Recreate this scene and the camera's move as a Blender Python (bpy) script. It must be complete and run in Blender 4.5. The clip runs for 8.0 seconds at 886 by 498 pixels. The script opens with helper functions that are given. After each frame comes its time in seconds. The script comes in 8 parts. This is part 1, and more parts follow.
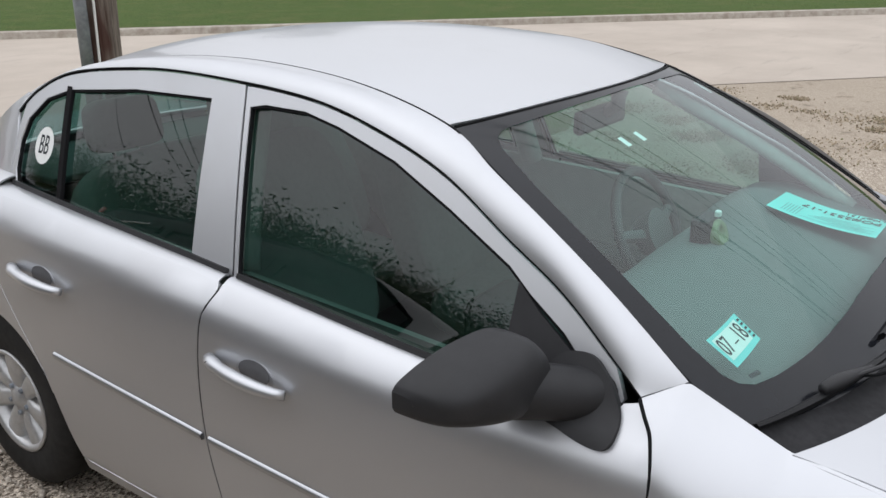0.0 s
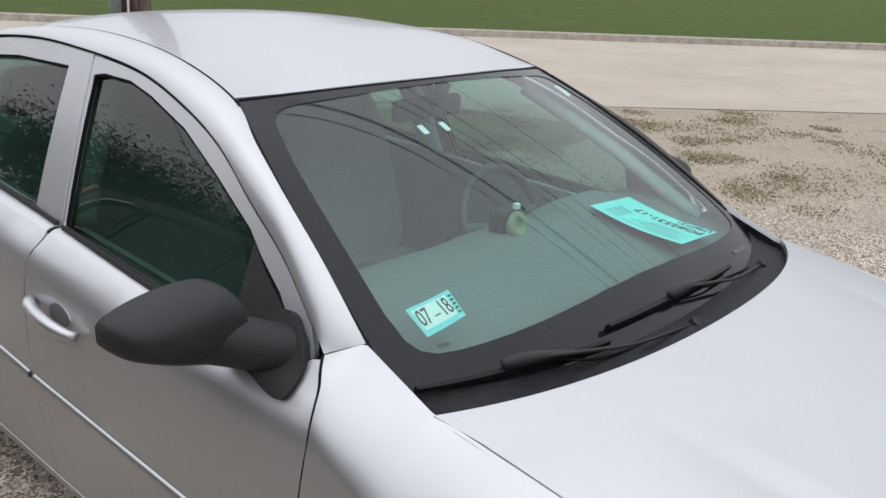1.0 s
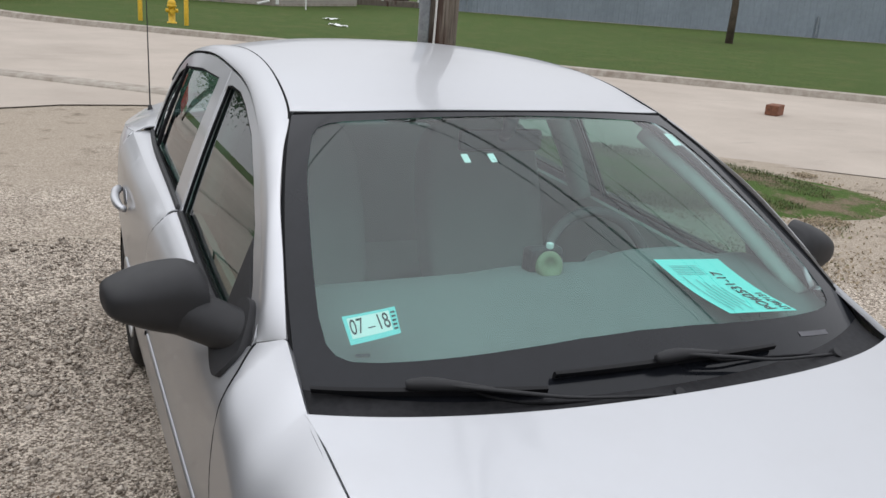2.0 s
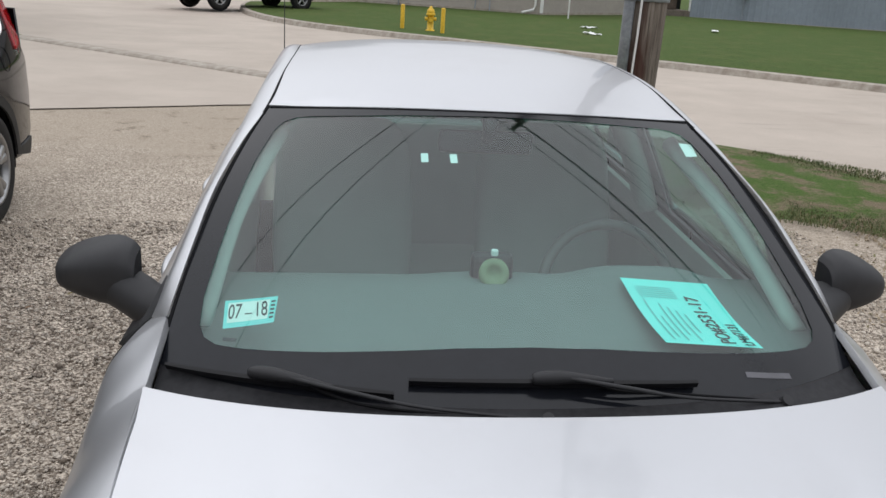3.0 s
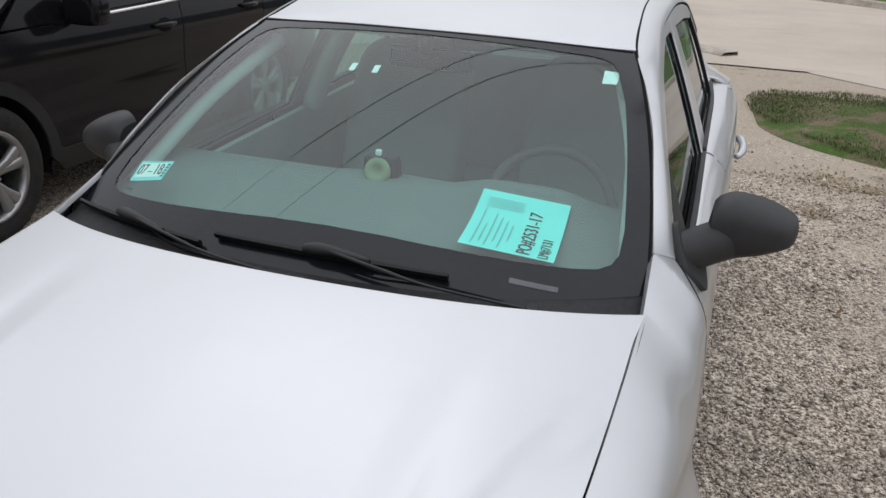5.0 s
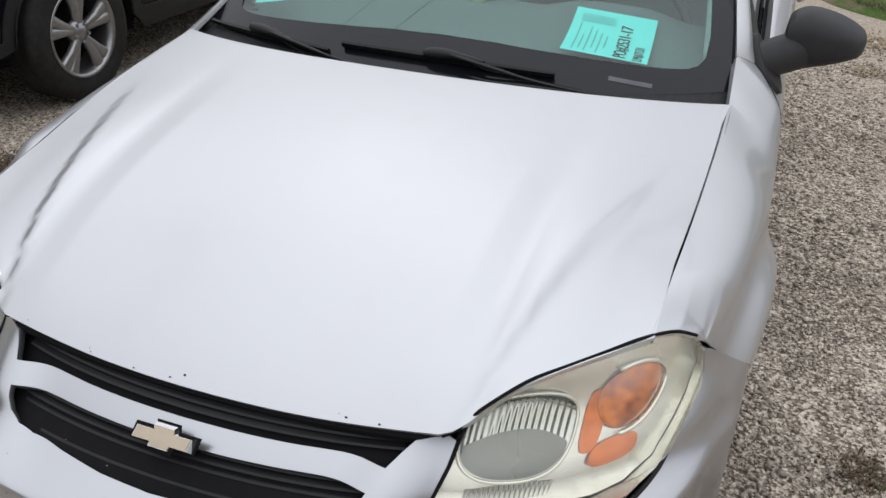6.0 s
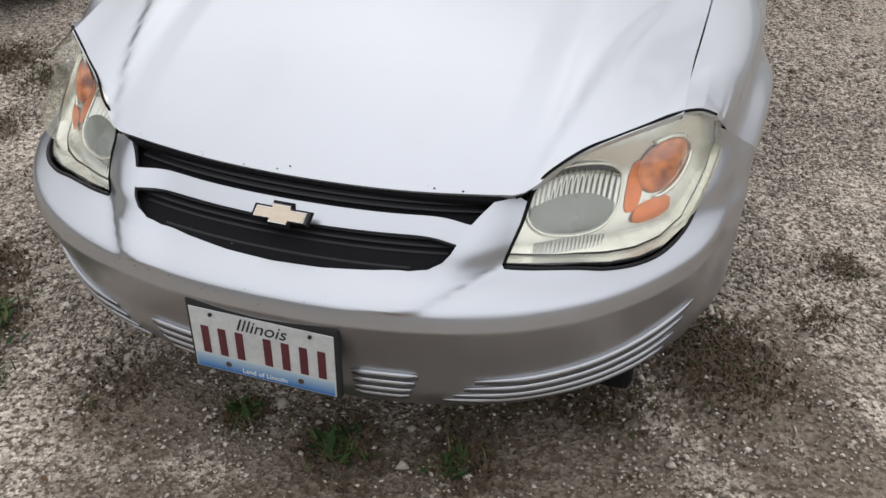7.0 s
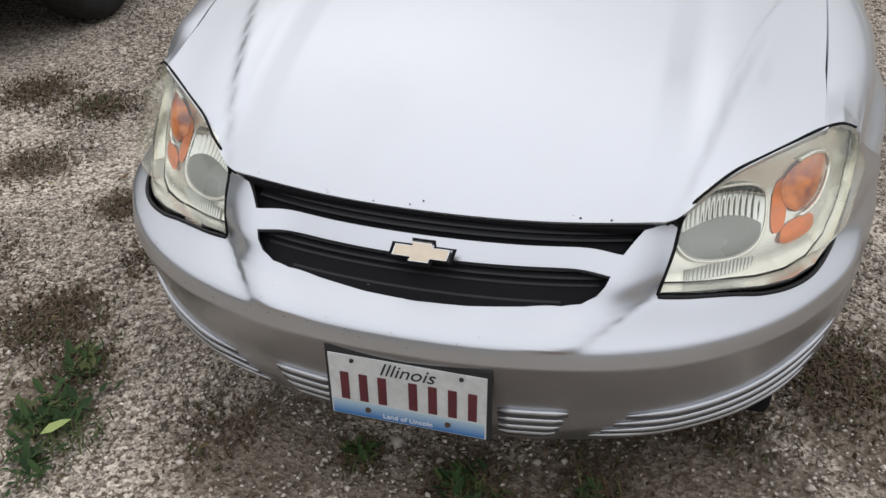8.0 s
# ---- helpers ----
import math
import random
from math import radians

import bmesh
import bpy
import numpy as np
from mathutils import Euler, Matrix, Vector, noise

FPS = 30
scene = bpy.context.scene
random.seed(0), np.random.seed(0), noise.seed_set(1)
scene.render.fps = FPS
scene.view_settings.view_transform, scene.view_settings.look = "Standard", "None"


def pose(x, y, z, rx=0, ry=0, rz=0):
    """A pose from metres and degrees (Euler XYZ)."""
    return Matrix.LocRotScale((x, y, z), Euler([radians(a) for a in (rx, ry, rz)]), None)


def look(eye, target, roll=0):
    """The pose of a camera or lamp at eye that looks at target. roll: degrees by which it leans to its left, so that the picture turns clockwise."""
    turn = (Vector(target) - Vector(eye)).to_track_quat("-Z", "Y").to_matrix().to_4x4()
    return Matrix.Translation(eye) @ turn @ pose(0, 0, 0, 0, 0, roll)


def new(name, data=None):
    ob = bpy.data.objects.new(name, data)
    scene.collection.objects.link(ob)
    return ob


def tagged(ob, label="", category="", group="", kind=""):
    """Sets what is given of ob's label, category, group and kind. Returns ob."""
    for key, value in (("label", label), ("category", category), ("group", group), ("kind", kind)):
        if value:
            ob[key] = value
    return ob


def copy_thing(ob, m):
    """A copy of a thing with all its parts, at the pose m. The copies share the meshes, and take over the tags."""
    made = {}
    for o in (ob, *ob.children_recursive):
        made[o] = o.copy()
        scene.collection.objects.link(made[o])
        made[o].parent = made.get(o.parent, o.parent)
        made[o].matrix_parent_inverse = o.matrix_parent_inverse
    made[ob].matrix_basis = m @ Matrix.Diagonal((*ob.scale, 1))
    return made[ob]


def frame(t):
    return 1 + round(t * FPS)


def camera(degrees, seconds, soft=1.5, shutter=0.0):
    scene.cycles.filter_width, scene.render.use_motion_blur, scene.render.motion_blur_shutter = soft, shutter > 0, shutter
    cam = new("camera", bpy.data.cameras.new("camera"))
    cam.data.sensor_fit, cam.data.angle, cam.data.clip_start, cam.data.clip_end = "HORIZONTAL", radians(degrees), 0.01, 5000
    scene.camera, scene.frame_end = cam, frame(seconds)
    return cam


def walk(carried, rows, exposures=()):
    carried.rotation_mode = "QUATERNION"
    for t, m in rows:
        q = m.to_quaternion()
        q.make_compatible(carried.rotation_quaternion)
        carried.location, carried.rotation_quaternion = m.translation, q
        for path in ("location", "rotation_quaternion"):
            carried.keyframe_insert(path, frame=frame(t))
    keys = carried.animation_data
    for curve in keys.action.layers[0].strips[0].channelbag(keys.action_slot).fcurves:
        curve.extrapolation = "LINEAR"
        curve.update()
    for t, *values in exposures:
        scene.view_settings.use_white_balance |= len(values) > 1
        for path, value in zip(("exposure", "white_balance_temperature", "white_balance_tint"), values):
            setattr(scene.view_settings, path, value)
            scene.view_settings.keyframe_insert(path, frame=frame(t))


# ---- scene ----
from mathutils.geometry import delaunay_2d_cdt

cam = camera(53.78, 8.0)
PATH = [
    (0, (-2.022, 1.014, 1.693), (-0.503, 2.131, 1.025), -0.41),
    (0.5, (-1.901, 0.627, 1.678), (-0.357, 1.708, 1.010), 1.25),
    (1, (-1.711, 0.413, 1.666), (-0.292, 1.664, 1.018), 2.68),
    (1.5, (-1.442, 0.211, 1.690), (-0.307, 1.736, 1.068), 3.75),
    (1.7, (-1.327, 0.082, 1.664), (-0.320, 1.703, 1.063), 4.04),
    (2.8, (-0.532, -0.216, 1.701), (-0.174, 1.654, 1.089), 3.40),
    (3, (-0.389, -0.239, 1.689), (-0.142, 1.650, 1.081), 3.35),
    (3.5, (0.038, -0.358, 1.727), (0.035, 1.549, 1.124), 3.63),
    (4, (0.389, -0.303, 1.705), (0.154, 1.589, 1.100), 5.02),
    (4.2, (0.516, -0.251, 1.710), (0.180, 1.626, 1.107), 4.94),
    (5.3, (0.871, -0.477, 1.659), (0.251, 1.245, 0.853), 1.96),
    (5.5, (0.856, -0.554, 1.637), (0.225, 1.145, 0.792), 1.89),
    (6, (0.783, -0.775, 1.578), (0.186, 0.875, 0.620), 1.97),
    (6.5, (0.734, -0.978, 1.545), (0.205, 0.632, 0.483), 2.44),
    (7, (0.710, -1.184, 1.511), (0.234, 0.404, 0.392), 0.80),
    (7.5, (0.591, -1.255, 1.517), (0.119, 0.330, 0.392), -0.35),
    (8, (0.399, -1.183, 1.522), (-0.049, 0.419, 0.411), -1.23),
]
walk(cam, [(t, look(eye, target, roll)) for t, eye, target, roll in PATH], [(0.0, 0.15), (1.5, 0.08), (3.5, 0.03), (5.5, -0.03), (8.0, -0.03)])

# ---- light: an overcast day ----
world = bpy.data.worlds.new("overcast")
scene.world = world
world.use_nodes = True
wn, wl = world.node_tree.nodes, world.node_tree.links
wn.clear()
sky = wn.new("ShaderNodeTexSky")
sky.sky_type, sky.sun_disc = "NISHITA", False
sky.sun_elevation, sky.sun_rotation = radians(50), radians(328)
sky.air_density, sky.dust_density, sky.ozone_density = 1.0, 6.0, 1.0
grey = wn.new("ShaderNodeHueSaturation")
grey.inputs["Saturation"].default_value = 0.12
cloud_map = wn.new("ShaderNodeTexCoord")
cloud = wn.new("ShaderNodeTexNoise")
cloud.inputs["Scale"].default_value, cloud.inputs["Detail"].default_value = 2.2, 5.0
cloud_ramp = wn.new("ShaderNodeMapRange")
cloud_ramp.inputs["To Min"].default_value, cloud_ramp.inputs["To Max"].default_value = 0.86, 1.12
even = wn.new("ShaderNodeMix")
even.data_type, even.blend_type = "RGBA", "MULTIPLY"
even.inputs["Factor"].default_value = 1.0
layer = wn.new("ShaderNodeMix")
layer.data_type = "RGBA"
layer.inputs["Factor"].default_value = 0.93
layer.inputs["B"].default_value = (8.95, 9.2, 9.85, 1)
height = wn.new("ShaderNodeSeparateXYZ")
grade = wn.new("ShaderNodeMapRange")
grade.inputs["To Min"].default_value, grade.inputs["To Max"].default_value = 0.43, 1.287
dome = wn.new("ShaderNodeMix")
dome.data_type, dome.blend_type = "RGBA", "MULTIPLY"
dome.inputs["Factor"].default_value = 1.0
back = wn.new("ShaderNodeBackground")
back.inputs["Strength"].default_value = 0.128
w_out = wn.new("ShaderNodeOutputWorld")
wl.new(sky.outputs[0], grey.inputs["Color"])
wl.new(grey.outputs[0], layer.inputs["A"])
wl.new(cloud_map.outputs["Generated"], cloud.inputs["Vector"])
wl.new(cloud.outputs[0], cloud_ramp.inputs["Value"])
wl.new(layer.outputs["Result"], even.inputs["A"])
wl.new(cloud_ramp.outputs[0], even.inputs["B"])
wl.new(cloud_map.outputs["Generated"], height.inputs[0])
wl.new(height.outputs["Z"], grade.inputs["Value"])
wl.new(even.outputs["Result"], dome.inputs["A"])
wl.new(grade.outputs[0], dome.inputs["B"])
wl.new(dome.outputs["Result"], back.inputs["Color"])
wl.new(back.outputs[0], w_out.inputs["Surface"])
sun = new("sun", bpy.data.lights.new("sun", "SUN"))
sun.data.energy, sun.data.angle, sun.data.color = 0.5, radians(170), (1.0, 0.97, 0.93)
sun.matrix_world = look((-5, 9, 18), (0, 2, 0))
scene.view_settings.exposure = 0.0


# ---- materials ----
class Nodes:
    """A short way to write a node material."""

    def __init__(self, name):
        self.m = bpy.data.materials.new(name)
        self.m.use_nodes = True
        self.t = self.m.node_tree
        self.t.nodes.clear()
        self.out = self.t.nodes.new("ShaderNodeOutputMaterial")
        self.place = self.t.nodes.new("ShaderNodeTexCoord").outputs["Object"]

    def add(self, kind, _out=0, **inputs):
        n = self.t.nodes.new("ShaderNode" + kind)
        for k, v in inputs.items():
            self.set(n, k.replace("_", " "), v)
        return n.outputs[_out]

    def set(self, n, key, v):
        s = n.inputs[key]
        if isinstance(v, bpy.types.NodeSocket):
            self.t.links.new(v, s)
        else:
            s.default_value = v if not isinstance(v, tuple) or len(v) == len(s.default_value) else (*v, 1)

    def noise(self, scale, detail=4.0, rough=0.55, at=None):
        return self.add("TexNoise", 0, Vector=at or self.place, Scale=scale, Detail=detail, Roughness=rough)

    def cells(self, scale, at=None, out=1):
        return self.add("TexVoronoi", out, Vector=at or self.place, Scale=scale)

    def span(self, v, a, b, lo=0.0, hi=1.0):
        n = self.t.nodes.new("ShaderNodeMapRange")
        self.t.links.new(v, n.inputs[0])
        for k, x in zip((1, 2, 3, 4), (a, b, lo, hi)):
            n.inputs[k].default_value = x
        return n.outputs[0]

    def math(self, op, a, b=0.0):
        n = self.t.nodes.new("ShaderNodeMath")
        n.operation = op
        for i, v in enumerate((a, b)):
            if isinstance(v, bpy.types.NodeSocket):
                self.t.links.new(v, n.inputs[i])
            else:
                n.inputs[i].default_value = v
        return n.outputs[0]

    def mix(self, f, a, b, blend="MIX"):
        n = self.t.nodes.new("ShaderNodeMix")
        n.data_type, n.blend_type = "RGBA", blend
        for k, v in (("Factor", f), ("A", a), ("B", b)):
            s = [i for i in n.inputs if i.name == k and (k == "Factor" and i.type == "VALUE" or i.type == "RGBA")][0]
            if isinstance(v, bpy.types.NodeSocket):
                self.t.links.new(v, s)
            else:
                s.default_value = v if k == "Factor" else (*v[:3], 1)
        return [o for o in n.outputs if o.type == "RGBA"][0]

    def bump(self, h, strength=0.3, distance=0.01):
        return self.add("Bump", 0, Height=h, Strength=strength, Distance=distance)

    def stretch(self, x, y, z):
        return self.add("Mapping", 0, Vector=self.place, Scale=(x, y, z))

    def random(self):
        return self.add("ObjectInfo", 5)

    def island(self):
        n = self.t.nodes.new("ShaderNodeNewGeometry")
        return n.outputs["Random Per Island"]

    def done(self, color, rough=0.5, metal=0.0, normal=None, coat=0.0, spec=0.5, **more):
        n = self.t.nodes.new("ShaderNodeBsdfPrincipled")
        self.set(n, "Base Color", color if isinstance(color, bpy.types.NodeSocket) else tuple(color))
        self.set(n, "Roughness", rough)
        self.set(n, "Metallic", metal)
        self.set(n, "Specular IOR Level", spec)
        if coat:
            self.set(n, "Coat Weight", coat)
            self.set(n, "Coat Roughness", 0.06)
        if normal is not None:
            self.set(n, "Normal", normal)
        for k, v in more.items():
            self.set(n, k.replace("_", " "), v)
        self.t.links.new(n.outputs[0], self.out.inputs[0])
        return self.m


def paint(name, color, metal, rough, dust=(0.30, 0.27, 0.23), dusty=0.25, coat=1.0, spec=0.5):
    n = Nodes(name)
    stain = n.span(n.noise(2.6, 6, 0.62), 0.52, 0.80)
    film = n.span(n.noise(0.9, 4, 0.5), 0.3, 0.7)
    c = n.mix(n.math("MULTIPLY", stain, dusty), color, dust)
    c = n.mix(n.math("MULTIPLY", film, dusty * 0.4), c, dust)
    return n.done(c, rough, metal, None, coat, spec)


def plain(name, color, rough=0.5, metal=0.0, vary=0.12, scale=40.0, bump=0.0, coat=0.0, spec=0.5):
    n = Nodes(name)
    a = n.noise(scale, 5, 0.6)
    b = n.noise(scale * 0.12, 4)
    f = n.math("ADD", n.span(a, 0.3, 0.7, -vary, vary), n.span(b, 0.3, 0.7, 1 - vary, 1 + vary))
    c = n.mix(1.0, color, n.add("CombineColor", 0, Red=f, Green=f, Blue=f), "MULTIPLY")
    nb = n.bump(a, bump, 0.004) if bump else None
    return n.done(c, n.span(b, 0.3, 0.7, max(rough - 0.06, 0.02), min(rough + 0.08, 1)), metal, nb, coat, spec)


def clear_glass(name, tint, ior=1.5, haze=0.0, film_color=(0.50, 0.60, 0.58, 1)):
    """Thin pane: tinted see-through, with a Fresnel gloss."""
    n = Nodes(name)
    see = n.add("BsdfTransparent", 0, Color=tint)
    shine = n.add("BsdfGlossy", 0, Color=(1, 1, 1, 1), Roughness=0.01)
    edge = n.math("POWER", n.add("LayerWeight", 1, Blend=0.5), 5.0)
    base = 1.9 * ((ior - 1) / (ior + 1)) ** 2
    fres = n.span(edge, 0.0, 1.0, base, 1.0)
    if haze:
        film = n.add("BsdfDiffuse", 0, Color=film_color)
        s = n.t.nodes.new("ShaderNodeMixShader")
        n.t.links.new(n.span(n.noise(5, 5, 0.6), 0.35, 0.75, haze * 0.5, haze * 1.5), s.inputs[0])
        n.t.links.new(see, s.inputs[1])
        n.t.links.new(film, s.inputs[2])
        see = s.outputs[0]
    m = n.t.nodes.new("ShaderNodeMixShader")
    n.t.links.new(fres, m.inputs[0])
    n.t.links.new(see, m.inputs[1])
    n.t.links.new(shine, m.inputs[2])
    n.t.links.new(m.outputs[0], n.out.inputs[0])
    return n.m


SILVER = paint("silver_paint", (0.545, 0.555, 0.578), 0.84, 0.40, dusty=0.10, coat=0.55)
SILVER_WORN = paint("worn_silver_paint", (0.46, 0.47, 0.492), 0.92, 0.33, dusty=0.05, coat=0.40)
GAP = plain("seam_rubber", (0.008, 0.008, 0.009), 0.85, spec=0.15)
BLACK_TRIM = plain("black_textured_plastic", (0.022, 0.022, 0.024), 0.55, vary=0.12, scale=30, bump=0.0, spec=0.35)
BLACK_GLOSS = plain("black_gloss", (0.008, 0.008, 0.009), 0.30, spec=0.22)
GRILLE_BLACK = plain("grille_black", (0.012, 0.012, 0.013), 0.5, spec=0.3)
COWL = plain("cowl_plastic", (0.026, 0.026, 0.028), 0.6, vary=0.25, scale=60, bump=0.1, spec=0.15)
FRIT = plain("ceramic_frit", (0.010, 0.011, 0.014), 0.10, vary=0.1, spec=0.30)
WINDSHIELD = clear_glass("windshield_glass", (0.69, 0.95, 0.905, 1), 1.47)
SIDE_GLASS = clear_glass("side_glass", (0.28, 0.43, 0.39, 1), 1.48, 0.0)
DARK_GLASS = clear_glass("privacy_glass", (0.04, 0.045, 0.05, 1), 1.33)
LENS = clear_glass("hazed_lens", (1.0, 0.99, 0.94, 1), 1.32, 0.075, (0.84, 0.85, 0.77, 1))
RUBBER = plain("tyre_rubber", (0.020, 0.019, 0.018), 0.8, vary=0.3, scale=30, bump=0.25, spec=0.25)
ALLOY = plain("alloy", (0.32, 0.32, 0.32), 0.32, 0.85, vary=0.08)
HUBCAP = plain("silver_hubcap", (0.50, 0.50, 0.50), 0.38, 0.6, vary=0.1)
CHROME = plain("chrome", (0.80, 0.80, 0.80), 0.08, 1.0, vary=0.03)
GOLD = plain("gold_emblem", (0.60, 0.51, 0.40), 0.22, 0.95, vary=0.08)
AMBER = Nodes("amber_plastic")
AMBER = AMBER.done(AMBER.mix(AMBER.span(AMBER.noise(22), 0.35, 0.65), (0.22, 0.022, 0.001), (0.90, 0.235, 0.006)), 0.12, 0.0, None, 1.0)
REFLECTOR = Nodes("fluted_reflector")
REFLECTOR = REFLECTOR.done((0.55, 0.57, 0.55), 0.10, 0.98)
HOUSING = plain("headlight_housing", (0.80, 0.80, 0.75), 0.22, 0.80, vary=0.06)
AMBER_PALE = plain("amber_marker_and_reflection", (0.70, 0.19, 0.045), 0.35, 0.3, vary=0.2)
HOUSING_GREY = plain("headlight_bowl_floor", (0.24, 0.255, 0.245), 0.28, 0.3, vary=0.06)
CLOTH = plain("grey_seat_cloth", (0.34, 0.355, 0.34), 0.95, vary=0.05, scale=60, bump=0.0, spec=0.1)
CLOTH_DARK = plain("dark_seat_cloth", (0.16, 0.165, 0.16), 0.95, vary=0.06, scale=60, bump=0.0, spec=0.1)
DASH = plain("dashboard_plastic", (0.145, 0.157, 0.155), 0.75, vary=0.06, scale=30, bump=0.0, spec=0.25)
LINER = plain("light_headliner", (0.42, 0.43, 0.41), 0.95, vary=0.06)
PAPER = plain("cyan_paper", (0.22, 0.80, 0.76), 0.8, vary=0.03, scale=10, spec=0.2)
INK = plain("dark_ink", (0.015, 0.02, 0.025), 0.8, vary=0.1)
FAINT_INK = plain("faint_ink", (0.14, 0.44, 0.45), 0.8, vary=0.1)
WHITE = plain("white_print", (0.80, 0.81, 0.79), 0.5, vary=0.04)
TEAL = plain("teal_print", (0.20, 0.66, 0.66), 0.5, vary=0.05)
HOLLOW_SHADE = plain("handle_cup_shade", (0.13, 0.13, 0.135), 0.45, 0.5)
PLATE_WHITE = plain("licence_plate_white", (0.56, 0.57, 0.565), 0.4, vary=0.10, scale=60)
PLATE_BLUE = Nodes("plate_blue_band")
_z = PLATE_BLUE.span(PLATE_BLUE.add("SeparateXYZ", 2, Vector=PLATE_BLUE.place), 0.318, 0.352)
PLATE_BLUE = PLATE_BLUE.done(PLATE_BLUE.mix(_z, (0.02, 0.15, 0.42), (0.42, 0.55, 0.62)), 0.4)
PLATE_RED = plain("plate_dark_red", (0.10, 0.018, 0.025), 0.45, vary=0.15)
BLACK_PAINT = paint("black_paint", (0.006, 0.006, 0.008), 0.0, 0.08, dusty=0.01, coat=0.0, spec=0.20)
BLACK_CLAD = plain("black_cladding", (0.016, 0.016, 0.016), 0.6, vary=0.2, scale=90, bump=0.08, spec=0.3)
RED_PAINT = paint("red_paint", (0.36, 0.012, 0.018), 0.1, 0.25, dusty=0.05)
RED_LENS = plain("red_lens", (0.45, 0.012, 0.015), 0.12, vary=0.1, coat=0.6)
YELLOW = plain("yellow_paint", (0.74, 0.46, 0.03), 0.5, vary=0.15, scale=14)
STEEL = plain("galvanised_steel", (0.30, 0.33, 0.37), 0.5, 0.55, vary=0.22, scale=18)
WIRE = plain("weathered_cable", (0.015, 0.015, 0.016), 0.8)
TRANSFORMER = plain("transformer_grey", (0.24, 0.25, 0.26), 0.5, 0.2)
BROWN_BRICK = plain("brown_brick", (0.20, 0.085, 0.05), 0.9, vary=0.3, scale=30, bump=0.3)
VINYL = plain("beige_siding", (0.36, 0.325, 0.285), 0.6, vary=0.07, scale=9)
METAL_WALL = plain("grey_blue_metal_siding", (0.27, 0.31, 0.36), 0.45, 0.2, vary=0.07, scale=4)
TRIM_WHITE = plain("white_trim", (0.74, 0.74, 0.72), 0.5, vary=0.05)
SIGN_GREEN = plain("green_sign", (0.05, 0.26, 0.15), 0.45)
SHINGLE = plain("grey_shingles", (0.12, 0.115, 0.11), 0.9, vary=0.25, scale=12)
ORNAMENT = plain("yellow_green_plastic", (0.24, 0.27, 0.16), 0.5)

_n = Nodes("weathered_pole_wood")
_g = _n.noise(1.0, 8, 0.7, _n.stretch(45, 45, 1.6))
_c = _n.mix(_n.span(_g, 0.35, 0.68), (0.075, 0.058, 0.047), (0.27, 0.235, 0.20))
_s = _n.noise(1.0, 3, 0.5, _n.stretch(3.5, 3.5, 0.9))
_c = _n.mix(_n.span(_s, 0.56, 0.66, 0.0, 0.85), _c, (0.065, 0.028, 0.022))
POLE_WOOD = _n.done(_c, 0.9, 0, _n.bump(_g, 0.6, 0.012), spec=0.15)

_n = Nodes("gravel_ground")
_a, _b, _d = _n.cells(115, None, 1), _n.cells(62, None, 1), _n.noise(0.9, 6, 0.62)
_ga = _n.add("SeparateColor", 0, Color=_a)
_gb = _n.add("SeparateColor", 0, Color=_b)
_f = _n.math("MULTIPLY", _n.math("ADD", _n.math("MULTIPLY", _ga, 0.72), _n.math("MULTIPLY", _gb, 0.28)), _n.span(_n.noise(210, 3), 0.25, 0.75, 0.6, 1.35))
_c = _n.mix(_n.span(_f, 0.22, 0.88), (0.115, 0.088, 0.066), (0.78, 0.685, 0.572))
_c = _n.mix(_n.span(_d, 0.50, 0.70, 0.0, 0.45), _c, _n.mix(_n.span(_n.noise(60, 4), 0.3, 0.7), (0.10, 0.075, 0.055), (0.26, 0.215, 0.17)))
_c = _n.mix(_n.span(_n.noise(2.3, 7, 0.72), 0.62, 0.72, 0.0, 0.45), _c, (0.100, 0.072, 0.050))
_xy = _n.add("SeparateXYZ", 0, Vector=_n.place)
_yy = _n.add("SeparateXYZ", 1, Vector=_n.place)
_near = _n.math("ADD", _n.math("MULTIPLY", _xy, 0.655), _n.math("MULTIPLY", _yy, 0.756))
_near = _n.math("MAXIMUM", _near, _n.math("ADD", _n.math("MULTIPLY", _yy, 0.8), -0.5))
_near = _n.math("ADD", _near, _n.span(_n.noise(0.7, 5, 0.6), 0.3, 0.7, -1.6, 1.6))
_sand = _n.mix(_n.span(_n.noise(70, 5, 0.7), 0.3, 0.7), (0.24, 0.195, 0.15), (0.50, 0.43, 0.345))
_sand = _n.mix(_n.span(_n.noise(3.0, 7, 0.7), 0.56, 0.70, 0.0, 0.8), _sand, (0.115, 0.09, 0.06))
_c = _n.mix(_n.span(_near, 3.6, 6.2, 0.0, 0.85), _c, _sand)
# brown dirt patches; those round the nose also paint in the car's shade
_soil_shade = None
for _x, _y, _q in ((0.12, 0.02, 0.46), (0.55, 0.22, 0.50), (0.98, 0.60, 0.42), (-0.40, 0.10, 0.34), (0.35, -0.30, 0.42), (-0.25, -0.28, 0.36), (1.20, 0.30, 0.34), (-1.00, 0.15, 0.22), (-1.20, 0.42, 0.20), (-1.36, 1.03, 0.16), (-1.86, 1.20, 0.22), (-1.90, 1.75, 0.20), (-2.25, 1.80, 0.22), (1.9, 1.6, 0.16), (1.25, 1.25, 0.12)):
    _k = _n.t.nodes.new("ShaderNodeVectorMath")
    _k.operation = "DISTANCE"
    _n.t.links.new(_n.place, _k.inputs[0])
    _k.inputs[1].default_value = (_x, _y, 0)
    _v = _n.span(_k.outputs["Value"], _q * 1.05, _q * 0.2)
    _soil_shade = _v if _soil_shade is None else _n.math("MAXIMUM", _soil_shade, _v)
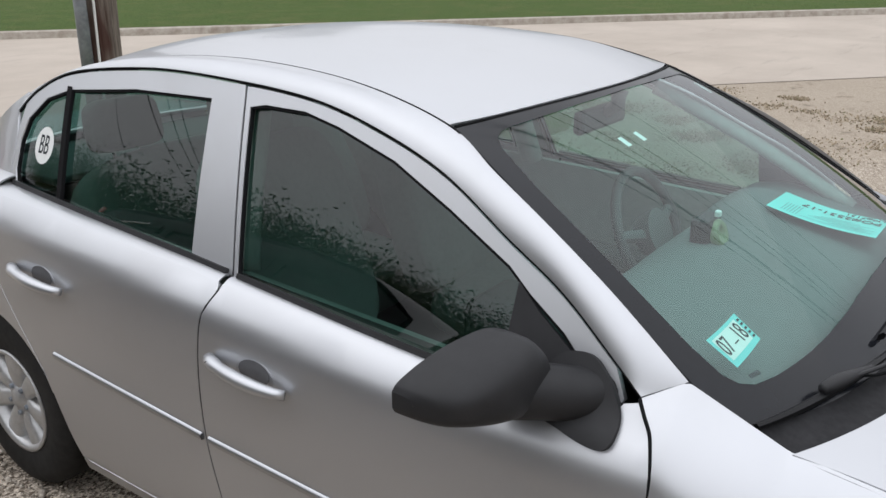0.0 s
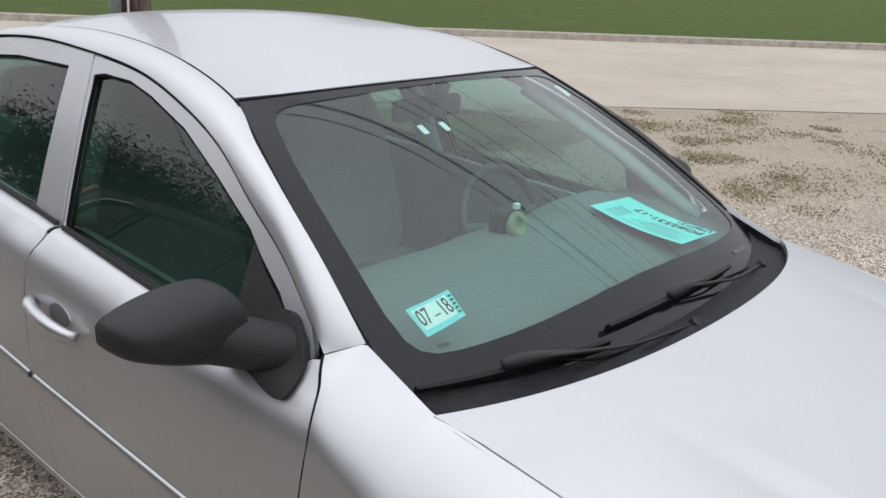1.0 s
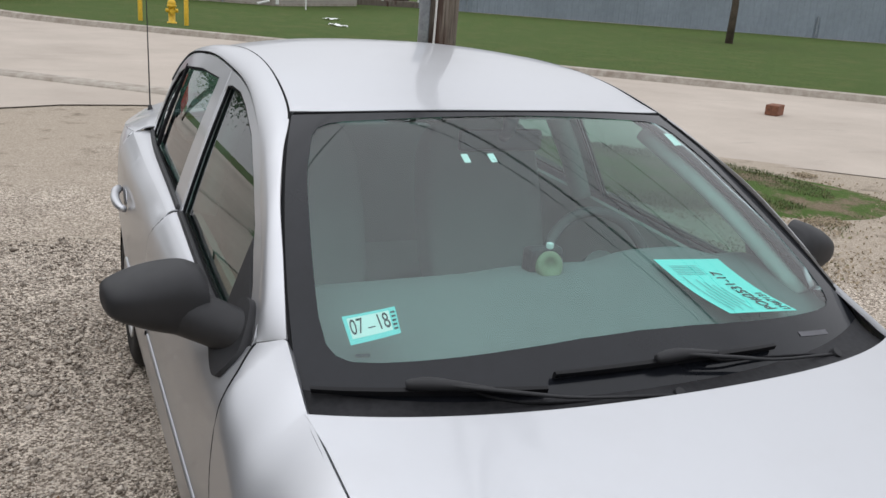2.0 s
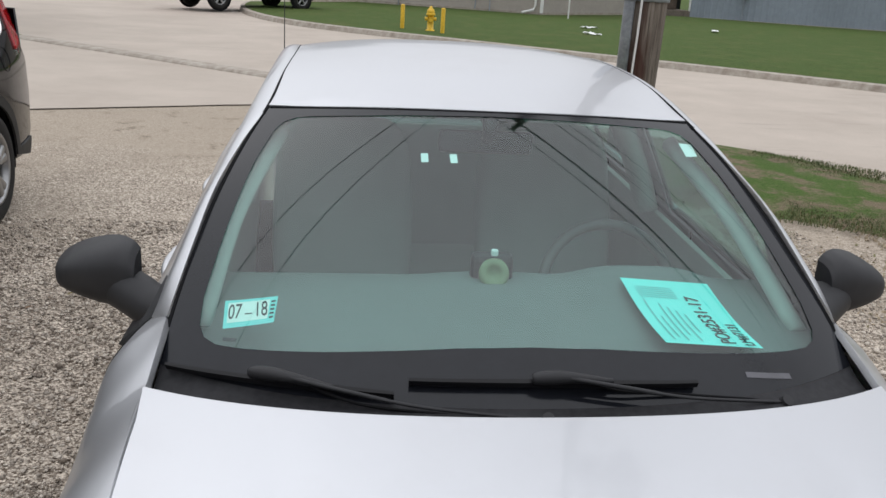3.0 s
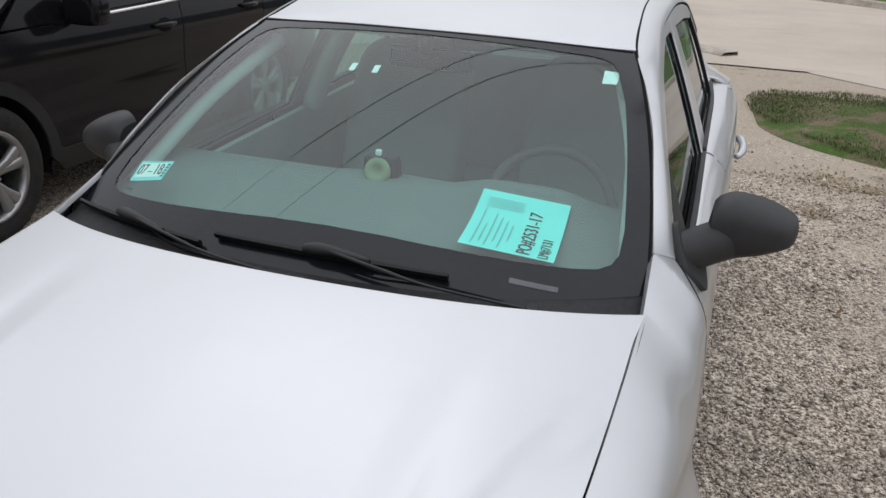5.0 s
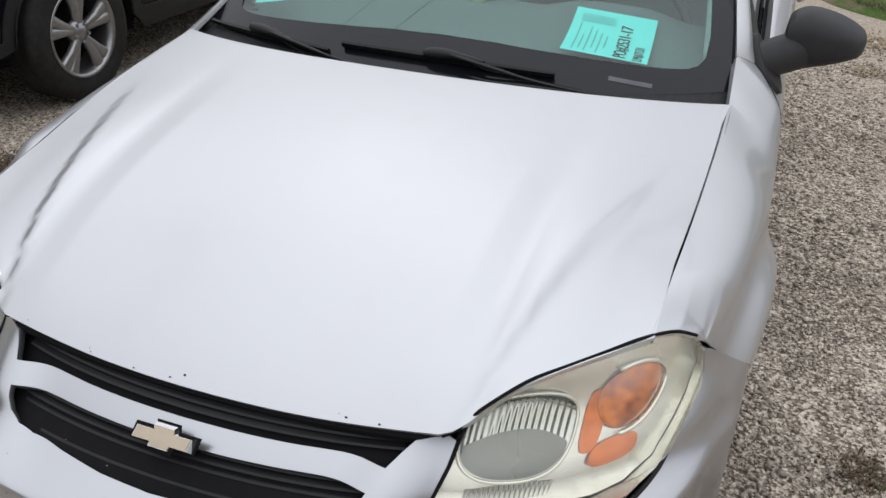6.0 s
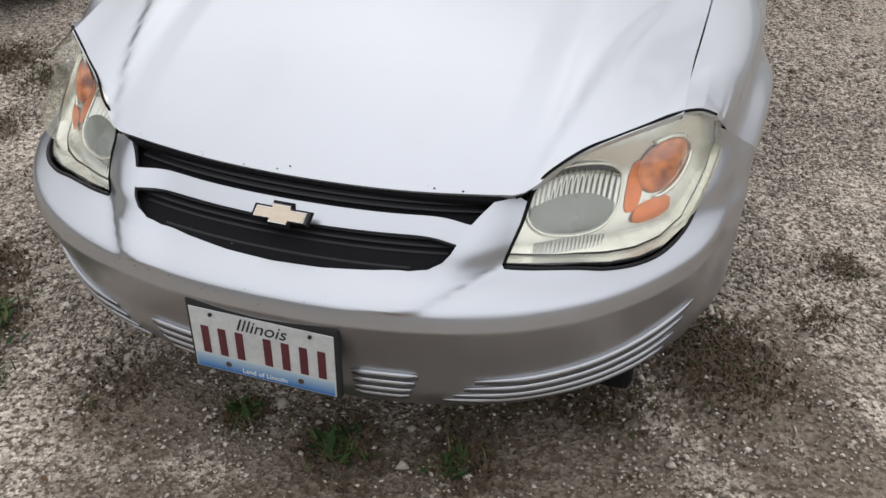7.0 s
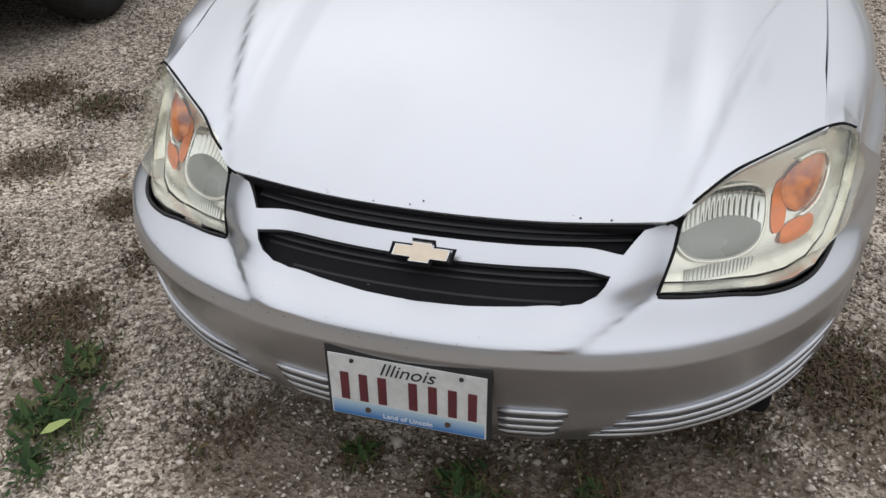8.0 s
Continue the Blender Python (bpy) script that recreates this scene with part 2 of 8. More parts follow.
_soil_shade = _n.math("ADD", _soil_shade, _n.span(_n.noise(7.0, 6, 0.7), 0.3, 0.7, -0.42, 0.42))
# dirt colour, darkened further to carry the shade under the bumper
_shaded_earth = _n.mix(_n.span(_n.noise(95, 5, 0.7), 0.3, 0.7), (0.050, 0.036, 0.025), (0.185, 0.142, 0.104))
_c = _n.mix(_n.span(_soil_shade, 0.26, 0.66, 0.0, 0.78), _c, _shaded_earth)
_h = _n.math("ADD", _n.cells(115, None, 0), _n.math("MULTIPLY", _n.cells(62, None, 0), 0.8))
GRAVEL = _n.done(_c, 0.95, 0, _n.bump(_h, 0.55, 0.007), spec=0.15)

_n = Nodes("pebble")
_r = _n.island()
_c = _n.mix(_n.span(_r, 0.0, 1.0), (0.15, 0.118, 0.090), (0.80, 0.715, 0.615))
_c = _n.mix(_n.span(_n.noise(150, 3), 0.35, 0.65, 0.0, 0.5), _c, (0.25, 0.22, 0.19))
PEBBLE = _n.done(_c, 0.9, 0, None, spec=0.2)

_n = Nodes("street_concrete")
_a, _b = _n.noise(0.5, 7, 0.65), _n.noise(90, 4, 0.6)
_c = _n.mix(_n.span(_a, 0.3, 0.7), (0.41, 0.352, 0.297), (0.53, 0.463, 0.396))
_c = _n.mix(_n.span(_b, 0.3, 0.7, 0.0, 0.35), _c, (0.27, 0.235, 0.20))
_c = _n.mix(_n.span(_n.noise(1.0, 6, 0.7, _n.stretch(0.5, 3, 1)), 0.58, 0.72, 0, 0.35), _c, (0.22, 0.19, 0.165))
CONCRETE = _n.done(_c, 0.85, 0, _n.bump(_b, 0.25, 0.004), spec=0.25)

_n = Nodes("kerb_concrete")
_a = _n.noise(6, 7, 0.65)
CURB = _n.done(_n.mix(_n.span(_a, 0.3, 0.7), (0.26, 0.22, 0.18), (0.46, 0.42, 0.365)), 0.9, 0, _n.bump(_a, 0.4, 0.01), spec=0.2)

_n = Nodes("lawn_grass")
_a, _b, _d = _n.noise(24, 9, 0.78), _n.noise(1.3, 6, 0.65), _n.noise(4, 6, 0.7)
_c = _n.mix(_n.span(_a, 0.36, 0.64), (0.024, 0.046, 0.012), (0.115, 0.160, 0.048))
_c = _n.mix(_n.span(_d, 0.45, 0.75, 0.0, 0.5), _c, (0.065, 0.12, 0.028))
_c = _n.mix(_n.span(_b, 0.48, 0.72, 0.0, 0.60), _c, (0.125, 0.125, 0.050))
LAWN = _n.done(_c, 0.95, 0, _n.bump(_a, 0.8, 0.03), spec=0.1)


_n = Nodes("patchy_verge")
_a, _b = _n.noise(55, 6, 0.7), _n.noise(2.2, 7, 0.68)
_c = _n.mix(_n.span(_a, 0.3, 0.7), (0.045, 0.085, 0.02), (0.12, 0.185, 0.05))
_c = _n.mix(_n.span(_b, 0.46, 0.58), _c, _n.mix(_n.span(_a, 0.3, 0.7), (0.11, 0.08, 0.05), (0.30, 0.24, 0.17)))
VERGE = _n.done(_c, 0.95, 0, _n.bump(_a, 0.8, 0.03), spec=0.1)


def leafy(name, a, b, c):
    n = Nodes(name)
    r = n.island()
    col = n.mix(n.span(r, 0, 0.7), a, b)
    col = n.mix(n.span(r, 0.82, 0.95, 0.0, 1.0), col, c)
    return n.done(col, 0.75, spec=0.25)


BLADES = leafy("grass_blades", (0.045, 0.066, 0.020), (0.110, 0.130, 0.048), (0.20, 0.15, 0.08))
DRY_BLADES = leafy("dry_grass_blades", (0.15, 0.105, 0.06), (0.075, 0.055, 0.03), (0.06, 0.085, 0.025))
SOIL_BLADES = leafy("dead_moss", (0.065, 0.044, 0.028), (0.125, 0.088, 0.056), (0.06, 0.065, 0.024))
TUFTS = leafy("low_dry_tufts", (0.27, 0.21, 0.14), (0.36, 0.29, 0.20), (0.19, 0.18, 0.085))
WEED = leafy("weed_leaves", (0.016, 0.038, 0.012), (0.040, 0.075, 0.022), (0.10, 0.115, 0.042))
DEAD = leafy("dead_leaves", (0.19, 0.10, 0.045), (0.10, 0.06, 0.03), (0.30, 0.28, 0.10))
FOLIAGE = leafy("tree_leaves", (0.022, 0.045, 0.014), (0.05, 0.085, 0.022), (0.09, 0.085, 0.03))
BARK = plain("bark", (0.085, 0.065, 0.05), 0.95, vary=0.35, scale=25, bump=0.5)


# ---- mesh helpers ----
def as_mesh(name, verts, faces, mat, parent=None, label="", smooth=True):
    me = bpy.data.meshes.new(name)
    me.from_pydata([tuple(v) for v in verts], [], faces)
    me.materials.append(mat)
    if smooth:
        me.shade_smooth()
    ob = new(name, me)
    if parent:
        ob.parent = parent
    if label:
        ob["label"] = label
    return ob


def part(name, bm, mat, parent=None, label="", smooth=False):
    me = bpy.data.meshes.new(name)
    bm.to_mesh(me)
    bm.free()
    me.materials.append(mat)
    if smooth:
        me.shade_smooth()
    ob = new(name, me)
    if parent:
        ob.parent = parent
    if label:
        ob["label"] = label
    return ob


def thing(name, label, category, group="", kind="", at=(0, 0, 0)):
    ob = new(name)
    ob.location = at
    return tagged(ob, label, category, group, kind)


def box(bm, x0, x1, y0, y1, z0, z1, bevel=0.0, seg=2):
    vs = [bm.verts.new((x, y, z)) for x in (x0, x1) for y in (y0, y1) for z in (z0, z1)]
    fs = [bm.faces.new([vs[i] for i in f]) for f in ((0, 1, 3, 2), (4, 6, 7, 5), (0, 4, 5, 1), (2, 3, 7, 6), (0, 2, 6, 4), (1, 5, 7, 3))]
    if bevel:
        es = list({e for f in fs for e in f.edges})
        bmesh.ops.bevel(bm, geom=es, offset=bevel, segments=seg, affect="EDGES", profile=0.5)
    return bm


def boxed(*a, **k):
    return box(bmesh.new(), *a, **k)


def rod(bm, a, b, r0, r1=None, seg=10, caps=True):
    """A straight bar from a to b."""
    a, b = Vector(a), Vector(b)
    r1 = r0 if r1 is None else r1
    q = (b - a).to_track_quat("Z", "Y")
    rings = []
    for p, r in ((a, r0), (b, r1)):
        rings.append([bm.verts.new(p + q @ Vector((r * math.cos(2 * math.pi * i / seg), r * math.sin(2 * math.pi * i / seg), 0))) for i in range(seg)])
    for i in range(seg):
        j = (i + 1) % seg
        bm.faces.new((rings[0][i], rings[0][j], rings[1][j], rings[1][i]))
    if caps:
        bm.faces.new(rings[0][::-1])
        bm.faces.new(rings[1])
    return bm


def tube(bm, pts, r, seg=8, closed=False):
    """A bent bar along points; r: a number, or one for each point."""
    pts = [Vector(p) for p in pts]
    n = len(pts)
    rings, up = [], Vector((0.13, 0.21, 0.97))
    for i, p in enumerate(pts):
        d = (pts[(i + 1) % n] - pts[i - 1]) if closed else pts[min(i + 1, n - 1)] - pts[max(i - 1, 0)]
        d.normalize()
        side = d.cross(up)
        if side.length < 1e-4:
            side = d.cross(Vector((1, 0, 0)))
        side.normalize()
        top = side.cross(d)
        rr = r[i] if isinstance(r, (list, tuple)) else r
        rings.append([bm.verts.new(p + rr * (math.cos(a) * side + math.sin(a) * top)) for a in (2 * math.pi * k / seg for k in range(seg))])
    for i in range(n if closed else n - 1):
        a, b = rings[i], rings[(i + 1) % n]
        for k in range(seg):
            bm.faces.new((a[k], a[(k + 1) % seg], b[(k + 1) % seg], b[k]))
    if not closed:
        bm.faces.new(rings[0][::-1])
        bm.faces.new(rings[-1])
    return bm


def lathe(bm, profile, seg=48, axis="x"):
    """Spins (radius, along) pairs round an axis."""
    rings = []
    for r, h in profile:
        ring = []
        for i in range(seg):
            a = 2 * math.pi * i / seg
            c, s = r * math.cos(a), r * math.sin(a)
            ring.append(bm.verts.new((h, c, s) if axis == "x" else (c, s, h)))
        rings.append(ring)
    for a, b in zip(rings, rings[1:]):
        for i in range(seg):
            j = (i + 1) % seg
            bm.faces.new((a[i], a[j], b[j], b[i]))
    return bm


def spl(pts, x):
    """A smooth curve through (x, value) pairs."""
    n = len(pts)
    if x <= pts[0][0]:
        i, k = 0, 1
        return pts[0][1] + (x - pts[0][0]) * (pts[1][1] - pts[0][1]) / (pts[1][0] - pts[0][0])
    if x >= pts[-1][0]:
        return pts[-1][1] + (x - pts[-1][0]) * (pts[-1][1] - pts[-2][1]) / (pts[-1][0] - pts[-2][0])
    i = 0
    while x > pts[i + 1][0]:
        i += 1

    def slope(k):
        a, b = max(k - 1, 0), min(k + 1, n - 1)
        return (pts[b][1] - pts[a][1]) / (pts[b][0] - pts[a][0])

    h = pts[i + 1][0] - pts[i][0]
    t = (x - pts[i][0]) / h
    return ((2 * t**3 - 3 * t * t + 1) * pts[i][1] + (t**3 - 2 * t * t + t) * h * slope(i)
            + (3 * t * t - 2 * t**3) * pts[i + 1][1] + (t**3 - t * t) * h * slope(i + 1))


def path_at(ctrl, n, closed=False):
    """n points along a Catmull-Rom curve through ctrl (any dimension)."""
    c = [Vector(p) for p in ctrl]
    m = len(c)
    out = []
    spans = m if closed else m - 1
    for k in range(n):
        s = k * spans / (n if closed else n - 1)
        i = min(int(s), spans - 1)
        t = s - i
        get = (lambda j: c[j % m]) if closed else (lambda j: c[min(max(j, 0), m - 1)])
        p0, p1, p2, p3 = get(i - 1), get(i), get(i + 1), get(i + 2)
        out.append(0.5 * (2 * p1 + (p2 - p0) * t + (2 * p0 - 5 * p1 + 4 * p2 - p3) * t * t + (3 * p1 - p0 - 3 * p2 + p3) * t**3))
    return out


def polyline(ctrl, step, closed=True):
    """Points every step metres or so along straight sides."""
    out = []
    m = len(ctrl)
    for i in range(m if closed else m - 1):
        a, b = Vector(ctrl[i]), Vector(ctrl[(i + 1) % m])
        k = max(1, int(math.ceil((b - a).length / step)))
        out += [a.lerp(b, j / k) for j in range(k)]
    if not closed:
        out.append(Vector(ctrl[-1]))
    return out


def inside(p, poly):
    x, y = p
    hit = False
    j = len(poly) - 1
    for i in range(len(poly)):
        (xi, yi), (xj, yj) = poly[i][:2], poly[j][:2]
        if (yi > y) != (yj > y) and x < (xj - xi) * (y - yi) / (yj - yi) + xi:
            hit = not hit
        j = i
    return hit


def inside_many(pts, poly):
    p = np.asarray(pts, float)
    q = np.array([tuple(v[:2]) for v in poly])
    r = np.roll(q, 1, axis=0)
    hit = np.zeros(len(p), bool)
    for (xi, yi), (xj, yj) in zip(q, r):
        if yi != yj:
            hit ^= ((yi > p[:, 1]) != (yj > p[:, 1])) & (p[:, 0] < (xj - xi) * (p[:, 1] - yi) / (yj - yi) + xi)
    return hit


def surface_normal(f, a, b, out_from):
    e = 1e-3
    p = Vector(f(a, b))
    n = (Vector(f(a + e, b)) - Vector(f(a - e, b))).cross(Vector(f(a, b + e)) - Vector(f(a, b - e)))
    n.normalize()
    return p, (n if n.dot(p - out_from) >= 0 else -n)


MIDDLE = Vector((0, 2.3, 0.55))


def panel(name, f, outline, mat, parent, holes=(), step=0.03, depth=0.012, label="", lift=0.0, out_from=MIDDLE, edge=None, rows=(), fine=()):
    """A sheet cut to an outline in the plane of f's two numbers, laid on the surface f, with its edges folded in by depth."""
    edge = edge or step
    loops = [polyline(o, edge) for o in (outline, *holes)]
    pts, edges = [], []
    for lp in loops:
        k = len(pts)
        pts += [Vector(p[:2]) for p in lp]
        edges += [(k + i, k + (i + 1) % len(lp)) for i in range(len(lp))]
    border = np.array([p[:2] for p in pts])
    lo, hi = border[: len(loops[0])].min(0), border[: len(loops[0])].max(0)
    gx, gy = (np.arange(lo[k] + step, hi[k], step) for k in (0, 1))
    gy = np.array([g for g in gy if not len(rows) or g < min(rows) - 0.004 or g > max(rows) + 0.004] + list(rows))
    cand = np.array([(a, b) for a in gx for b in gy]).reshape(-1, 2)
    for x0, x1, y0, y1, d in fine:
        keep = ~((cand[:, 0] > x0) & (cand[:, 0] < x1) & (cand[:, 1] > y0) & (cand[:, 1] < y1))
        more = [(a, b) for a in np.arange(x0, x1, d) for b in np.arange(y0, y1, d)]
        cand = np.concatenate([cand[keep], np.array(more)])
    if len(cand):
        good = inside_many(cand, loops[0])
        for h in loops[1:]:
            good &= ~inside_many(cand, h)
        cand = cand[good]
        if len(cand):
            far = ((cand[:, None] - border[None]) ** 2).sum(-1).min(1) > (0.45 * min(step, edge * 1.6)) ** 2
            pts += [Vector(c) for c in cand[far]]
    v2, _, tris, *_ = delaunay_2d_cdt(pts, edges, [], 0, 1e-6)
    flat = np.array([tuple(v) for v in v2])
    mids = flat[np.array(tris)].mean(1)
    good = inside_many(mids, loops[0])
    for h in loops[1:]:
        good &= ~inside_many(mids, h)
    keep = [list(t) for t, g in zip(tris, good) if g]
    verts, norms = [], []
    for v in v2:
        p, n = surface_normal(f, v[0], v[1], out_from)
        verts.append(p + n * lift)
        norms.append(n)
    faces = []
    for t in keep:
        a, b, c = (verts[i] for i in t)
        faces.append(t if (b - a).cross(c - a).dot(norms[t[0]]) > 0 else t[::-1])
    if depth:
        count = {}
        for t in faces:
            for i in range(3):
                count[(t[i], t[(i + 1) % 3])] = True
        rim = [e for e in count if (e[1], e[0]) not in count]
        sides, low = {}, {}
        total = {}
        for a, b in rim:
            o = (verts[b] - verts[a]).cross(norms[a])
            for i in (a, b):
                total[i] = total.get(i, Vector()) + o
        for i in total:
            o = total[i].normalized()
            sides[i] = len(verts)
            verts.append(verts[i].copy())
            norms.append((norms[i] * 0.45 + o).normalized())
            low[i] = len(verts)
            verts.append(verts[i] - norms[i] * depth)
            norms.append(o)
        faces += [[sides[b], sides[a], low[a], low[b]] for a, b in rim]
    ob = as_mesh(name, verts, faces, mat, parent, label)
    ob.data.normals_split_custom_set_from_vertices([tuple(n) for n in norms])
    return ob


def patch(name, f, nu, nv, mat, parent, label="", depth=0.012, out_from=MIDDLE, lift=0.0):
    """A four-sided sheet: f(u, v) for u, v from 0 to 1."""
    verts, norms, faces = [], [], []
    for i in range(nu + 1):
        for j in range(nv + 1):
            u, v = i / nu, j / nv
            p, n = surface_normal(f, min(max(u, 0.002), 0.998), min(max(v, 0.002), 0.998), out_from)
            verts.append(Vector(f(u, v)) + n * lift)
            norms.append(n)
    at = lambda i, j: i * (nv + 1) + j
    turn = None
    for i in range(nu):
        for j in range(nv):
            q = [at(i, j), at(i + 1, j), at(i + 1, j + 1), at(i, j + 1)]
            c = (verts[q[2]] - verts[q[0]]).cross(verts[q[3]] - verts[q[1]])
            faces.append(q if c.dot(norms[q[0]]) > 0 else q[::-1])
    if depth:
        ring = [at(i, 0) for i in range(nu)] + [at(nu, j) for j in range(nv)] + [at(i, nv) for i in range(nu, 0, -1)] + [at(0, j) for j in range(nv, 0, -1)]
        c = sum((verts[i] for i in ring), Vector()) / len(ring)
        top, low = [], []
        for i in ring:
            o = verts[i] - c
            o = (o - norms[i] * o.dot(norms[i])).normalized()
            top.append(len(verts))
            verts.append(verts[i].copy())
            norms.append((norms[i] * 0.45 + o).normalized())
            low.append(len(verts))
            verts.append(verts[i] - norms[i] * depth)
            norms.append(o)
        n = len(ring)
        for k in range(n):
            m = (k + 1) % n
            q = [top[k], top[m], low[m], low[k]]
            w = (verts[q[1]] - verts[q[0]]).cross(verts[q[2]] - verts[q[0]])
            faces.append(q if w.dot(norms[top[k]]) > 0 else q[::-1])
    ob = as_mesh(name, verts, faces, mat, parent, label)
    ob.data.normals_split_custom_set_from_vertices([tuple(n) for n in norms])
    return ob


def flip(f):
    """The mirror image of a surface in the car's middle plane."""
    def g(a, b):
        p = f(a, b)
        return (-p[0], p[1], p[2])
    return g


def lettering(name, text, size, mat, parent, m, label="", depth=0.0004, slant=0.0):
    """Flat letters as a mesh, laid by the matrix m (x along the line, z off the face)."""
    cu = bpy.data.curves.new(name, "FONT")
    cu.body, cu.size, cu.extrude, cu.align_x, cu.align_y = text, size, depth, "CENTER", "CENTER"
    cu.shear = slant
    tmp = bpy.data.objects.new(name, cu)
    scene.collection.objects.link(tmp)
    dg = bpy.context.evaluated_depsgraph_get()
    me = bpy.data.meshes.new_from_object(tmp.evaluated_get(dg))
    bpy.data.objects.remove(tmp)
    me.transform(m)
    me.materials.clear()
    me.materials.append(mat)
    ob = new(name, me)
    if parent:
        ob.parent = parent
    if label:
        ob["label"] = label
    return ob

# ---- ground, street and far side ----
ALONG, ACROSS = Vector((-0.756, 0.655)), Vector((0.655, 0.756))


def street(s, n, z=0.0):
    p = ALONG * s + ACROSS * n
    return (p.x, p.y, z)


def sheet(name, f, nu, nv, mat, label, category, kind="structure"):
    verts = [f(i / nu, j / nv) for i in range(nu + 1) for j in range(nv + 1)]
    k = nv + 1
    faces = [[i * k + j, (i + 1) * k + j, (i + 1) * k + j + 1, i * k + j + 1] for i in range(nu) for j in range(nv)]
    a, b, c = (Vector(verts[i]) for i in faces[0][:3])
    if (b - a).cross(c - a).z < 0:
        faces = [q[::-1] for q in faces]
    return tagged(as_mesh(name, verts, faces, mat), label, category, "", kind)


def rough_ground(x, y):
    q = Vector((x, y, 0))
    return 0.016 * noise.noise(q * 0.9) + 0.008 * noise.noise(q * 4.1)


NEAR, FAR = 9.25, 17.4


def lot(u, v):
    s, n = -60 + 120 * u, -60 + (60 + NEAR) * v
    x, y, _ = street(s, n)
    near = max(0.0, 1 - max(abs(x) / 9, abs(y - 2) / 9))
    return (x, y, rough_ground(x, y) * min(1, near * 3) - 0.004)


def fine_lot(u, v):
    x, y = -4.0 + 8.0 * u, -2.5 + 8.0 * v
    e = min(u, 1 - u, v, 1 - v) * 10
    return (x, y, rough_ground(x, y) + 0.002 - max(0, 1 - e) * 0.02)


sheet("ground", lambda u, v: (-900 + 1800 * u, -900 + 1800 * v, -0.25), 2, 2, LAWN, "open grassy land out to the horizon", "ground")
sheet("ground_lot", lot, 160, 110, GRAVEL, "grey-brown crushed gravel parking lot with dirt patches, painted shade among them by the nose", "gravel lot")
sheet("road", lambda u, v: street(-70 + 150 * u, NEAR - 0.1 + (FAR - NEAR + 0.2) * v, 0.003), 60, 6, CONCRETE, "pale tan worn concrete street", "road")


def bend(s):
    """How far the far kerb swings away towards the side street."""
    return 0.055 * max(0.0, s - 15) ** 2


def kerb(name, label, n0, n1, z1, s0, s1, count, turn=None):
    turn = turn or (lambda s: 0.0)
    k = thing(name, label, "kerb", kind="structure")
    bm = bmesh.new()
    pts = [s0 + (s1 - s0) * i / count for i in range(count + 1)]
    rows = []
    for s in pts:
        w = turn(s)
        j = 0.012 * noise.noise(Vector((s * 1.7, 3, 0)))
        prof = ((n0 - 0.04, -0.03), (n0, z1 * 0.55), (n0 + 0.02, z1 - 0.012), (n0 + 0.045, z1), (n1, z1 + 0.004), (n1 + 0.02, -0.03))
        rows.append([bm.verts.new(street(s, n + w + j, z)) for n, z in prof])
    for a, b in zip(rows, rows[1:]):
        for i in range(5):
            bm.faces.new((a[i], a[i + 1], b[i + 1], b[i]))
    bmesh.ops.recalc_face_normals(bm, faces=bm.faces)
    part("kerb_stone", bm, CURB, k)
    return k


kerb("kerb_far", "low pale concrete kerb along the far lawn", FAR, FAR + 0.22, 0.13, -60, 26, 120, bend)


def far_lawn(u, v):
    s = -70 + 96 * u
    n = FAR + 0.18 + bend(s) + 90 * v * v
    x, y, _ = street(s, n)
    return (x, y, 0.13 + 0.10 * min(1, 6 * v) * noise.noise(Vector((x, y, 0)) * 0.12) * 0.3)


sheet("lawn_far", far_lawn, 80, 40, LAWN, "green mown lawn across the street", "lawn")
sheet("side_road", lambda u, v: street(9 + 80 * v, FAR - 0.2 + 60 * u, 0.0), 20, 20, CONCRETE, "tan concrete side street and bare ground", "road")


def apron(u, v):
    x = -16 + 17.6 * u
    y0 = 9.55 + 0.40 * (x + 3.9) if x > -3.9 else 9.55 + 0.28 * (x + 3.9)
    y0 = min(y0, 10.75) + 0.05 * noise.noise(Vector((x * 1.3, 0, 7)))
    y1 = (NEAR + 0.05 - 0.655 * x) / 0.756
    return (x, y0 + (y1 - y0) * v, 0.012)


sheet("pavement", apron, 90, 8, CONCRETE, "worn concrete driveway apron beside the gravel", "pavement")
near_kerb = kerb("kerb_near", "chipped concrete kerb edge by the driveway", NEAR - 0.28, NEAR, 0.055, 7.0, 16.4, 40)


def blob(cx, cy, rx, ry, turn_by, seed):
    def f(u, v):
        a = 2 * math.pi * u
        w = 1 + 0.28 * noise.noise(Vector((math.cos(a) * 1.3, math.sin(a) * 1.3, seed)))
        x, y = rx * v * w * math.cos(a), ry * v * w * math.sin(a)
        c, s = math.cos(turn_by), math.sin(turn_by)
        return (cx + c * x - s * y, cy + s * x + c * y, 0.022 + 0.05 * (1 - v) ** 0.6 - 0.03 * v**6)
    return f


sheet("lawn_island", blob(-8.3, 18.2, 2.7, 1.5, 2.3, 4), 40, 8, LAWN, "small grass island by the side street", "lawn")
verge_turf = sheet("verge", blob(3.25, 7.30, 2.95, 1.55, -0.71, 9), 64, 14, VERGE, "patchy grass verge round the utility pole", "lawn")


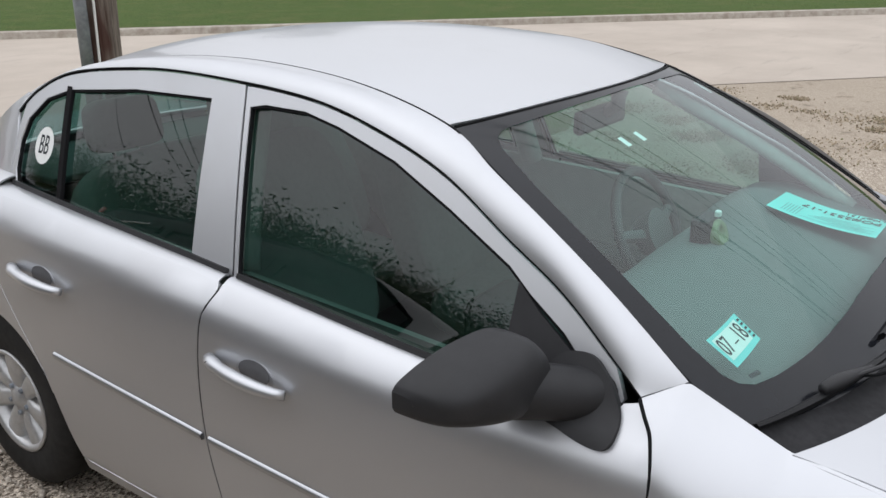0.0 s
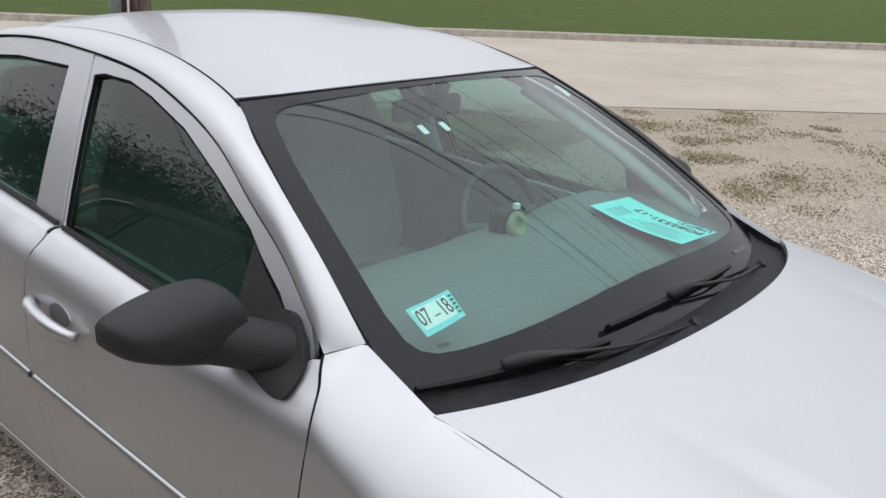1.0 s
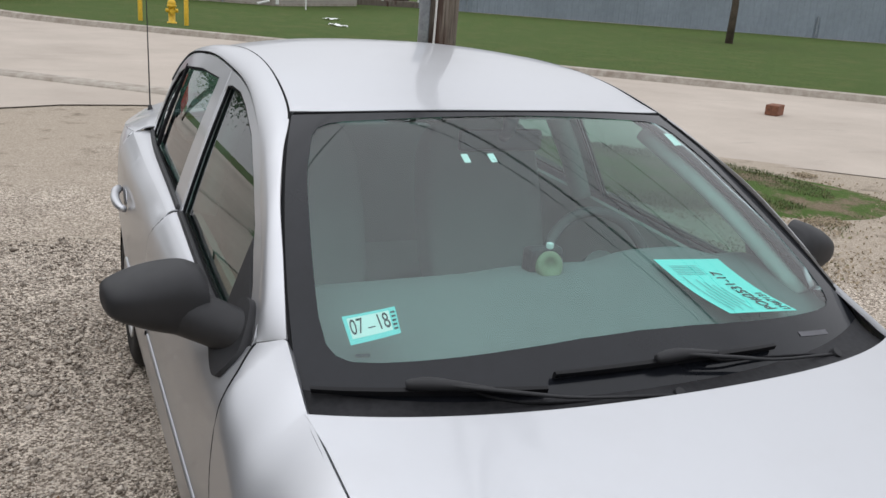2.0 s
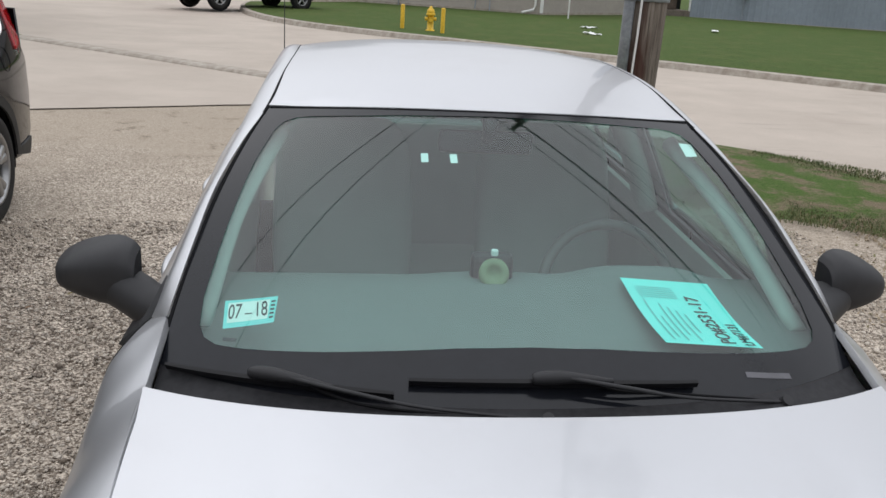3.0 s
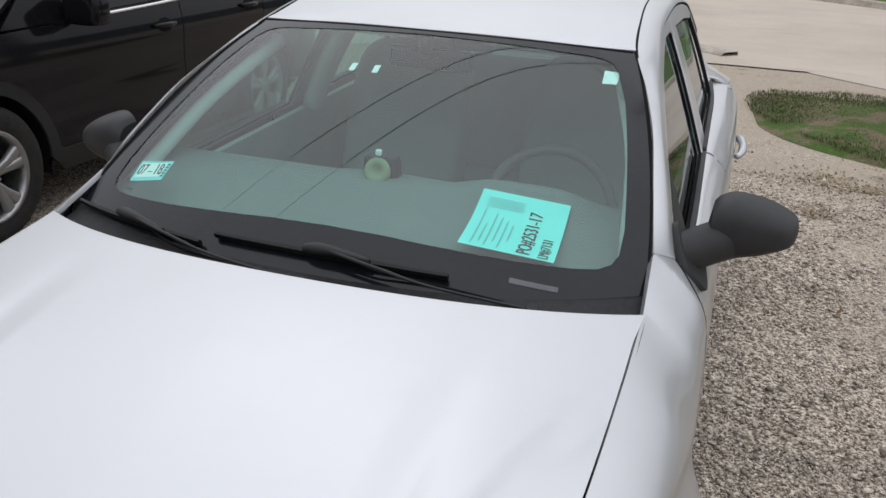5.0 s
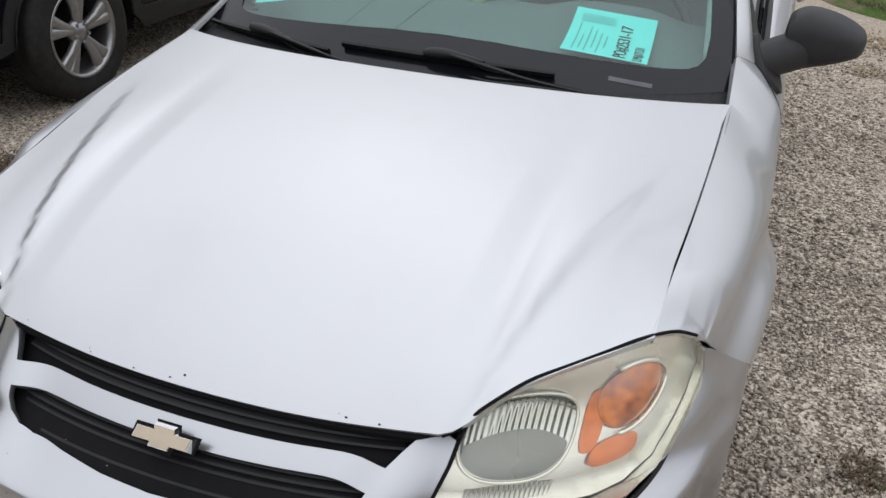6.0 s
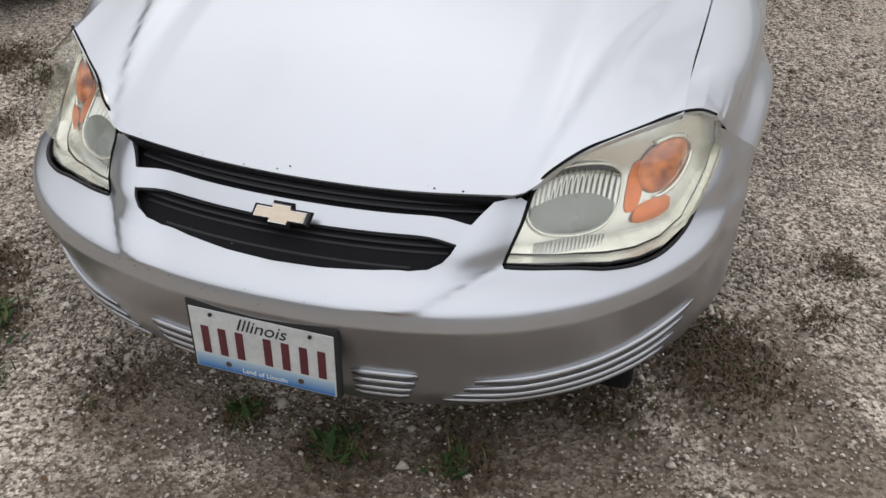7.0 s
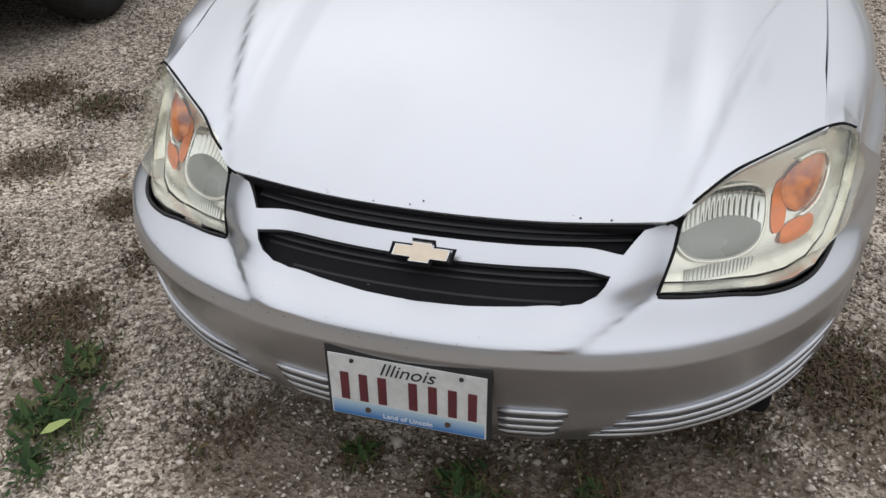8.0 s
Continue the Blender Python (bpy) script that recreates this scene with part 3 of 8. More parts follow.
# ---- scattered ground cover ----
def scatter_blades(name, spots, mat, label, category, height, width, seed, lean=0.5):
    """Many single grass blades, as one mesh."""
    rng = np.random.default_rng(seed)
    n = len(spots)
    p = np.array(spots)
    a = rng.uniform(0, 2 * np.pi, n)
    h = height * rng.uniform(0.45, 1.25, n)
    w = width * rng.uniform(0.6, 1.3, n)
    tip = np.stack([np.cos(a + 1.3), np.sin(a + 1.3)], 1) * (h * rng.uniform(0.1, lean * 2, n))[:, None]
    side = np.stack([np.cos(a), np.sin(a)], 1) * w[:, None] / 2
    z = p[:, 2:3]
    v = np.stack([np.c_[p[:, :2] - side, z - 0.005], np.c_[p[:, :2] + side, z - 0.005],
                  np.c_[p[:, :2] + tip * 0.4 + side * 0.7, z + h[:, None] * 0.6], np.c_[p[:, :2] + tip * 0.4 - side * 0.7, z + h[:, None] * 0.6],
                  np.c_[p[:, :2] + tip, z + h[:, None] * (0.95 - 0.25 * lean)]], 1).reshape(-1, 3)
    k = np.arange(n) * 5
    faces = [[i, i + 1, i + 2, i + 3] for i in k] + [[i + 3, i + 2, i + 4] for i in k]
    return tagged(as_mesh(name, v.tolist(), faces, mat, smooth=False), label, category, "", "stuff")


def tuft(rng, cx, cy, r, n, z=0.0):
    q = rng.normal(0, r / 1.8, (n, 2))
    return [(cx + a, cy + b, z) for a, b in q]


_rng = np.random.default_rng(5)
spots = []
for _ in range(42000):
    a, d = _rng.uniform(0, 2 * np.pi), np.sqrt(_rng.uniform(0, 1))
    x, y = 2.80 * d * np.cos(a), 1.45 * d * np.sin(a)
    c, s = np.cos(-0.71), np.sin(-0.71)
    if noise.noise(Vector((x * 1.1, y * 1.1, 4))) > -0.22 - 0.3 * (1 - d):
        spots.append((3.25 + c * x - s * y, 7.30 + s * x + c * y, 0.03))
for _ in range(420):
    a = _rng.uniform(0, 2 * np.pi)
    d = 0.2 + abs(_rng.normal(0, 0.12))
    spots.append((2.48 + d * np.cos(a), 8.02 + d * np.sin(a), 0.04))
scatter_blades("verge_grass", spots, BLADES, "uneven green verge grass round the pole", "grass", 0.036, 0.006, 1, 1.0)
spots = []
for _ in range(150):
    x, y = 1.3 + _rng.uniform(0, 7.0), _rng.uniform(1.8, 7.0)
    n = 0.655 * x + 0.756 * y
    if 4.2 < n < 9.0 and _rng.uniform(3.6, 6.0) < n:
        spots += tuft(_rng, x, y, _rng.uniform(0.10, 0.38), int(_rng.uniform(80, 300)), rough_ground(x, y))
scatter_blades("dry_tufts", spots, TUFTS, "low brown dead tufts on the bare dirt", "dry grass", 0.016, 0.016, 2, 1.8)
spots = []
for _ in range(16):
    x, y = 2.0 + _rng.uniform(0, 5.0), _rng.uniform(3.0, 6.5)
    if 0.655 * x + 0.756 * y < 8.8 and 0.655 * x + 0.756 * y > 5.6:
        spots += tuft(_rng, x, y, _rng.uniform(0.08, 0.25), int(_rng.uniform(30, 90)), rough_ground(x, y))
scatter_blades("sparse_grass", spots, BLADES, "sparse short grass on the bare dirt", "grass", 0.022, 0.006, 12, 1.2)
spots = []
for cx, cy, r, n in ((-1.20, 0.40, 0.13, 420), (-1.34, 1.03, 0.10, 260), (-1.85, 1.17, 0.14, 300), (-1.87, 1.72, 0.14, 260), (-2.27, 1.80, 0.18, 340), (-0.18, 0.14, 0.05, 90), (0.09, 0.10, 0.10, 160), (0.37, 0.17, 0.10, 180),
                     (0.92, 0.66, 0.14, 460), (0.40, 0.48, 0.14, 260), (0.87, 0.77, 0.09, 160), (-1.0, 0.25, 0.08, 160), (-1.62, 0.62, 0.12, 160), (-1.1, 0.75, 0.07, 90), (1.25, 1.25, 0.07, 110), (1.15, 0.95, 0.06, 70), (-0.55, 0.12, 0.12, 120), (0.65, 0.42, 0.10, 160)):
    spots += [(a, b, rough_ground(a, b)) for a, b, _ in tuft(_rng, cx, cy, r * 1.15, n * 2)]
scatter_blades("dead_moss", spots, SOIL_BLADES, "flat brown dead moss and dirt in the gravel", "moss", 0.015, 0.009, 3, 1.3)
spots = []
for cx, cy, r, n in ((-0.97, 0.05, 0.10, 130), (-0.99, 0.24, 0.07, 60), (-0.90, -0.06, 0.10, 90), (-0.86, 0.03, 0.08, 50), (-0.18, 0.14, 0.04, 40), (0.09, 0.09, 0.06, 60), (-1.9, 1.7, 0.1, 40), (0.35, 0.12, 0.05, 40)):
    spots += [(a, b, rough_ground(a, b)) for a, b, _ in tuft(_rng, cx, cy, r, n)]
scatter_blades("weed_grass", spots, BLADES, "thin green weeds growing through the gravel", "weeds", 0.038, 0.004, 13, 1.0)


def scatter_leaves(name, spots, mat, label, category, size, seed, flat=0.5):
    """Broad leaves, folded along the rib, as one mesh."""
    rng = np.random.default_rng(seed)
    verts, faces = [], []
    for x, y, z in spots:
        a, s = rng.uniform(0, 6.28), size * rng.uniform(0.5, 1.3)
        d, e = np.array([np.cos(a), np.sin(a), rng.uniform(0.05, flat)]), np.array([-np.sin(a), np.cos(a), 0.25])
        o = np.array([x, y, z + 0.006])
        k = len(verts)
        verts += [o, o + d * s * 0.35 + e * s * 0.22, o + d * s * 0.75 + e * s * 0.16, o + d * s * 1.05,
                  o + d * s * 0.75 - e * s * 0.16 + (0, 0, s * 0.08), o + d * s * 0.35 - e * s * 0.22 + (0, 0, s * 0.1), o + d * s * 0.5 - (0, 0, s * 0.02)]
        faces += [[k, k + 1, k + 6], [k + 1, k + 2, k + 6], [k + 2, k + 3, k + 6], [k + 3, k + 4, k + 6], [k + 4, k + 5, k + 6], [k + 5, k, k + 6]]
    return tagged(as_mesh(name, verts, faces, mat, smooth=False), label, category, "", "stuff")


spots = []
for cx, cy, r, n in ((-0.96, 0.07, 0.085, 130), (-0.99, 0.25, 0.05, 36), (-0.92, -0.08, 0.07, 40), (-0.18, 0.145, 0.03, 22), (0.09, 0.09, 0.05, 30), (0.35, 0.12, 0.04, 14)):
    spots += tuft(_rng, cx, cy, r, n)
scatter_leaves("broad_weeds", spots, WEED, "low broad-leaved green weeds in the gravel", "weeds", 0.035, 4, 0.9)
spots = [(_rng.uniform(-2.5, 2.2), _rng.uniform(-0.9, 5.5), 0.0) for _ in range(90)] + tuft(_rng, 0.2, -0.3, 0.2, 14)
scatter_leaves("fallen_leaves", spots, DEAD, "scattered dry fallen leaves on gravel", "leaves", 0.032, 6, 0.3)
as_leaf = scatter_leaves("yellow_leaf", [(-0.93, -0.01, 0.02)], leafy("yellow_leaf", (0.30, 0.36, 0.12), (0.32, 0.38, 0.14), (0.3, 0.36, 0.13)), "single large yellow-green fallen leaf", "leaf", 0.08, 11, 0.2)


# dirt patches, with the painted shade by the nose, where pebbles thin out
SOIL_AND_SHADE = ((0.12, 0.02, 0.46), (0.55, 0.22, 0.50), (0.98, 0.60, 0.42), (-0.40, 0.10, 0.34), (0.35, -0.30, 0.42), (-0.25, -0.28, 0.36), (1.20, 0.30, 0.34), (-1.00, 0.15, 0.22), (-1.20, 0.42, 0.20), (-1.36, 1.03, 0.16), (-1.86, 1.20, 0.22), (-1.90, 1.75, 0.20), (-2.25, 1.80, 0.22))


def pebbles(name, count, region, size, seed, label):
    """Loose stones, each an uneven eight-sided lump, as one mesh."""
    rng = np.random.default_rng(seed)
    base = np.array([(1, 0, 0), (-1, 0, 0), (0, 1, 0), (0, -1, 0), (0, 0, 1), (0, 0, -1)], float)
    tri = np.array([(0, 2, 4), (2, 1, 4), (1, 3, 4), (3, 0, 4), (2, 0, 5), (1, 2, 5), (3, 1, 5), (0, 3, 5)])
    x0, x1, y0, y1 = region
    xy = np.stack([rng.uniform(x0, x1, count), rng.uniform(y0, y1, count)], 1)
    bare = np.zeros(count)
    for cx, cy, q in SOIL_AND_SHADE:
        bare = np.maximum(bare, np.exp(-((np.hypot(xy[:, 0] - cx, xy[:, 1] - cy) / (q * 0.85)) ** 2)))
    xy = xy[bare * 0.93 < rng.uniform(0.15, 1, count)]
    count = len(xy)
    z = np.array([rough_ground(a, b) for a, b in xy])
    s = size * np.exp(rng.normal(0, 0.38, count))
    v = base[None] * (s[:, None, None] * rng.uniform(0.55, 1.3, (count, 6, 1))) * np.array([1, 1, 0.62])
    v += rng.normal(0, 0.16, v.shape) * s[:, None, None]
    a = rng.uniform(0, 6.28, count)
    c, d = np.cos(a)[:, None], np.sin(a)[:, None]
    v = np.stack([v[..., 0] * c - v[..., 1] * d, v[..., 0] * d + v[..., 1] * c, v[..., 2]], -1)
    v += np.concatenate([xy, (z + s * 0.12)[:, None]], 1)[:, None]
    f = (tri[None] + 6 * np.arange(count)[:, None, None]).reshape(-1, 3)
    me = bpy.data.meshes.new(name)
    me.vertices.add(count * 6)
    me.vertices.foreach_set("co", v.ravel())
    me.loops.add(f.size)
    me.loops.foreach_set("vertex_index", f.ravel().astype(np.int32))
    me.polygons.add(len(f))
    me.polygons.foreach_set("loop_start", np.arange(0, f.size, 3, dtype=np.int32))
    me.update(calc_edges=True)
    me.materials.append(PEBBLE)
    return tagged(new(name, me), label, "gravel", "", "stuff")


pebbles("gravel_front", 95000, (-1.9, 2.1, -0.7, 2.4), 0.0046, 21, "loose pale grey gravel chips round the car's nose")
pebbles("gravel_driver_side", 17000, (0.8, 3.0, 2.3, 6.0), 0.0066, 22, "loose gravel chips beside the driver's side")
pebbles("gravel_passenger_side", 17000, (-2.6, -0.75, 1.0, 5.5), 0.0068, 23, "loose gravel chips between the two cars")
pebbles("gravel_coarse", 1100, (-2.5, 2.5, -0.8, 5.5), 0.011, 24, "larger pale stones among the gravel")

# ---- the silver saloon car: shapes ----
# The car stands along y with its nose at y = 0; x > 0 is its driver's side.
def belt(y):
    return 0.913 + 0.068 * (y - 1.97)


PROFILE = [(0.12, 0.800), (0.22, 0.832), (0.32, 0.850), (0.45, 0.862), (0.56, 0.867), (0.70, 0.868), (0.80, 0.862), (0.86, 0.853), (0.905, 0.825), (0.925, 0.802), (0.95, 0.778), (1.02, 0.715)]
DROP = [(1.2, -0.008), (1.97, -0.012), (2.6, 0.022), (3.2, 0.060), (3.9, 0.085)]
TAPER = [(0.3, 0.80), (0.5, 0.865), (0.59, 0.913), (0.65, 0.947), (0.71, 0.974), (0.80, 0.990), (0.95, 1.0), (2.6, 1.0), (3.6, 0.992), (3.9, 0.957), (4.1, 0.915), (4.3, 0.868), (4.55, 0.80)]


def side_x(y, z):
    low = z - spl(DROP, y) * min(max((z - 0.45) / 0.4, 0), 1)
    return spl(PROFILE, low) * spl(TAPER, y)


def side(y, z):
    return (side_x(y, z), y, z)


def glass_x(y, z):
    bulge = 0.006 * math.sin(math.pi * min(max((z - 0.94) / 0.43, 0), 1))
    back = 0.10 * max(0.0, y - 3.1) ** 2 + 0.6 * max(0.0, y - 3.62) ** 2
    return 0.767 - 0.425 * (z - 0.946) + bulge - back


def cabin(y, z):
    return (glass_x(y, z), y, z)


HOOD_C, HL_TOP = Vector((0.732, 1.282, 0.923)), Vector((0.697, 0.470, 0.773))
FEND_IN, FEND_OUT = Vector((0.724, 1.458, 0.989)), Vector((0.769, 1.525, 0.956))
WS_T = Vector((0.567, 2.066, 1.330))


def hood_gap(t):
    return HOOD_C.lerp(HL_TOP, t) + Vector((0.011, 0, 0.015)) * (4 * t * (1 - t))


def fender_top(y):
    if y <= HOOD_C.y:
        return hood_gap((HOOD_C.y - y) / (HOOD_C.y - HL_TOP.y))
    if y <= FEND_IN.y:
        return HOOD_C.lerp(FEND_IN, (y - HOOD_C.y) / (FEND_IN.y - HOOD_C.y))
    return FEND_IN.lerp(FEND_OUT, (y - FEND_IN.y) / (FEND_OUT.y - FEND_IN.y))


def windscreen(u, v):
    """u across from -1 to 1, v from the foot of the glass (0) to the roof (1)."""
    xb, xt = 0.735 * u, 0.567 * u
    b = Vector((xb, 1.20 + 0.20 * xb**2 + 0.23 * xb**4, 0.905 + 0.03 * xb**2))
    t = Vector((xt, 1.9557 + 0.3525 * xt**2, 1.3542 - 0.0829 * xt**2))
    k = 4 * v * (1 - v)
    return b.lerp(t, v) + Vector((0.019 * u * k, 0.008 * k, 0.026 * k))


NOSE = [(0.18, 0.085), (0.22, 0.06), (0.28, 0.02), (0.36, -0.002), (0.44, -0.03), (0.480, -0.0440), (0.491, -0.0470), (0.498, -0.0455), (0.522, -0.0375), (0.528, -0.032), (0.533, -0.020), (0.557, 0.064), (0.60, 0.105), (0.66, 0.185), (0.73, 0.21), (0.80, 0.30)]
PLAN = [(0, 0), (0.1, 0.003), (0.2, 0.0125), (0.3, 0.030), (0.4, 0.0575), (0.5, 0.100), (0.6, 0.165), (0.68, 0.241), (0.75, 0.334), (0.80, 0.425), (0.835, 0.54), (0.853, 0.66), (0.860, 0.80), (0.862, 0.95)]
_pl = path_at([(a, b, 0) for a, b in PLAN], 240)
_len = [0.0]
for _a, _b in zip(_pl, _pl[1:]):
    _len.append(_len[-1] + (_b - _a).length)
PLAN_X = [(s, p.x) for s, p in zip(_len[::6] + [_len[-1]], _pl[::6] + [_pl[-1]])]
PLAN_Y = [(s, p.y) for s, p in zip(_len[::6] + [_len[-1]], _pl[::6] + [_pl[-1]])]


def ease(t):
    t = min(max(t, 0.0), 1.0)
    return t * t * (3 - 2 * t)


AXLE_F, AXLE_R, ARCH, HUB = 0.975, 3.60, 0.338, 0.305
RIDGE = [(0.522, 0.258), (0.538, 0.296), (0.551, 0.324), (0.580, 0.353), (0.625, 0.379), (0.664, 0.396)]


HOLLOW_W = [(0.515, 0.045), (0.541, 0.066), (0.560, 0.092), (0.62, 0.070), (0.66, 0.055)]
HOLLOW_D = [(0.520, 0.004), (0.540, 0.013), (0.562, 0.0125), (0.60, 0.002), (0.626, -0.010), (0.657, -0.022)]


def channel(x, z):
    """The rim round the grille's mouth, and the hollow that falls away from it to the headlight."""
    up = ease((z - 0.519) / 0.030)
    if up <= 0:
        return 0.0
    wide, crest, foot = spl(HOLLOW_W, z), -0.036, spl(HOLLOW_D, z)

    def plain_at(k):
        if k < 0:
            return crest * math.exp(-((k / 0.055) ** 2))
        if k < wide:
            return crest + (foot - crest) * (k / wide) ** 1.6
        return foot * math.exp(-(((k - wide) / 0.055) ** 2))

    k = x - spl(RIDGE, z)
    return up * sum(plain_at(k + d) for d in (-0.016, -0.008, 0.0, 0.008, 0.016)) / 5


def nose(s, z):
    """The front bumper's skin: s metres round the plan from the middle, z up."""
    a = abs(s)
    x, y = spl(PLAN_X, a), spl(PLAN_Y, a)
    tuck = 1.0 - 0.35 * max(0.0, 0.30 - z) ** 1.5
    side_on = min(max((y - 0.25) / 0.45, 0), 1)
    lead = spl(NOSE, z) * (1 - side_on * side_on * 0.75)
    lead += channel(x, z)
    reach = math.hypot(y + lead - AXLE_F, z - HUB)
    x += 0.020 * ease((0.50 - reach) / 0.10) * ease((y - 0.45) / 0.2)
    return (math.copysign(x * tuck, s), y + lead, z)


def round_to(x):
    """The way round the plan at which the skin is x metres off the middle."""
    lo, hi = 0.0, _len[-1]
    for _ in range(40):
        m = (lo + hi) / 2
        lo, hi = (m, hi) if spl(PLAN_X, m) < abs(x) else (lo, m)
    return math.copysign(lo, x)


def round_at(y, z):
    """The way round the plan at which the skin at height z has come back to y."""
    lo, hi = 0.3, _len[-1]
    for _ in range(40):
        m = (lo + hi) / 2
        lo, hi = (m, hi) if nose(m, z)[1] < y else (lo, m)
    return lo


def round_to_y(y):
    lo, hi = 0.3, _len[-1]
    for _ in range(40):
        m = (lo + hi) / 2
        lo, hi = (m, hi) if spl(PLAN_Y, m) < y else (lo, m)
    return lo


HOOD_Y = [(0.43, 0.213), (0.456, 0.230), (0.470, 0.246), (0.494, 0.270), (0.537, 0.314), (0.587, 0.361), (0.640, 0.412), (0.700, 0.470)]
HOOD_Z = [(0.43, 0.672), (0.456, 0.684), (0.470, 0.697), (0.494, 0.716), (0.537, 0.737), (0.587, 0.751), (0.640, 0.761), (0.700, 0.773)]


def hood_edge_front(u):
    """The bonnet's front edge, u from -1 to 1: over the grille, then up along the headlight."""
    a = abs(u)
    x = 0.700 * a
    if x < 0.43:
        p = Vector((x, 0.178 + 0.20 * x * x, 0.661 + 0.060 * x * x))
    else:
        p = Vector((x, spl(HOOD_Y, x), spl(HOOD_Z, x)))
    return Vector((math.copysign(p.x, u), p.y, p.z))


def hood_edge_rear(u):
    x = 0.732 * u
    return Vector((x, 1.108 + 0.2008 * x * x + 0.2327 * x**4 - 0.006, 0.945 - 0.0417 * x * x + 0.004))


def hood_line(v):
    """The plain curve along the bonnet's side, before it is drawn to the gap."""
    p0, p1 = hood_edge_rear(1.0), hood_edge_front(1.0)
    span = p0.y - p1.y
    t0 = Vector((p1.x - p0.x, -span, -span * 0.17))
    t1 = Vector((p1.x - p0.x, -span * 0.80, -span * 0.36 * 0.62))
    h = v
    return p0 * (2 * h**3 - 3 * h * h + 1) + t0 * (h**3 - 2 * h * h + h) + p1 * (3 * h * h - 2 * h**3) + t1 * (h**3 - h * h)


def hood_skin(u, v):
    """u across from -1 to 1, v from the rear edge (0) to the front (1)."""
    p0, p1 = hood_edge_rear(u), hood_edge_front(u)
    span = p0.y - p1.y
    a = abs(u)
    t0 = Vector((p1.x - p0.x, -span, -span * (0.10 + 0.07 * a)))
    steep = 0.98 - 0.62 * min(1, max(0, a - 0.55) / 0.45)
    t1 = Vector((p1.x - p0.x, -span * 0.80, -span * steep * 0.62))
    h = v
    p = p0 * (2 * h**3 - 3 * h * h + 1) + t0 * (h**3 - 2 * h * h + h) + p1 * (3 * h * h - 2 * h**3) + t1 * (h**3 - h * h)
    edge = 0.645 + 0.38 * (1 - v)
    step = 1 / (1 + math.exp((a - edge) / 0.010))
    rise = min(1, max(0, (v - 0.30) / 0.50))
    ramp = min(1, max(0, (0.97 - a) / 0.75))
    p.z += 0.018 * (step - ramp * ramp * (3 - 2 * ramp)) * rise * rise * (3 - 2 * rise) * (1 - 0.5 * max(0, (v - 0.9) / 0.1))
    if a > 0.5:
        own = hood_line(v)
        g = hood_gap(min(max((HOOD_C.y - own.y) / (HOOD_C.y - HL_TOP.y), 0), 1))
        w = min(1, (a - 0.5) / 0.5) ** 2
        p.z += (g.z - own.z) * w
        p.x += math.copysign((g.x - 0.0045 - own.x) * w, u)
    return p


DITCH = [(0.567, 2.066, 1.330), (0.540, 2.32, 1.388), (0.522, 2.60, 1.412), (0.518, 2.88, 1.412), (0.524, 3.15, 1.388), (0.540, 3.42, 1.335), (0.560, 3.62, 1.270)]
CROWN = [(1.956, 1.354), (2.30, 1.413), (2.65, 1.443), (3.0, 1.442), (3.3, 1.412), (3.58, 1.352)]


def ditch_at(y):
    return Vector((spl([(p[1], p[0]) for p in DITCH], y), y, spl([(p[1], p[2]) for p in DITCH], y)))


def roof_skin(u, v):
    a = abs(u)
    y0 = 1.9557 + 0.3525 * (0.567 * u) ** 2
    y1 = 3.58 - 0.13 * u * u
    y = y0 + (y1 - y0) * v
    d = ditch_at(max(y, 2.066)) if y >= 2.066 else Vector((0.567, y, 1.330 + (y - 2.066) * 0.42))
    zc = spl(CROWN, y)
    x = d.x * u
    return Vector((x, y, d.z + (zc - d.z) * (1 - a**2.6)))


# door top gap, in the (y, z) plane of the side glass
GAP_TOP = [(1.522, 0.956), (1.581, 1.000), (1.705, 1.086), (1.846, 1.158), (2.016, 1.246), (2.201, 1.306), (2.415, 1.351), (2.697, 1.371), (3.021, 1.375), (3.373, 1.340), (3.554, 1.276), (3.648, 1.203)]
GAP_CURVE = [tuple(p[:2]) for p in path_at([(a, b, 0) for a, b in GAP_TOP], 70)]

silver_car = thing("silver_car", "silver four-door saloon car with a worn nose parked on gravel", "car")
BODY = silver_car


def both(make):
    """Builds a part for the driver's side and its mirror image."""
    make(lambda f: f, 1)
    make(flip, -1)


def seam(parent, pts, r=0.0055, name="seam"):
    return part(name, tube(bmesh.new(), pts, r, 6), GAP, parent)


# bonnet
hood = patch("hood", lambda u, v: hood_skin(2 * u - 1, v), 72, 40, SILVER, BODY, "silver bonnet with faint stains and chips", 0.014)
for sg in (1, -1):
    seam(hood, [Vector((sg * p.x, p.y, p.z)) - Vector((-sg * 0.003, 0, 0.010)) for p in (hood_gap(i / 24) for i in range(25))], 0.0065)
seam(hood, [hood_edge_front(-0.585 + 1.17 * i / 40) + Vector((0, 0.012, -0.014)) for i in range(41)], 0.010)
for sg in (1, -1):
    seam(hood, [hood_edge_front(sg * (0.62 + 0.37 * i / 24)) + Vector((-sg * 0.004, 0.008, -0.006)) for i in range(25)], 0.0045)
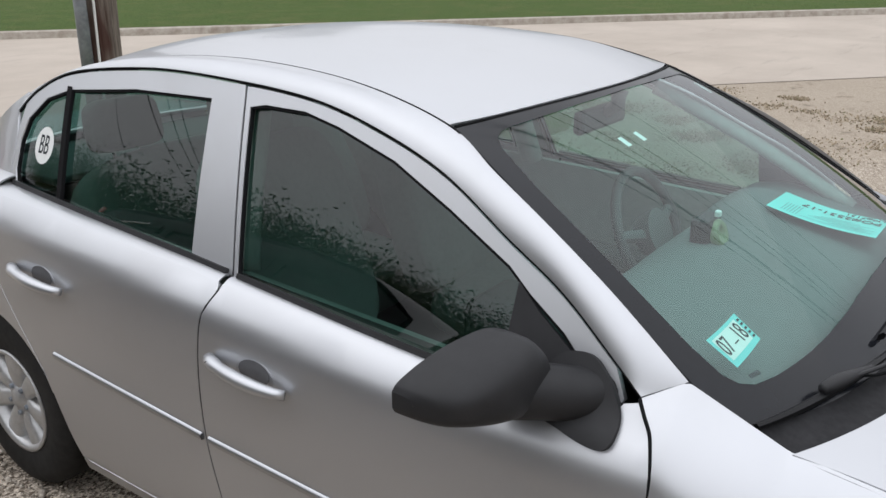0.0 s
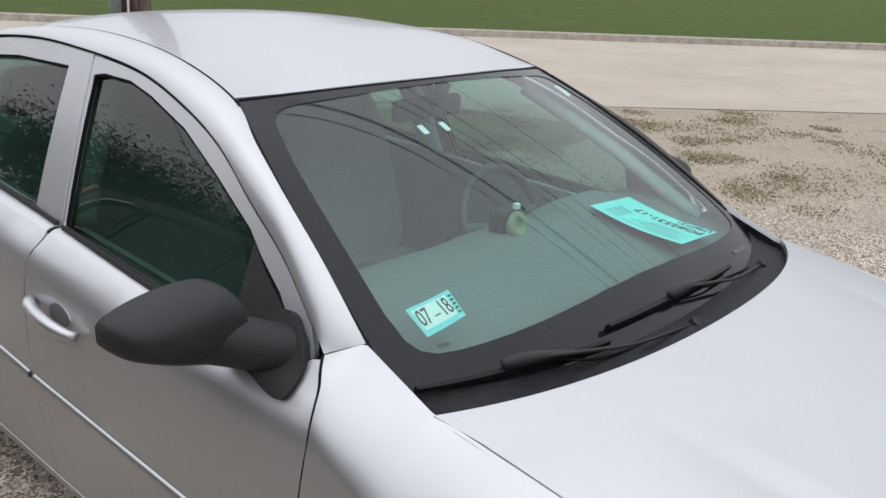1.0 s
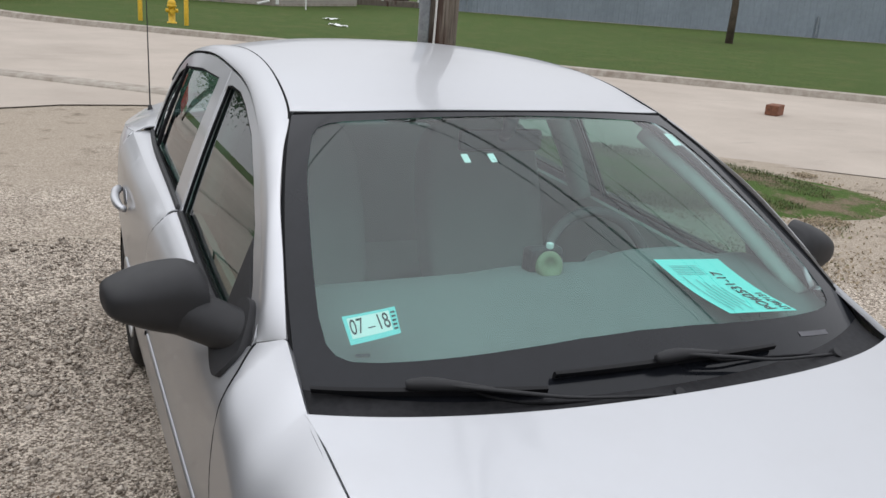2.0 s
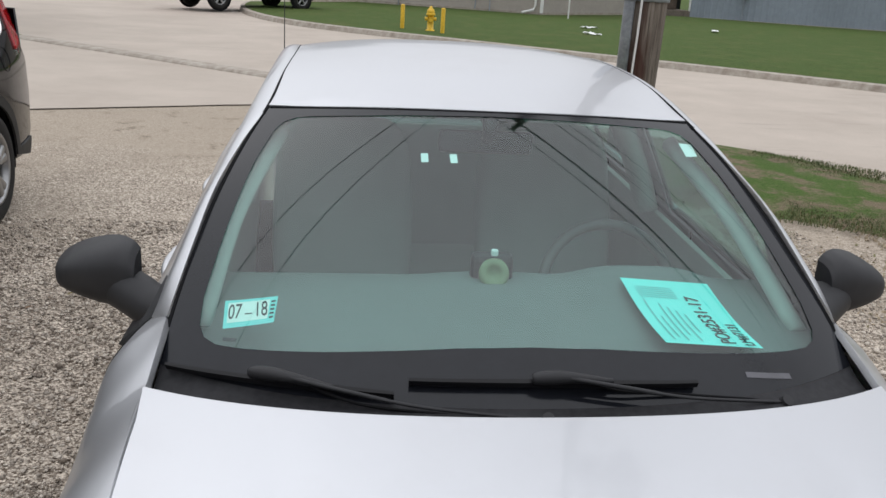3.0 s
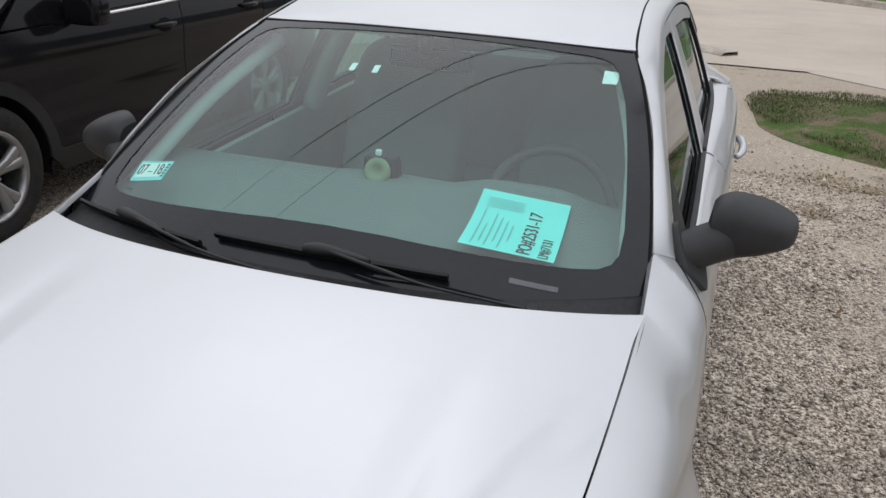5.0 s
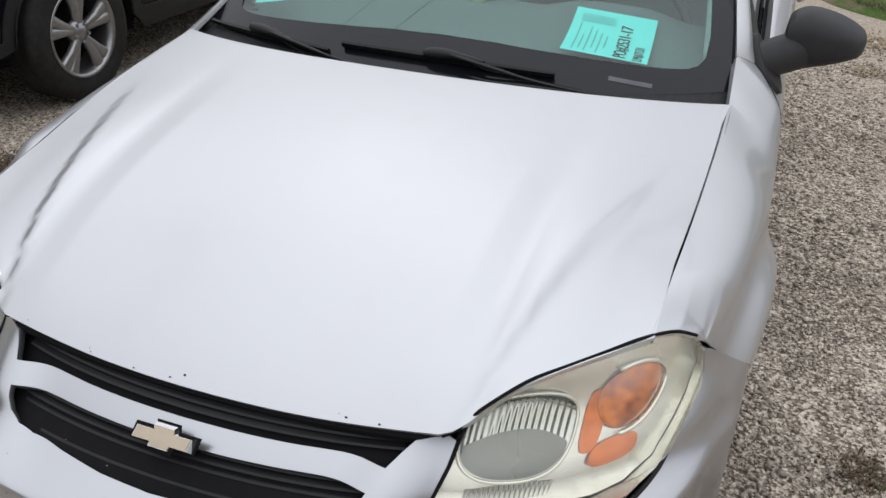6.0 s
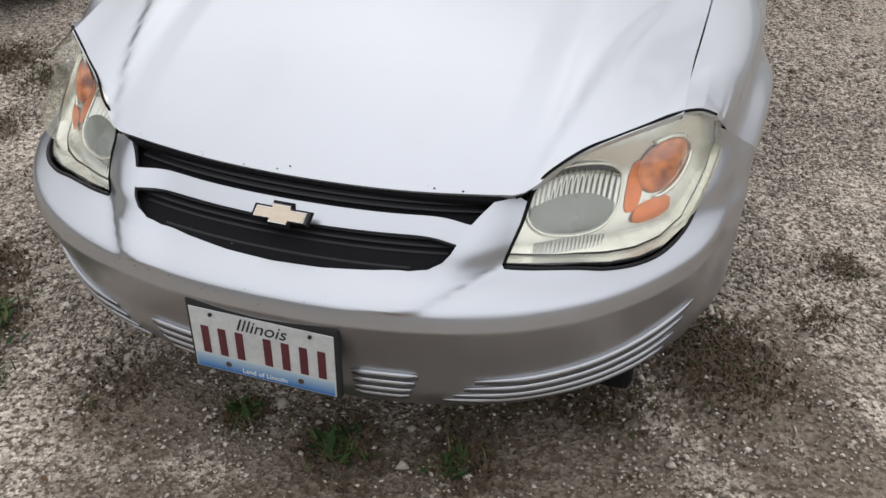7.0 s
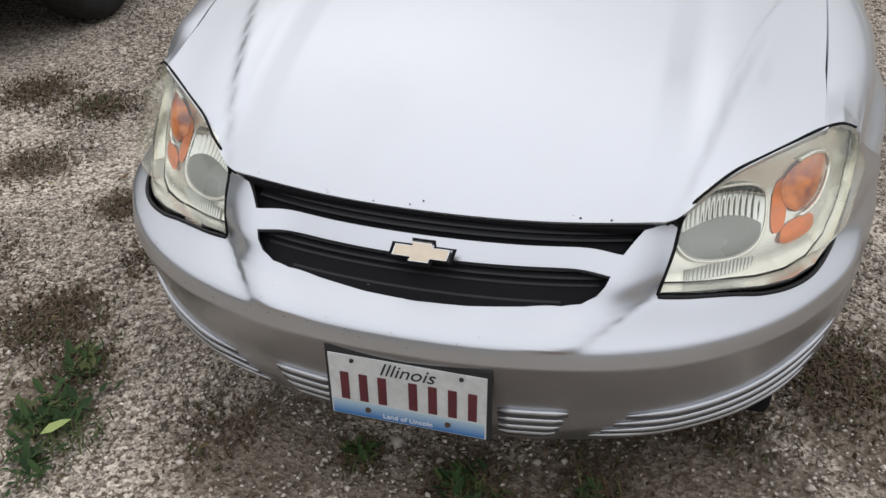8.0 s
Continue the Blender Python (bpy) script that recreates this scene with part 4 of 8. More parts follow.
# chips in the paint along the bonnet's edge
_r2 = random.Random(4)
bm = bmesh.new()
for _ in range(9):
    u, v = _r2.uniform(-0.6, 0.6), 1 - abs(_r2.gauss(0.004, 0.008))
    p, n = surface_normal(lambda a, b: hood_skin(a, b), u, min(v, 0.995), MIDDLE)
    r = _r2.uniform(0.0010, 0.0024)
    q = n.to_track_quat("Z", "Y")
    vs = [bm.verts.new(p + n * 0.0007 + q @ Vector((r * _r2.uniform(0.6, 1.4) * math.cos(k * 1.05), r * _r2.uniform(0.5, 1.2) * math.sin(k * 1.05), 0))) for k in range(6)]
    bm.faces.new(vs)
tagged(part("paint_chips", bm, GAP, hood, "dark stone chips in the paint"), kind="stuff")

# roof and its side rails
roof = patch("roof", lambda u, v: roof_skin(2 * u - 1, v), 48, 44, SILVER, BODY, "silver roof", 0.010)


def rail_outer(t):
    i = t * (len(GAP_CURVE) - 1)
    k = min(int(i), len(GAP_CURVE) - 2)
    y, z = (a + (b - a) * (i - k) for a, b in zip(GAP_CURVE[k], GAP_CURVE[k + 1]))
    return Vector((glass_x(y, z) + 0.004, y, z + 0.004))


RAIL_IN = [tuple(FEND_IN), (0.6925, 1.614, 1.097), (0.663, 1.762, 1.186), (0.618, 1.918, 1.262), tuple(WS_T), DITCH[1], DITCH[2], DITCH[3], DITCH[4], DITCH[5], (0.565, 3.60, 1.285)]
_ri = path_at(RAIL_IN, 90)


def rail(u, v):
    """From the door gap (v 0) over the pillar to the screen or roof (v 1)."""
    o = rail_outer(u)
    k = u * 89
    i = min(int(k), 88)
    n = _ri[i].lerp(_ri[i + 1], k - i)
    m = o.lerp(n, v)
    puff = 4 * v * (1 - v) * min(1, u * 14)
    return m + Vector((0.007, 0.0, 0.009)) * puff


def make_rail(side_of, sg):
    part_ = patch("roof_rail", side_of(lambda u, v: rail(u, v)), 80, 8, SILVER, BODY, "silver windscreen pillar and roof rail", 0.012)
    seam(part_, [Vector((sg * (p.x - 0.006), p.y, p.z - 0.004)) for p in (rail_outer(i / 50) for i in range(51))], 0.0045)
    seam(part_, [Vector((sg * p.x, p.y, p.z - 0.004)) for p in _ri[34:]], 0.005, "roof_moulding")


both(make_rail)

# front wings
def fender_front(v):
    return spl([(0, 0.478), (0.15, 0.512), (0.3, 0.548), (0.42, 0.582), (0.5, 0.600), (1, 0.606)], v)


def front_gap_y(z):
    return spl([(0.2, 1.500), (0.45, 1.482), (0.72, 1.475), (0.80, 1.466), (0.86, 1.464), (0.915, 1.483), (0.94, 1.507), (0.956, 1.525)], min(z, 0.956))


def seam_at(y):
    """The height of the joint between wing and bumper, from the headlight down to the arch."""
    return 0.698 - 0.80 * (y - 0.597)


def fender_foot(y):
    seam_z = seam_at(y) + 0.003
    dy = y - AXLE_F
    if abs(dy) < ARCH:
        return max(HUB + math.sqrt(ARCH**2 - dy * dy), seam_z if y < 0.77 else 0)
    return seam_z if y < AXLE_F else 0.20


DROP_W = [(0.6, 0.070), (0.7, 0.076), (0.88, 0.090), (1.05, 0.120), (1.2, 0.158), (1.35, 0.150), (1.5, 0.140)]
INSET = [(0.58, 0.0), (0.64, 0.010), (0.70, 0.020), (0.88, 0.018), (1.05, 0.004), (1.2, 0.0), (1.6, 0.0)]
FLARE = [(0.55, 0.030), (0.75, 0.044), (0.90, 0.045), (1.10, 0.028), (1.30, 0.010), (1.45, 0.0), (1.6, 0.0)]


def wing_side(y, z):
    """The wing's flank: drawn in a little under the shoulder, flared round the arch."""
    r = math.hypot(y - AXLE_F, z - HUB)
    return side_x(y, z) - spl(INSET, y) + spl(FLARE, y) * ease((0.440 - r) / 0.085)


def wing_section(y, v):
    """x and z of the wing at y, from its top edge (v 0) to its foot (1)."""
    top = fender_top(y)
    past = max(0.0, y - FEND_IN.y)
    root = FEND_IN + (FEND_IN - HOOD_C) * (past / (FEND_IN.y - HOOD_C.y)) if past else top
    w = min(max((y - 1.02) / 0.16, 0), 1) * min(max((1.47 - y) / 0.16, 0), 1)
    w = w * w * (3 - 2 * w)
    soft = root.z
    if w > 0:
        soft += (sum(fender_top(min(y + d, FEND_IN.y)).z for d in (-0.18, -0.12, -0.06, 0.0, 0.06, 0.12, 0.18)) / 7 - root.z) * w
    z1 = soft - spl(DROP_W, y) - 0.55 * past
    if y < 0.80:
        z1 = max(z1, seam_at(y) + 0.006)
    x1 = wing_side(y, z1)
    if v < 0.5:
        t = v * 2
        b = min(max((y - 1.08) / 0.40, 0), 1)
        b = b * b * (3 - 2 * b)
        c0 = Vector((root.x, 0, root.z))
        c1 = Vector((root.x + (0.52 - 0.19 * b) * (x1 - root.x), 0, soft - 0.014 - 0.026 * b))
        c2 = Vector((x1 + 0.002 - 0.014 * b, 0, z1 + (0.085 - 0.020 * b) * (root.z - z1) / 0.15))
        c3 = Vector((x1, 0, z1))
        fall = 1 - ease((y - 1.22) / 0.24)
        full = 1 - ease((y - 0.50) / 0.32)
        c1 = c1.lerp(c0.lerp(c3, 0.36) + Vector((0.010 + 0.012 * full, 0, 0.012 + 0.016 * full)), fall)
        c2 = c2.lerp(c0.lerp(c3, 0.74) + Vector((0.014 + 0.008 * full, 0, 0.014 + 0.020 * full)), fall)
        bow = lambda q: c0 * (1 - q) ** 3 + c1 * 3 * q * (1 - q) ** 2 + c2 * 3 * q * q * (1 - q) + c3 * q**3
        if not past:
            p = bow(t)
            return p.x, p.z
        lo, hi = 0.0, 0.9
        for _ in range(14):
            m = (lo + hi) / 2
            lo, hi = (m, hi) if bow(m).x < top.x else (lo, m)
        p = bow(lo + (1 - lo) * t)
        return p.x, p.z + (top.z - bow(lo).z) * (1 - t) ** 2
    t = (v - 0.5) * 2
    z = z1 + (min(fender_foot(y), z1 - 0.005) - z1) * t
    lip = 0.010 * math.exp(-(((math.hypot(y - AXLE_F, z - HUB) - ARCH) / 0.035) ** 2))
    return wing_side(y, z) + lip * 0.5, z


WING_EDGE = [(0.702, 0.475, 0.775), (0.741, 0.518, 0.769), (0.774, 0.553, 0.747), (0.789, 0.575, 0.722), (0.797, 0.600, 0.700)]


def wing(u, v):
    rear = 1.488
    for _ in range(8):
        rear += 0.55 * (front_gap_y(wing_section(rear, v)[1]) - 0.003 - rear)
    y = fender_front(v) + (rear - fender_front(v)) * u
    x, z = wing_section(y, v)
    if u < 0.16:
        top = min(v, 0.5)
        i = min(int(top * 8), 3)
        want = Vector(WING_EDGE[i]).lerp(Vector(WING_EDGE[i + 1]), top * 8 - i)
        y0 = fender_front(top)
        x0, z0 = wing_section(y0, top)
        pull = (want - Vector((x0, y0, z0))) * ((1 - ease(u / 0.16)) * (1 - max(0.0, v - 0.5) * 2))
        return (x + pull.x, y + pull.y, z + pull.z)
    return (x, y, z)


def make_wing(side_of, sg):
    w = patch("fender", side_of(wing), 90, 44, SILVER, BODY, "silver front wing", 0.014)
    seam(w, [Vector((sg * (a - 0.003), b + 0.002, c)) for a, b, c in (wing(1.0, 0.02 + 0.96 * i / 30) for i in range(31))], 0.004)
    seam(w, [Vector((sg * (p.x - 0.004), p.y, p.z - 0.006)) for p in (FEND_IN.lerp(FEND_OUT, i / 6) for i in range(7))], 0.0025)
    seam(w, [(sg * (wing_side(y, seam_at(y)) - 0.003), y, seam_at(y)) for y in np.linspace(0.605, 0.755, 10)], 0.0035)


both(make_wing)


# doors: lower skins, window frames, glass, mouldings
def door_gap_y(z):
    return spl([(0.2, 2.55), (0.38, 2.566), (0.55, 2.588), (0.75, 2.588), (0.88, 2.572), (0.95, 2.535)], z)


FW = [(2.540, 0.950), (2.622, 1.318), (2.572, 1.327), (2.441, 1.325), (2.330, 1.304), (2.154, 1.256), (1.987, 1.186), (1.827, 1.111), (1.772, 1.072), (1.687, 1.022), (1.600, 0.949), (1.562, 0.900), (1.70, 0.902), (1.987, 0.912), (2.273, 0.930)]
RW = [(2.709, 0.962), (2.764, 1.325), (3.072, 1.320), (3.380, 1.292), (3.499, 1.257), (3.578, 1.193), (3.598, 1.127), (3.592, 1.047), (3.561, 0.990), (3.299, 0.996)]


def belt_at(y):
    return spl([(1.55, 0.892), (1.987, 0.905), (2.54, 0.942), (2.71, 0.954), (3.30, 0.988), (3.56, 0.998), (3.75, 1.005)], y)


def door_front_outline():
    o = [(front_gap_y(z), z) for z in np.linspace(0.235, 0.95, 18)]
    o += [(1.548, 0.942), (1.572, 0.910)]
    o += [(y, belt_at(y)) for y in np.linspace(1.61, 2.545, 22)]
    o += [(door_gap_y(z) - 0.003, z) for z in np.linspace(0.93, 0.235, 14)]
    return o


def rear_cut(z):
    return spl([(0.235, 3.235), (0.301, 3.256), (0.385, 3.279), (0.503, 3.320), (0.61, 3.396), (0.734, 3.482), (0.86, 3.565), (0.99, 3.600)], z)


def door_rear_outline():
    o = [(door_gap_y(z) + 0.003, z) for z in np.linspace(0.235, 0.93, 14)]
    o += [(y, belt_at(y)) for y in np.linspace(2.56, 3.595, 22)]
    o += [(rear_cut(z), z) for z in np.linspace(0.975, 0.235, 18)]
    return o


def quarter_outline():
    o = [(rear_cut(z) + 0.005, z) for z in np.linspace(0.44, 0.985, 16)]
    o += [(3.62, 1.000), (3.80, 0.985), (4.00, 0.966), (4.10, 0.955), (4.40, 0.930), (4.47, 0.88), (4.49, 0.70), (4.47, 0.48), (4.40, 0.36), (4.05, 0.30)]
    o += [(AXLE_R + ARCH * math.cos(a), HUB + ARCH * math.sin(a)) for a in np.linspace(0.02, 2.72, 26)]
    return o


def upper_outline(front):
    if front:
        top = [p for p in GAP_CURVE if 1.57 < p[0] < 2.645]
        o = [(y, z - 0.006) for y, z in top] + [(2.648, 1.362)]
        o += [(2.548, 0.940)] + [(y, belt_at(y) + 0.002) for y in np.linspace(2.50, 1.60, 16)] + [(1.572, 0.915), (1.552, 0.945)]
        return o
    top = [p for p in GAP_CURVE if 2.665 < p[0] < 3.62]
    o = [(2.656, 1.364)] + [(y, z - 0.006) for y, z in top] + [(3.628, 1.15), (3.612, 1.02)]
    return o + [(y, belt_at(y) + 0.002) for y in np.linspace(3.60, 2.60, 16)] + [(2.556, 0.943)]


def grow(poly, d):
    """The outline moved outward by d."""
    n = len(poly)
    area = sum(poly[i - 1][0] * poly[i][1] - poly[i][0] * poly[i - 1][1] for i in range(n))
    sgn = 1 if area > 0 else -1
    out = []
    for i in range(n):
        a, b, c = (Vector(poly[(i + k) % n]) for k in (-1, 0, 1))
        e1, e2 = (b - a).normalized(), (c - b).normalized()
        nrm = Vector((e1.y + e2.y, -e1.x - e2.x))
        nrm.normalize()
        out.append(tuple(b + nrm * sgn * d))
    return out


def door_shoulder(y, v):
    """From the door skin's top edge (v 0) in to the foot of the glass (1)."""
    z0 = belt_at(y)
    a, b = Vector(side(y, z0)), Vector((glass_x(y, z0) - 0.004, y, z0 + 0.006))
    return a.lerp(b, v) + Vector((0, 0, 0.006)) * (4 * v * (1 - v))


def make_doors(side_of, sg):
    on_side, on_cabin = side_of(side), side_of(cabin)
    inner = side_of(lambda y, z: (glass_x(y, z) - 0.016, y, z))
    handles = ((2.41, 0.775, "front"), (3.26, 0.815, "rear"))
    for which, low, up, win in (("front", door_front_outline(), upper_outline(True), FW), ("rear", door_rear_outline(), upper_outline(False), RW)):
        door = panel(which + "_door", on_side, low, SILVER, BODY, step=0.035, depth=0.014, label=f"closed silver {which} door")
        panel("window_frame", on_cabin, up, SILVER, door, holes=[win], step=0.03, depth=0.016, edge=0.02)
        panel("window_seal", on_cabin, grow(win, 0.004), GAP, door, holes=[grow(win, -0.006)], step=0.03, depth=0.010, lift=-0.003, edge=0.02, label="black rubber window seal")
        if which == "front":
            sail = [(1.80, 1.088), (1.745, 1.045), (1.650, 0.985), (1.590, 0.930), (1.568, 0.900), (1.80, 0.905)]
            panel("mirror_sail", on_cabin, sail, BLACK_TRIM, door, step=0.04, depth=0.012, lift=0.002, edge=0.02, label="black triangular mirror mount")
            panel("window_glass", inner, grow(FW, -0.006), SIDE_GLASS, door, step=0.06, depth=0, edge=0.03, label="tinted raised window")
        else:
            panel("window_glass", inner, grow(RW, -0.006), SIDE_GLASS, door, step=0.06, depth=0, edge=0.03, label="tinted raised window")
            bar = [(3.300, 0.985), (3.322, 0.985), (3.398, 1.300), (3.372, 1.300)]
            panel("window_bar", on_cabin, bar, GAP, door, step=0.04, depth=0.012, lift=0.001, edge=0.02, label="black bar before the quarter window")
        ys = np.linspace(1.74, 2.53, 24) if which == "front" else np.linspace(2.57, 3.57, 24)
        band = [(y, belt_at(y) + 0.000) for y in ys] + [(y, belt_at(y) + 0.020) for y in ys[::-1]]
        panel("belt_moulding", side_of(lambda y, z: (glass_x(y, z) + 0.010, y, z)), band, BLACK_TRIM, door, step=0.04, depth=0.012, lift=0.002, edge=0.03, label="matt black belt moulding")
        y0, y1 = (1.61, 2.543) if which == "front" else (2.562, 3.595)
        patch("shoulder", side_of(lambda u, v: door_shoulder(y0 + (y1 - y0) * u, v)), 40, 6, SILVER, door, "silver shoulder under the window", 0.004, Vector((0, 2.5, 0.6)))
        rub = (1.53, 2.575) if which == "front" else (2.60, 3.24)
        bm = bmesh.new()
        prev = None
        for i in range(21):
            y = rub[0] + (rub[1] - rub[0]) * i / 20
            z = 0.547 + 0.057 * (y - 2.591) if y > 2.591 else 0.547 + 0.030 * (y - 2.591)
            ring = [bm.verts.new((sg * (side_x(y, z) + d), y, z + h)) for d, h in ((-0.002, -0.011), (0.006, -0.008), (0.008, 0), (0.006, 0.008), (-0.002, 0.011))]
            if prev:
                for k in range(4):
                    bm.faces.new((prev[k], prev[k + 1], ring[k + 1], ring[k]))
            prev = ring
        bmesh.ops.recalc_face_normals(bm, faces=bm.faces)
        part("rub_strip", bm, SILVER_WORN, door, "narrow silver rubbing strip", True)
        # handle: a bowed grip before flat patches, darkened to paint the recess's shade
        hy, hz, _ = handles[0 if which == "front" else 1]
        cup = [(hy + 0.060 * math.cos(a) - 0.02, hz + 0.037 * math.sin(a) + 0.002) for a in np.linspace(0, 2 * math.pi, 20, endpoint=False)]
        panel("handle_recess", side_of(lambda y, z: (side_x(y, z) + 0.0015, y, z)), cup, SILVER_WORN, door, step=0.02, depth=0.002, edge=0.012)
        inner_cup = [(hy + 0.050 * math.cos(a) - 0.02, hz + 0.028 * math.sin(a) + 0.010) for a in np.linspace(0, 2 * math.pi, 20, endpoint=False)]
        panel("handle_hollow", side_of(lambda y, z: (side_x(y, z) + 0.003, y, z)), inner_cup, HOLLOW_SHADE, door, step=0.02, depth=0.001, edge=0.012, label="dark patch painted as the hollow's shade behind the grip")
        bm = bmesh.new()
        pts, rad = [], []
        for i in range(15):
            t = i / 14
            y = hy - 0.125 + 0.245 * t
            z = hz - 0.009 + 0.018 * t
            off = 0.012 + 0.022 * math.sin(math.pi * t) ** 0.6
            pts.append((sg * (side_x(y, z) + off), y, z))
            rad.append(0.008 + 0.009 * math.sin(math.pi * (0.12 + 0.76 * t)) + (0.004 if t > 0.8 else 0))
        tube(bm, pts, rad, 12)
        grip = part("door_handle", bm, SILVER, door, "silver pull handle", True)
        if which == "front":
            rod(b2 := bmesh.new(), (sg * (side_x(hy + 0.10, hz) + 0.020), hy + 0.098, hz + 0.009), (sg * (side_x(hy + 0.10, hz) + 0.036), hy + 0.098, hz + 0.009), 0.009, 0.0085, 14)
            part("keyhole", b2, GAP, grip, "dark key lock")
        if which == "front":
            seam(door, [(sg * (side_x(door_gap_y(z), z) - 0.007), door_gap_y(z), z) for z in np.linspace(0.24, 0.93, 20)], 0.006)
            seam(door, [(sg * (glass_x(2.552 + (z - 0.945) * 0.235, z) - 0.008), 2.552 + (z - 0.945) * 0.235, z) for z in np.linspace(0.945, 1.36, 12)], 0.006)
        else:
            seam(door, [(sg * (side_x(rear_cut(z), z) - 0.006), rear_cut(z) + 0.002, z) for z in np.linspace(0.25, 0.985, 20)], 0.006)
    # rear quarter with its arch, and the rocker
    q = panel("rear_quarter", on_side, quarter_outline(), SILVER, BODY, step=0.035, depth=0.014, label="silver rear quarter panel")
    pillar = [(3.618, 1.006), (3.634, 1.15), (3.655, 1.198), (3.62, 1.262), (3.70, 1.225), (3.95, 1.10), (4.10, 1.030), (3.95, 1.014)]
    panel("rear_pillar", on_cabin, pillar, SILVER, q, step=0.03, depth=0.010, edge=0.02)
    sill = [(1.49, 0.19), (3.235, 0.19), (3.235, 0.229), (1.49, 0.229)]
    panel("rocker", on_side, sill, SILVER_WORN, BODY, step=0.04, depth=0.03, label="dusty silver sill")


both(make_doors)

# ---- the silver car: nose ----
# headlight outline, x and z on the nose skin
LAMP = [(0.432, 0.562), (0.440, 0.591), (0.451, 0.626), (0.456, 0.657), (0.469, 0.690), (0.493, 0.712), (0.540, 0.732), (0.589, 0.742), (0.640, 0.750), (0.692, 0.754), (0.739, 0.748),
        (0.773, 0.731), (0.786, 0.706), (0.793, 0.662), (0.784, 0.626), (0.769, 0.595), (0.751, 0.561), (0.716, 0.550), (0.672, 0.549), (0.619, 0.552), (0.567, 0.557), (0.487, 0.561)]
LAMP_S = [(round_to(x), z) for x, z in LAMP]
PROUD = [(0.43, 0.0), (0.46, 0.0), (0.49, 0.012), (0.54, 0.015), (0.60, 0.017), (0.65, 0.022), (0.70, 0.036), (0.75, 0.036), (0.80, 0.020)]


def lamp_skin(s, z):
    """The headlight's plane: the bumper's skin, leaning forward towards the bonnet."""
    p = Vector(nose(s, z))
    return p + Vector((-0.06, -0.868, 0.497)) * (spl(PROUD, p.x) * min(max((z - 0.555) / 0.19, 0), 1.1))


def lens_skin(s, z):
    """The lens, domed outward from its rim."""
    here = Vector((s, z))
    near = min((here - (a + (b - a) * min(max((here - a).dot(b - a) / (b - a).length_squared, 0), 1))).length for a, b in LAMP_SIDES)
    dome = 0.042 * ease(near / 0.055)
    return lamp_skin(s, z) + Vector((0.75, -0.64, 0.1)) * (dome * ease((s - 0.50) / 0.25)) + Vector((0, -0.006, 0.003)) * (dome / 0.042)


LAMP_SIDES = [(Vector(LAMP_S[i - 1]), Vector(LAMP_S[i])) for i in range(len(LAMP_S))]


def half_nose():
    o = [(round_to(x), 0.200 + 0.06 * x * x) for x in np.linspace(0, 0.78, 16)]
    for z in np.linspace(0.26, 0.545, 14):
        o.append((round_to_y(AXLE_F - math.sqrt(ARCH**2 - (z - HUB) ** 2) - 0.01), z))
    o += [(round_at(y, seam_at(y) - 0.003), seam_at(y) - 0.003) for y in (0.755, 0.735, 0.71, 0.685, 0.66, 0.635, 0.612)]
    low = [(s, z) for s, z in LAMP_S[12:]] + [LAMP_S[0]]
    o += [(s + (0.006 if i < 5 else 0), z - 0.005) for i, (s, z) in enumerate(low)]
    o += [(round_to(0.428), 0.562), (round_to(0.436), 0.591), (round_to(0.447), 0.626), (round_to(0.451), 0.655), (round_to(0.440), 0.663), (round_to(0.420), 0.664), (round_to(0.394), 0.660)]
    o += [(round_to(0.378), 0.645), (round_to(0.362), 0.629), (round_to(0.20), 0.6275)]
    return o


_half = half_nose()
NOSE_OUT = _half + [(-s, z) for s, z in _half[::-1] if abs(s) > 1e-4]
_lowg = [(0.0, 0.549), (0.10, 0.550), (0.20, 0.553), (0.265, 0.557), (0.300, 0.564), (0.325, 0.577), (0.338, 0.592), (0.345, 0.605), (0.20, 0.604), (0.0, 0.603)]
GRILLE_LOW = [(round_to(x), z) for x, z in _lowg] + [(-round_to(x), z) for x, z in _lowg[-2:0:-1]]
bumper = panel("front_bumper", nose, NOSE_OUT, SILVER_WORN, BODY, holes=[GRILLE_LOW], step=0.0105, depth=0.016, edge=0.010, rows=(0.470, 0.480, 0.487, 0.491, 0.495, 0.499, 0.506, 0.514, 0.521, 0.525, 0.529, 0.533, 0.538, 0.544), fine=((0.25, 0.53, 0.508, 0.67, 0.0055), (-0.53, -0.25, 0.508, 0.67, 0.0055)), label="silver front bumper with scuffed and chipped paint", out_from=Vector((0, 2.0, 0.45)))

# scuffs along the crease, mostly on the passenger's side
bm = bmesh.new()
_r3 = random.Random(8)
for _ in range(55):
    s = min(max(_r3.gauss(-0.28, 0.22), -0.62), 0.30)
    z = 0.505 + abs(_r3.gauss(0.0, 0.022)) if _r3.random() < 0.7 else 0.470 + _r3.gauss(0, 0.012)
    p, n = surface_normal(nose, s, z, Vector((0, 2.0, 0.45)))
    r = _r3.uniform(0.0006, 0.0017) * (0.6 if z > 0.53 else 1)
    q = n.to_track_quat("Z", "Y")
    k0 = _r3.uniform(1.0, 2.6)
    bm.faces.new([bm.verts.new(p + n * 0.0008 + q @ Vector((r * k0 * _r3.uniform(0.6, 1.3) * math.cos(k * 0.9), r * _r3.uniform(0.5, 1.2) * math.sin(k * 0.9), 0))) for k in range(7)])
tagged(part("paint_scuffs", bm, plain("bare_grey_plastic", (0.24, 0.235, 0.23), 0.7), bumper, "grey chips where the paint is gone"), kind="stuff")

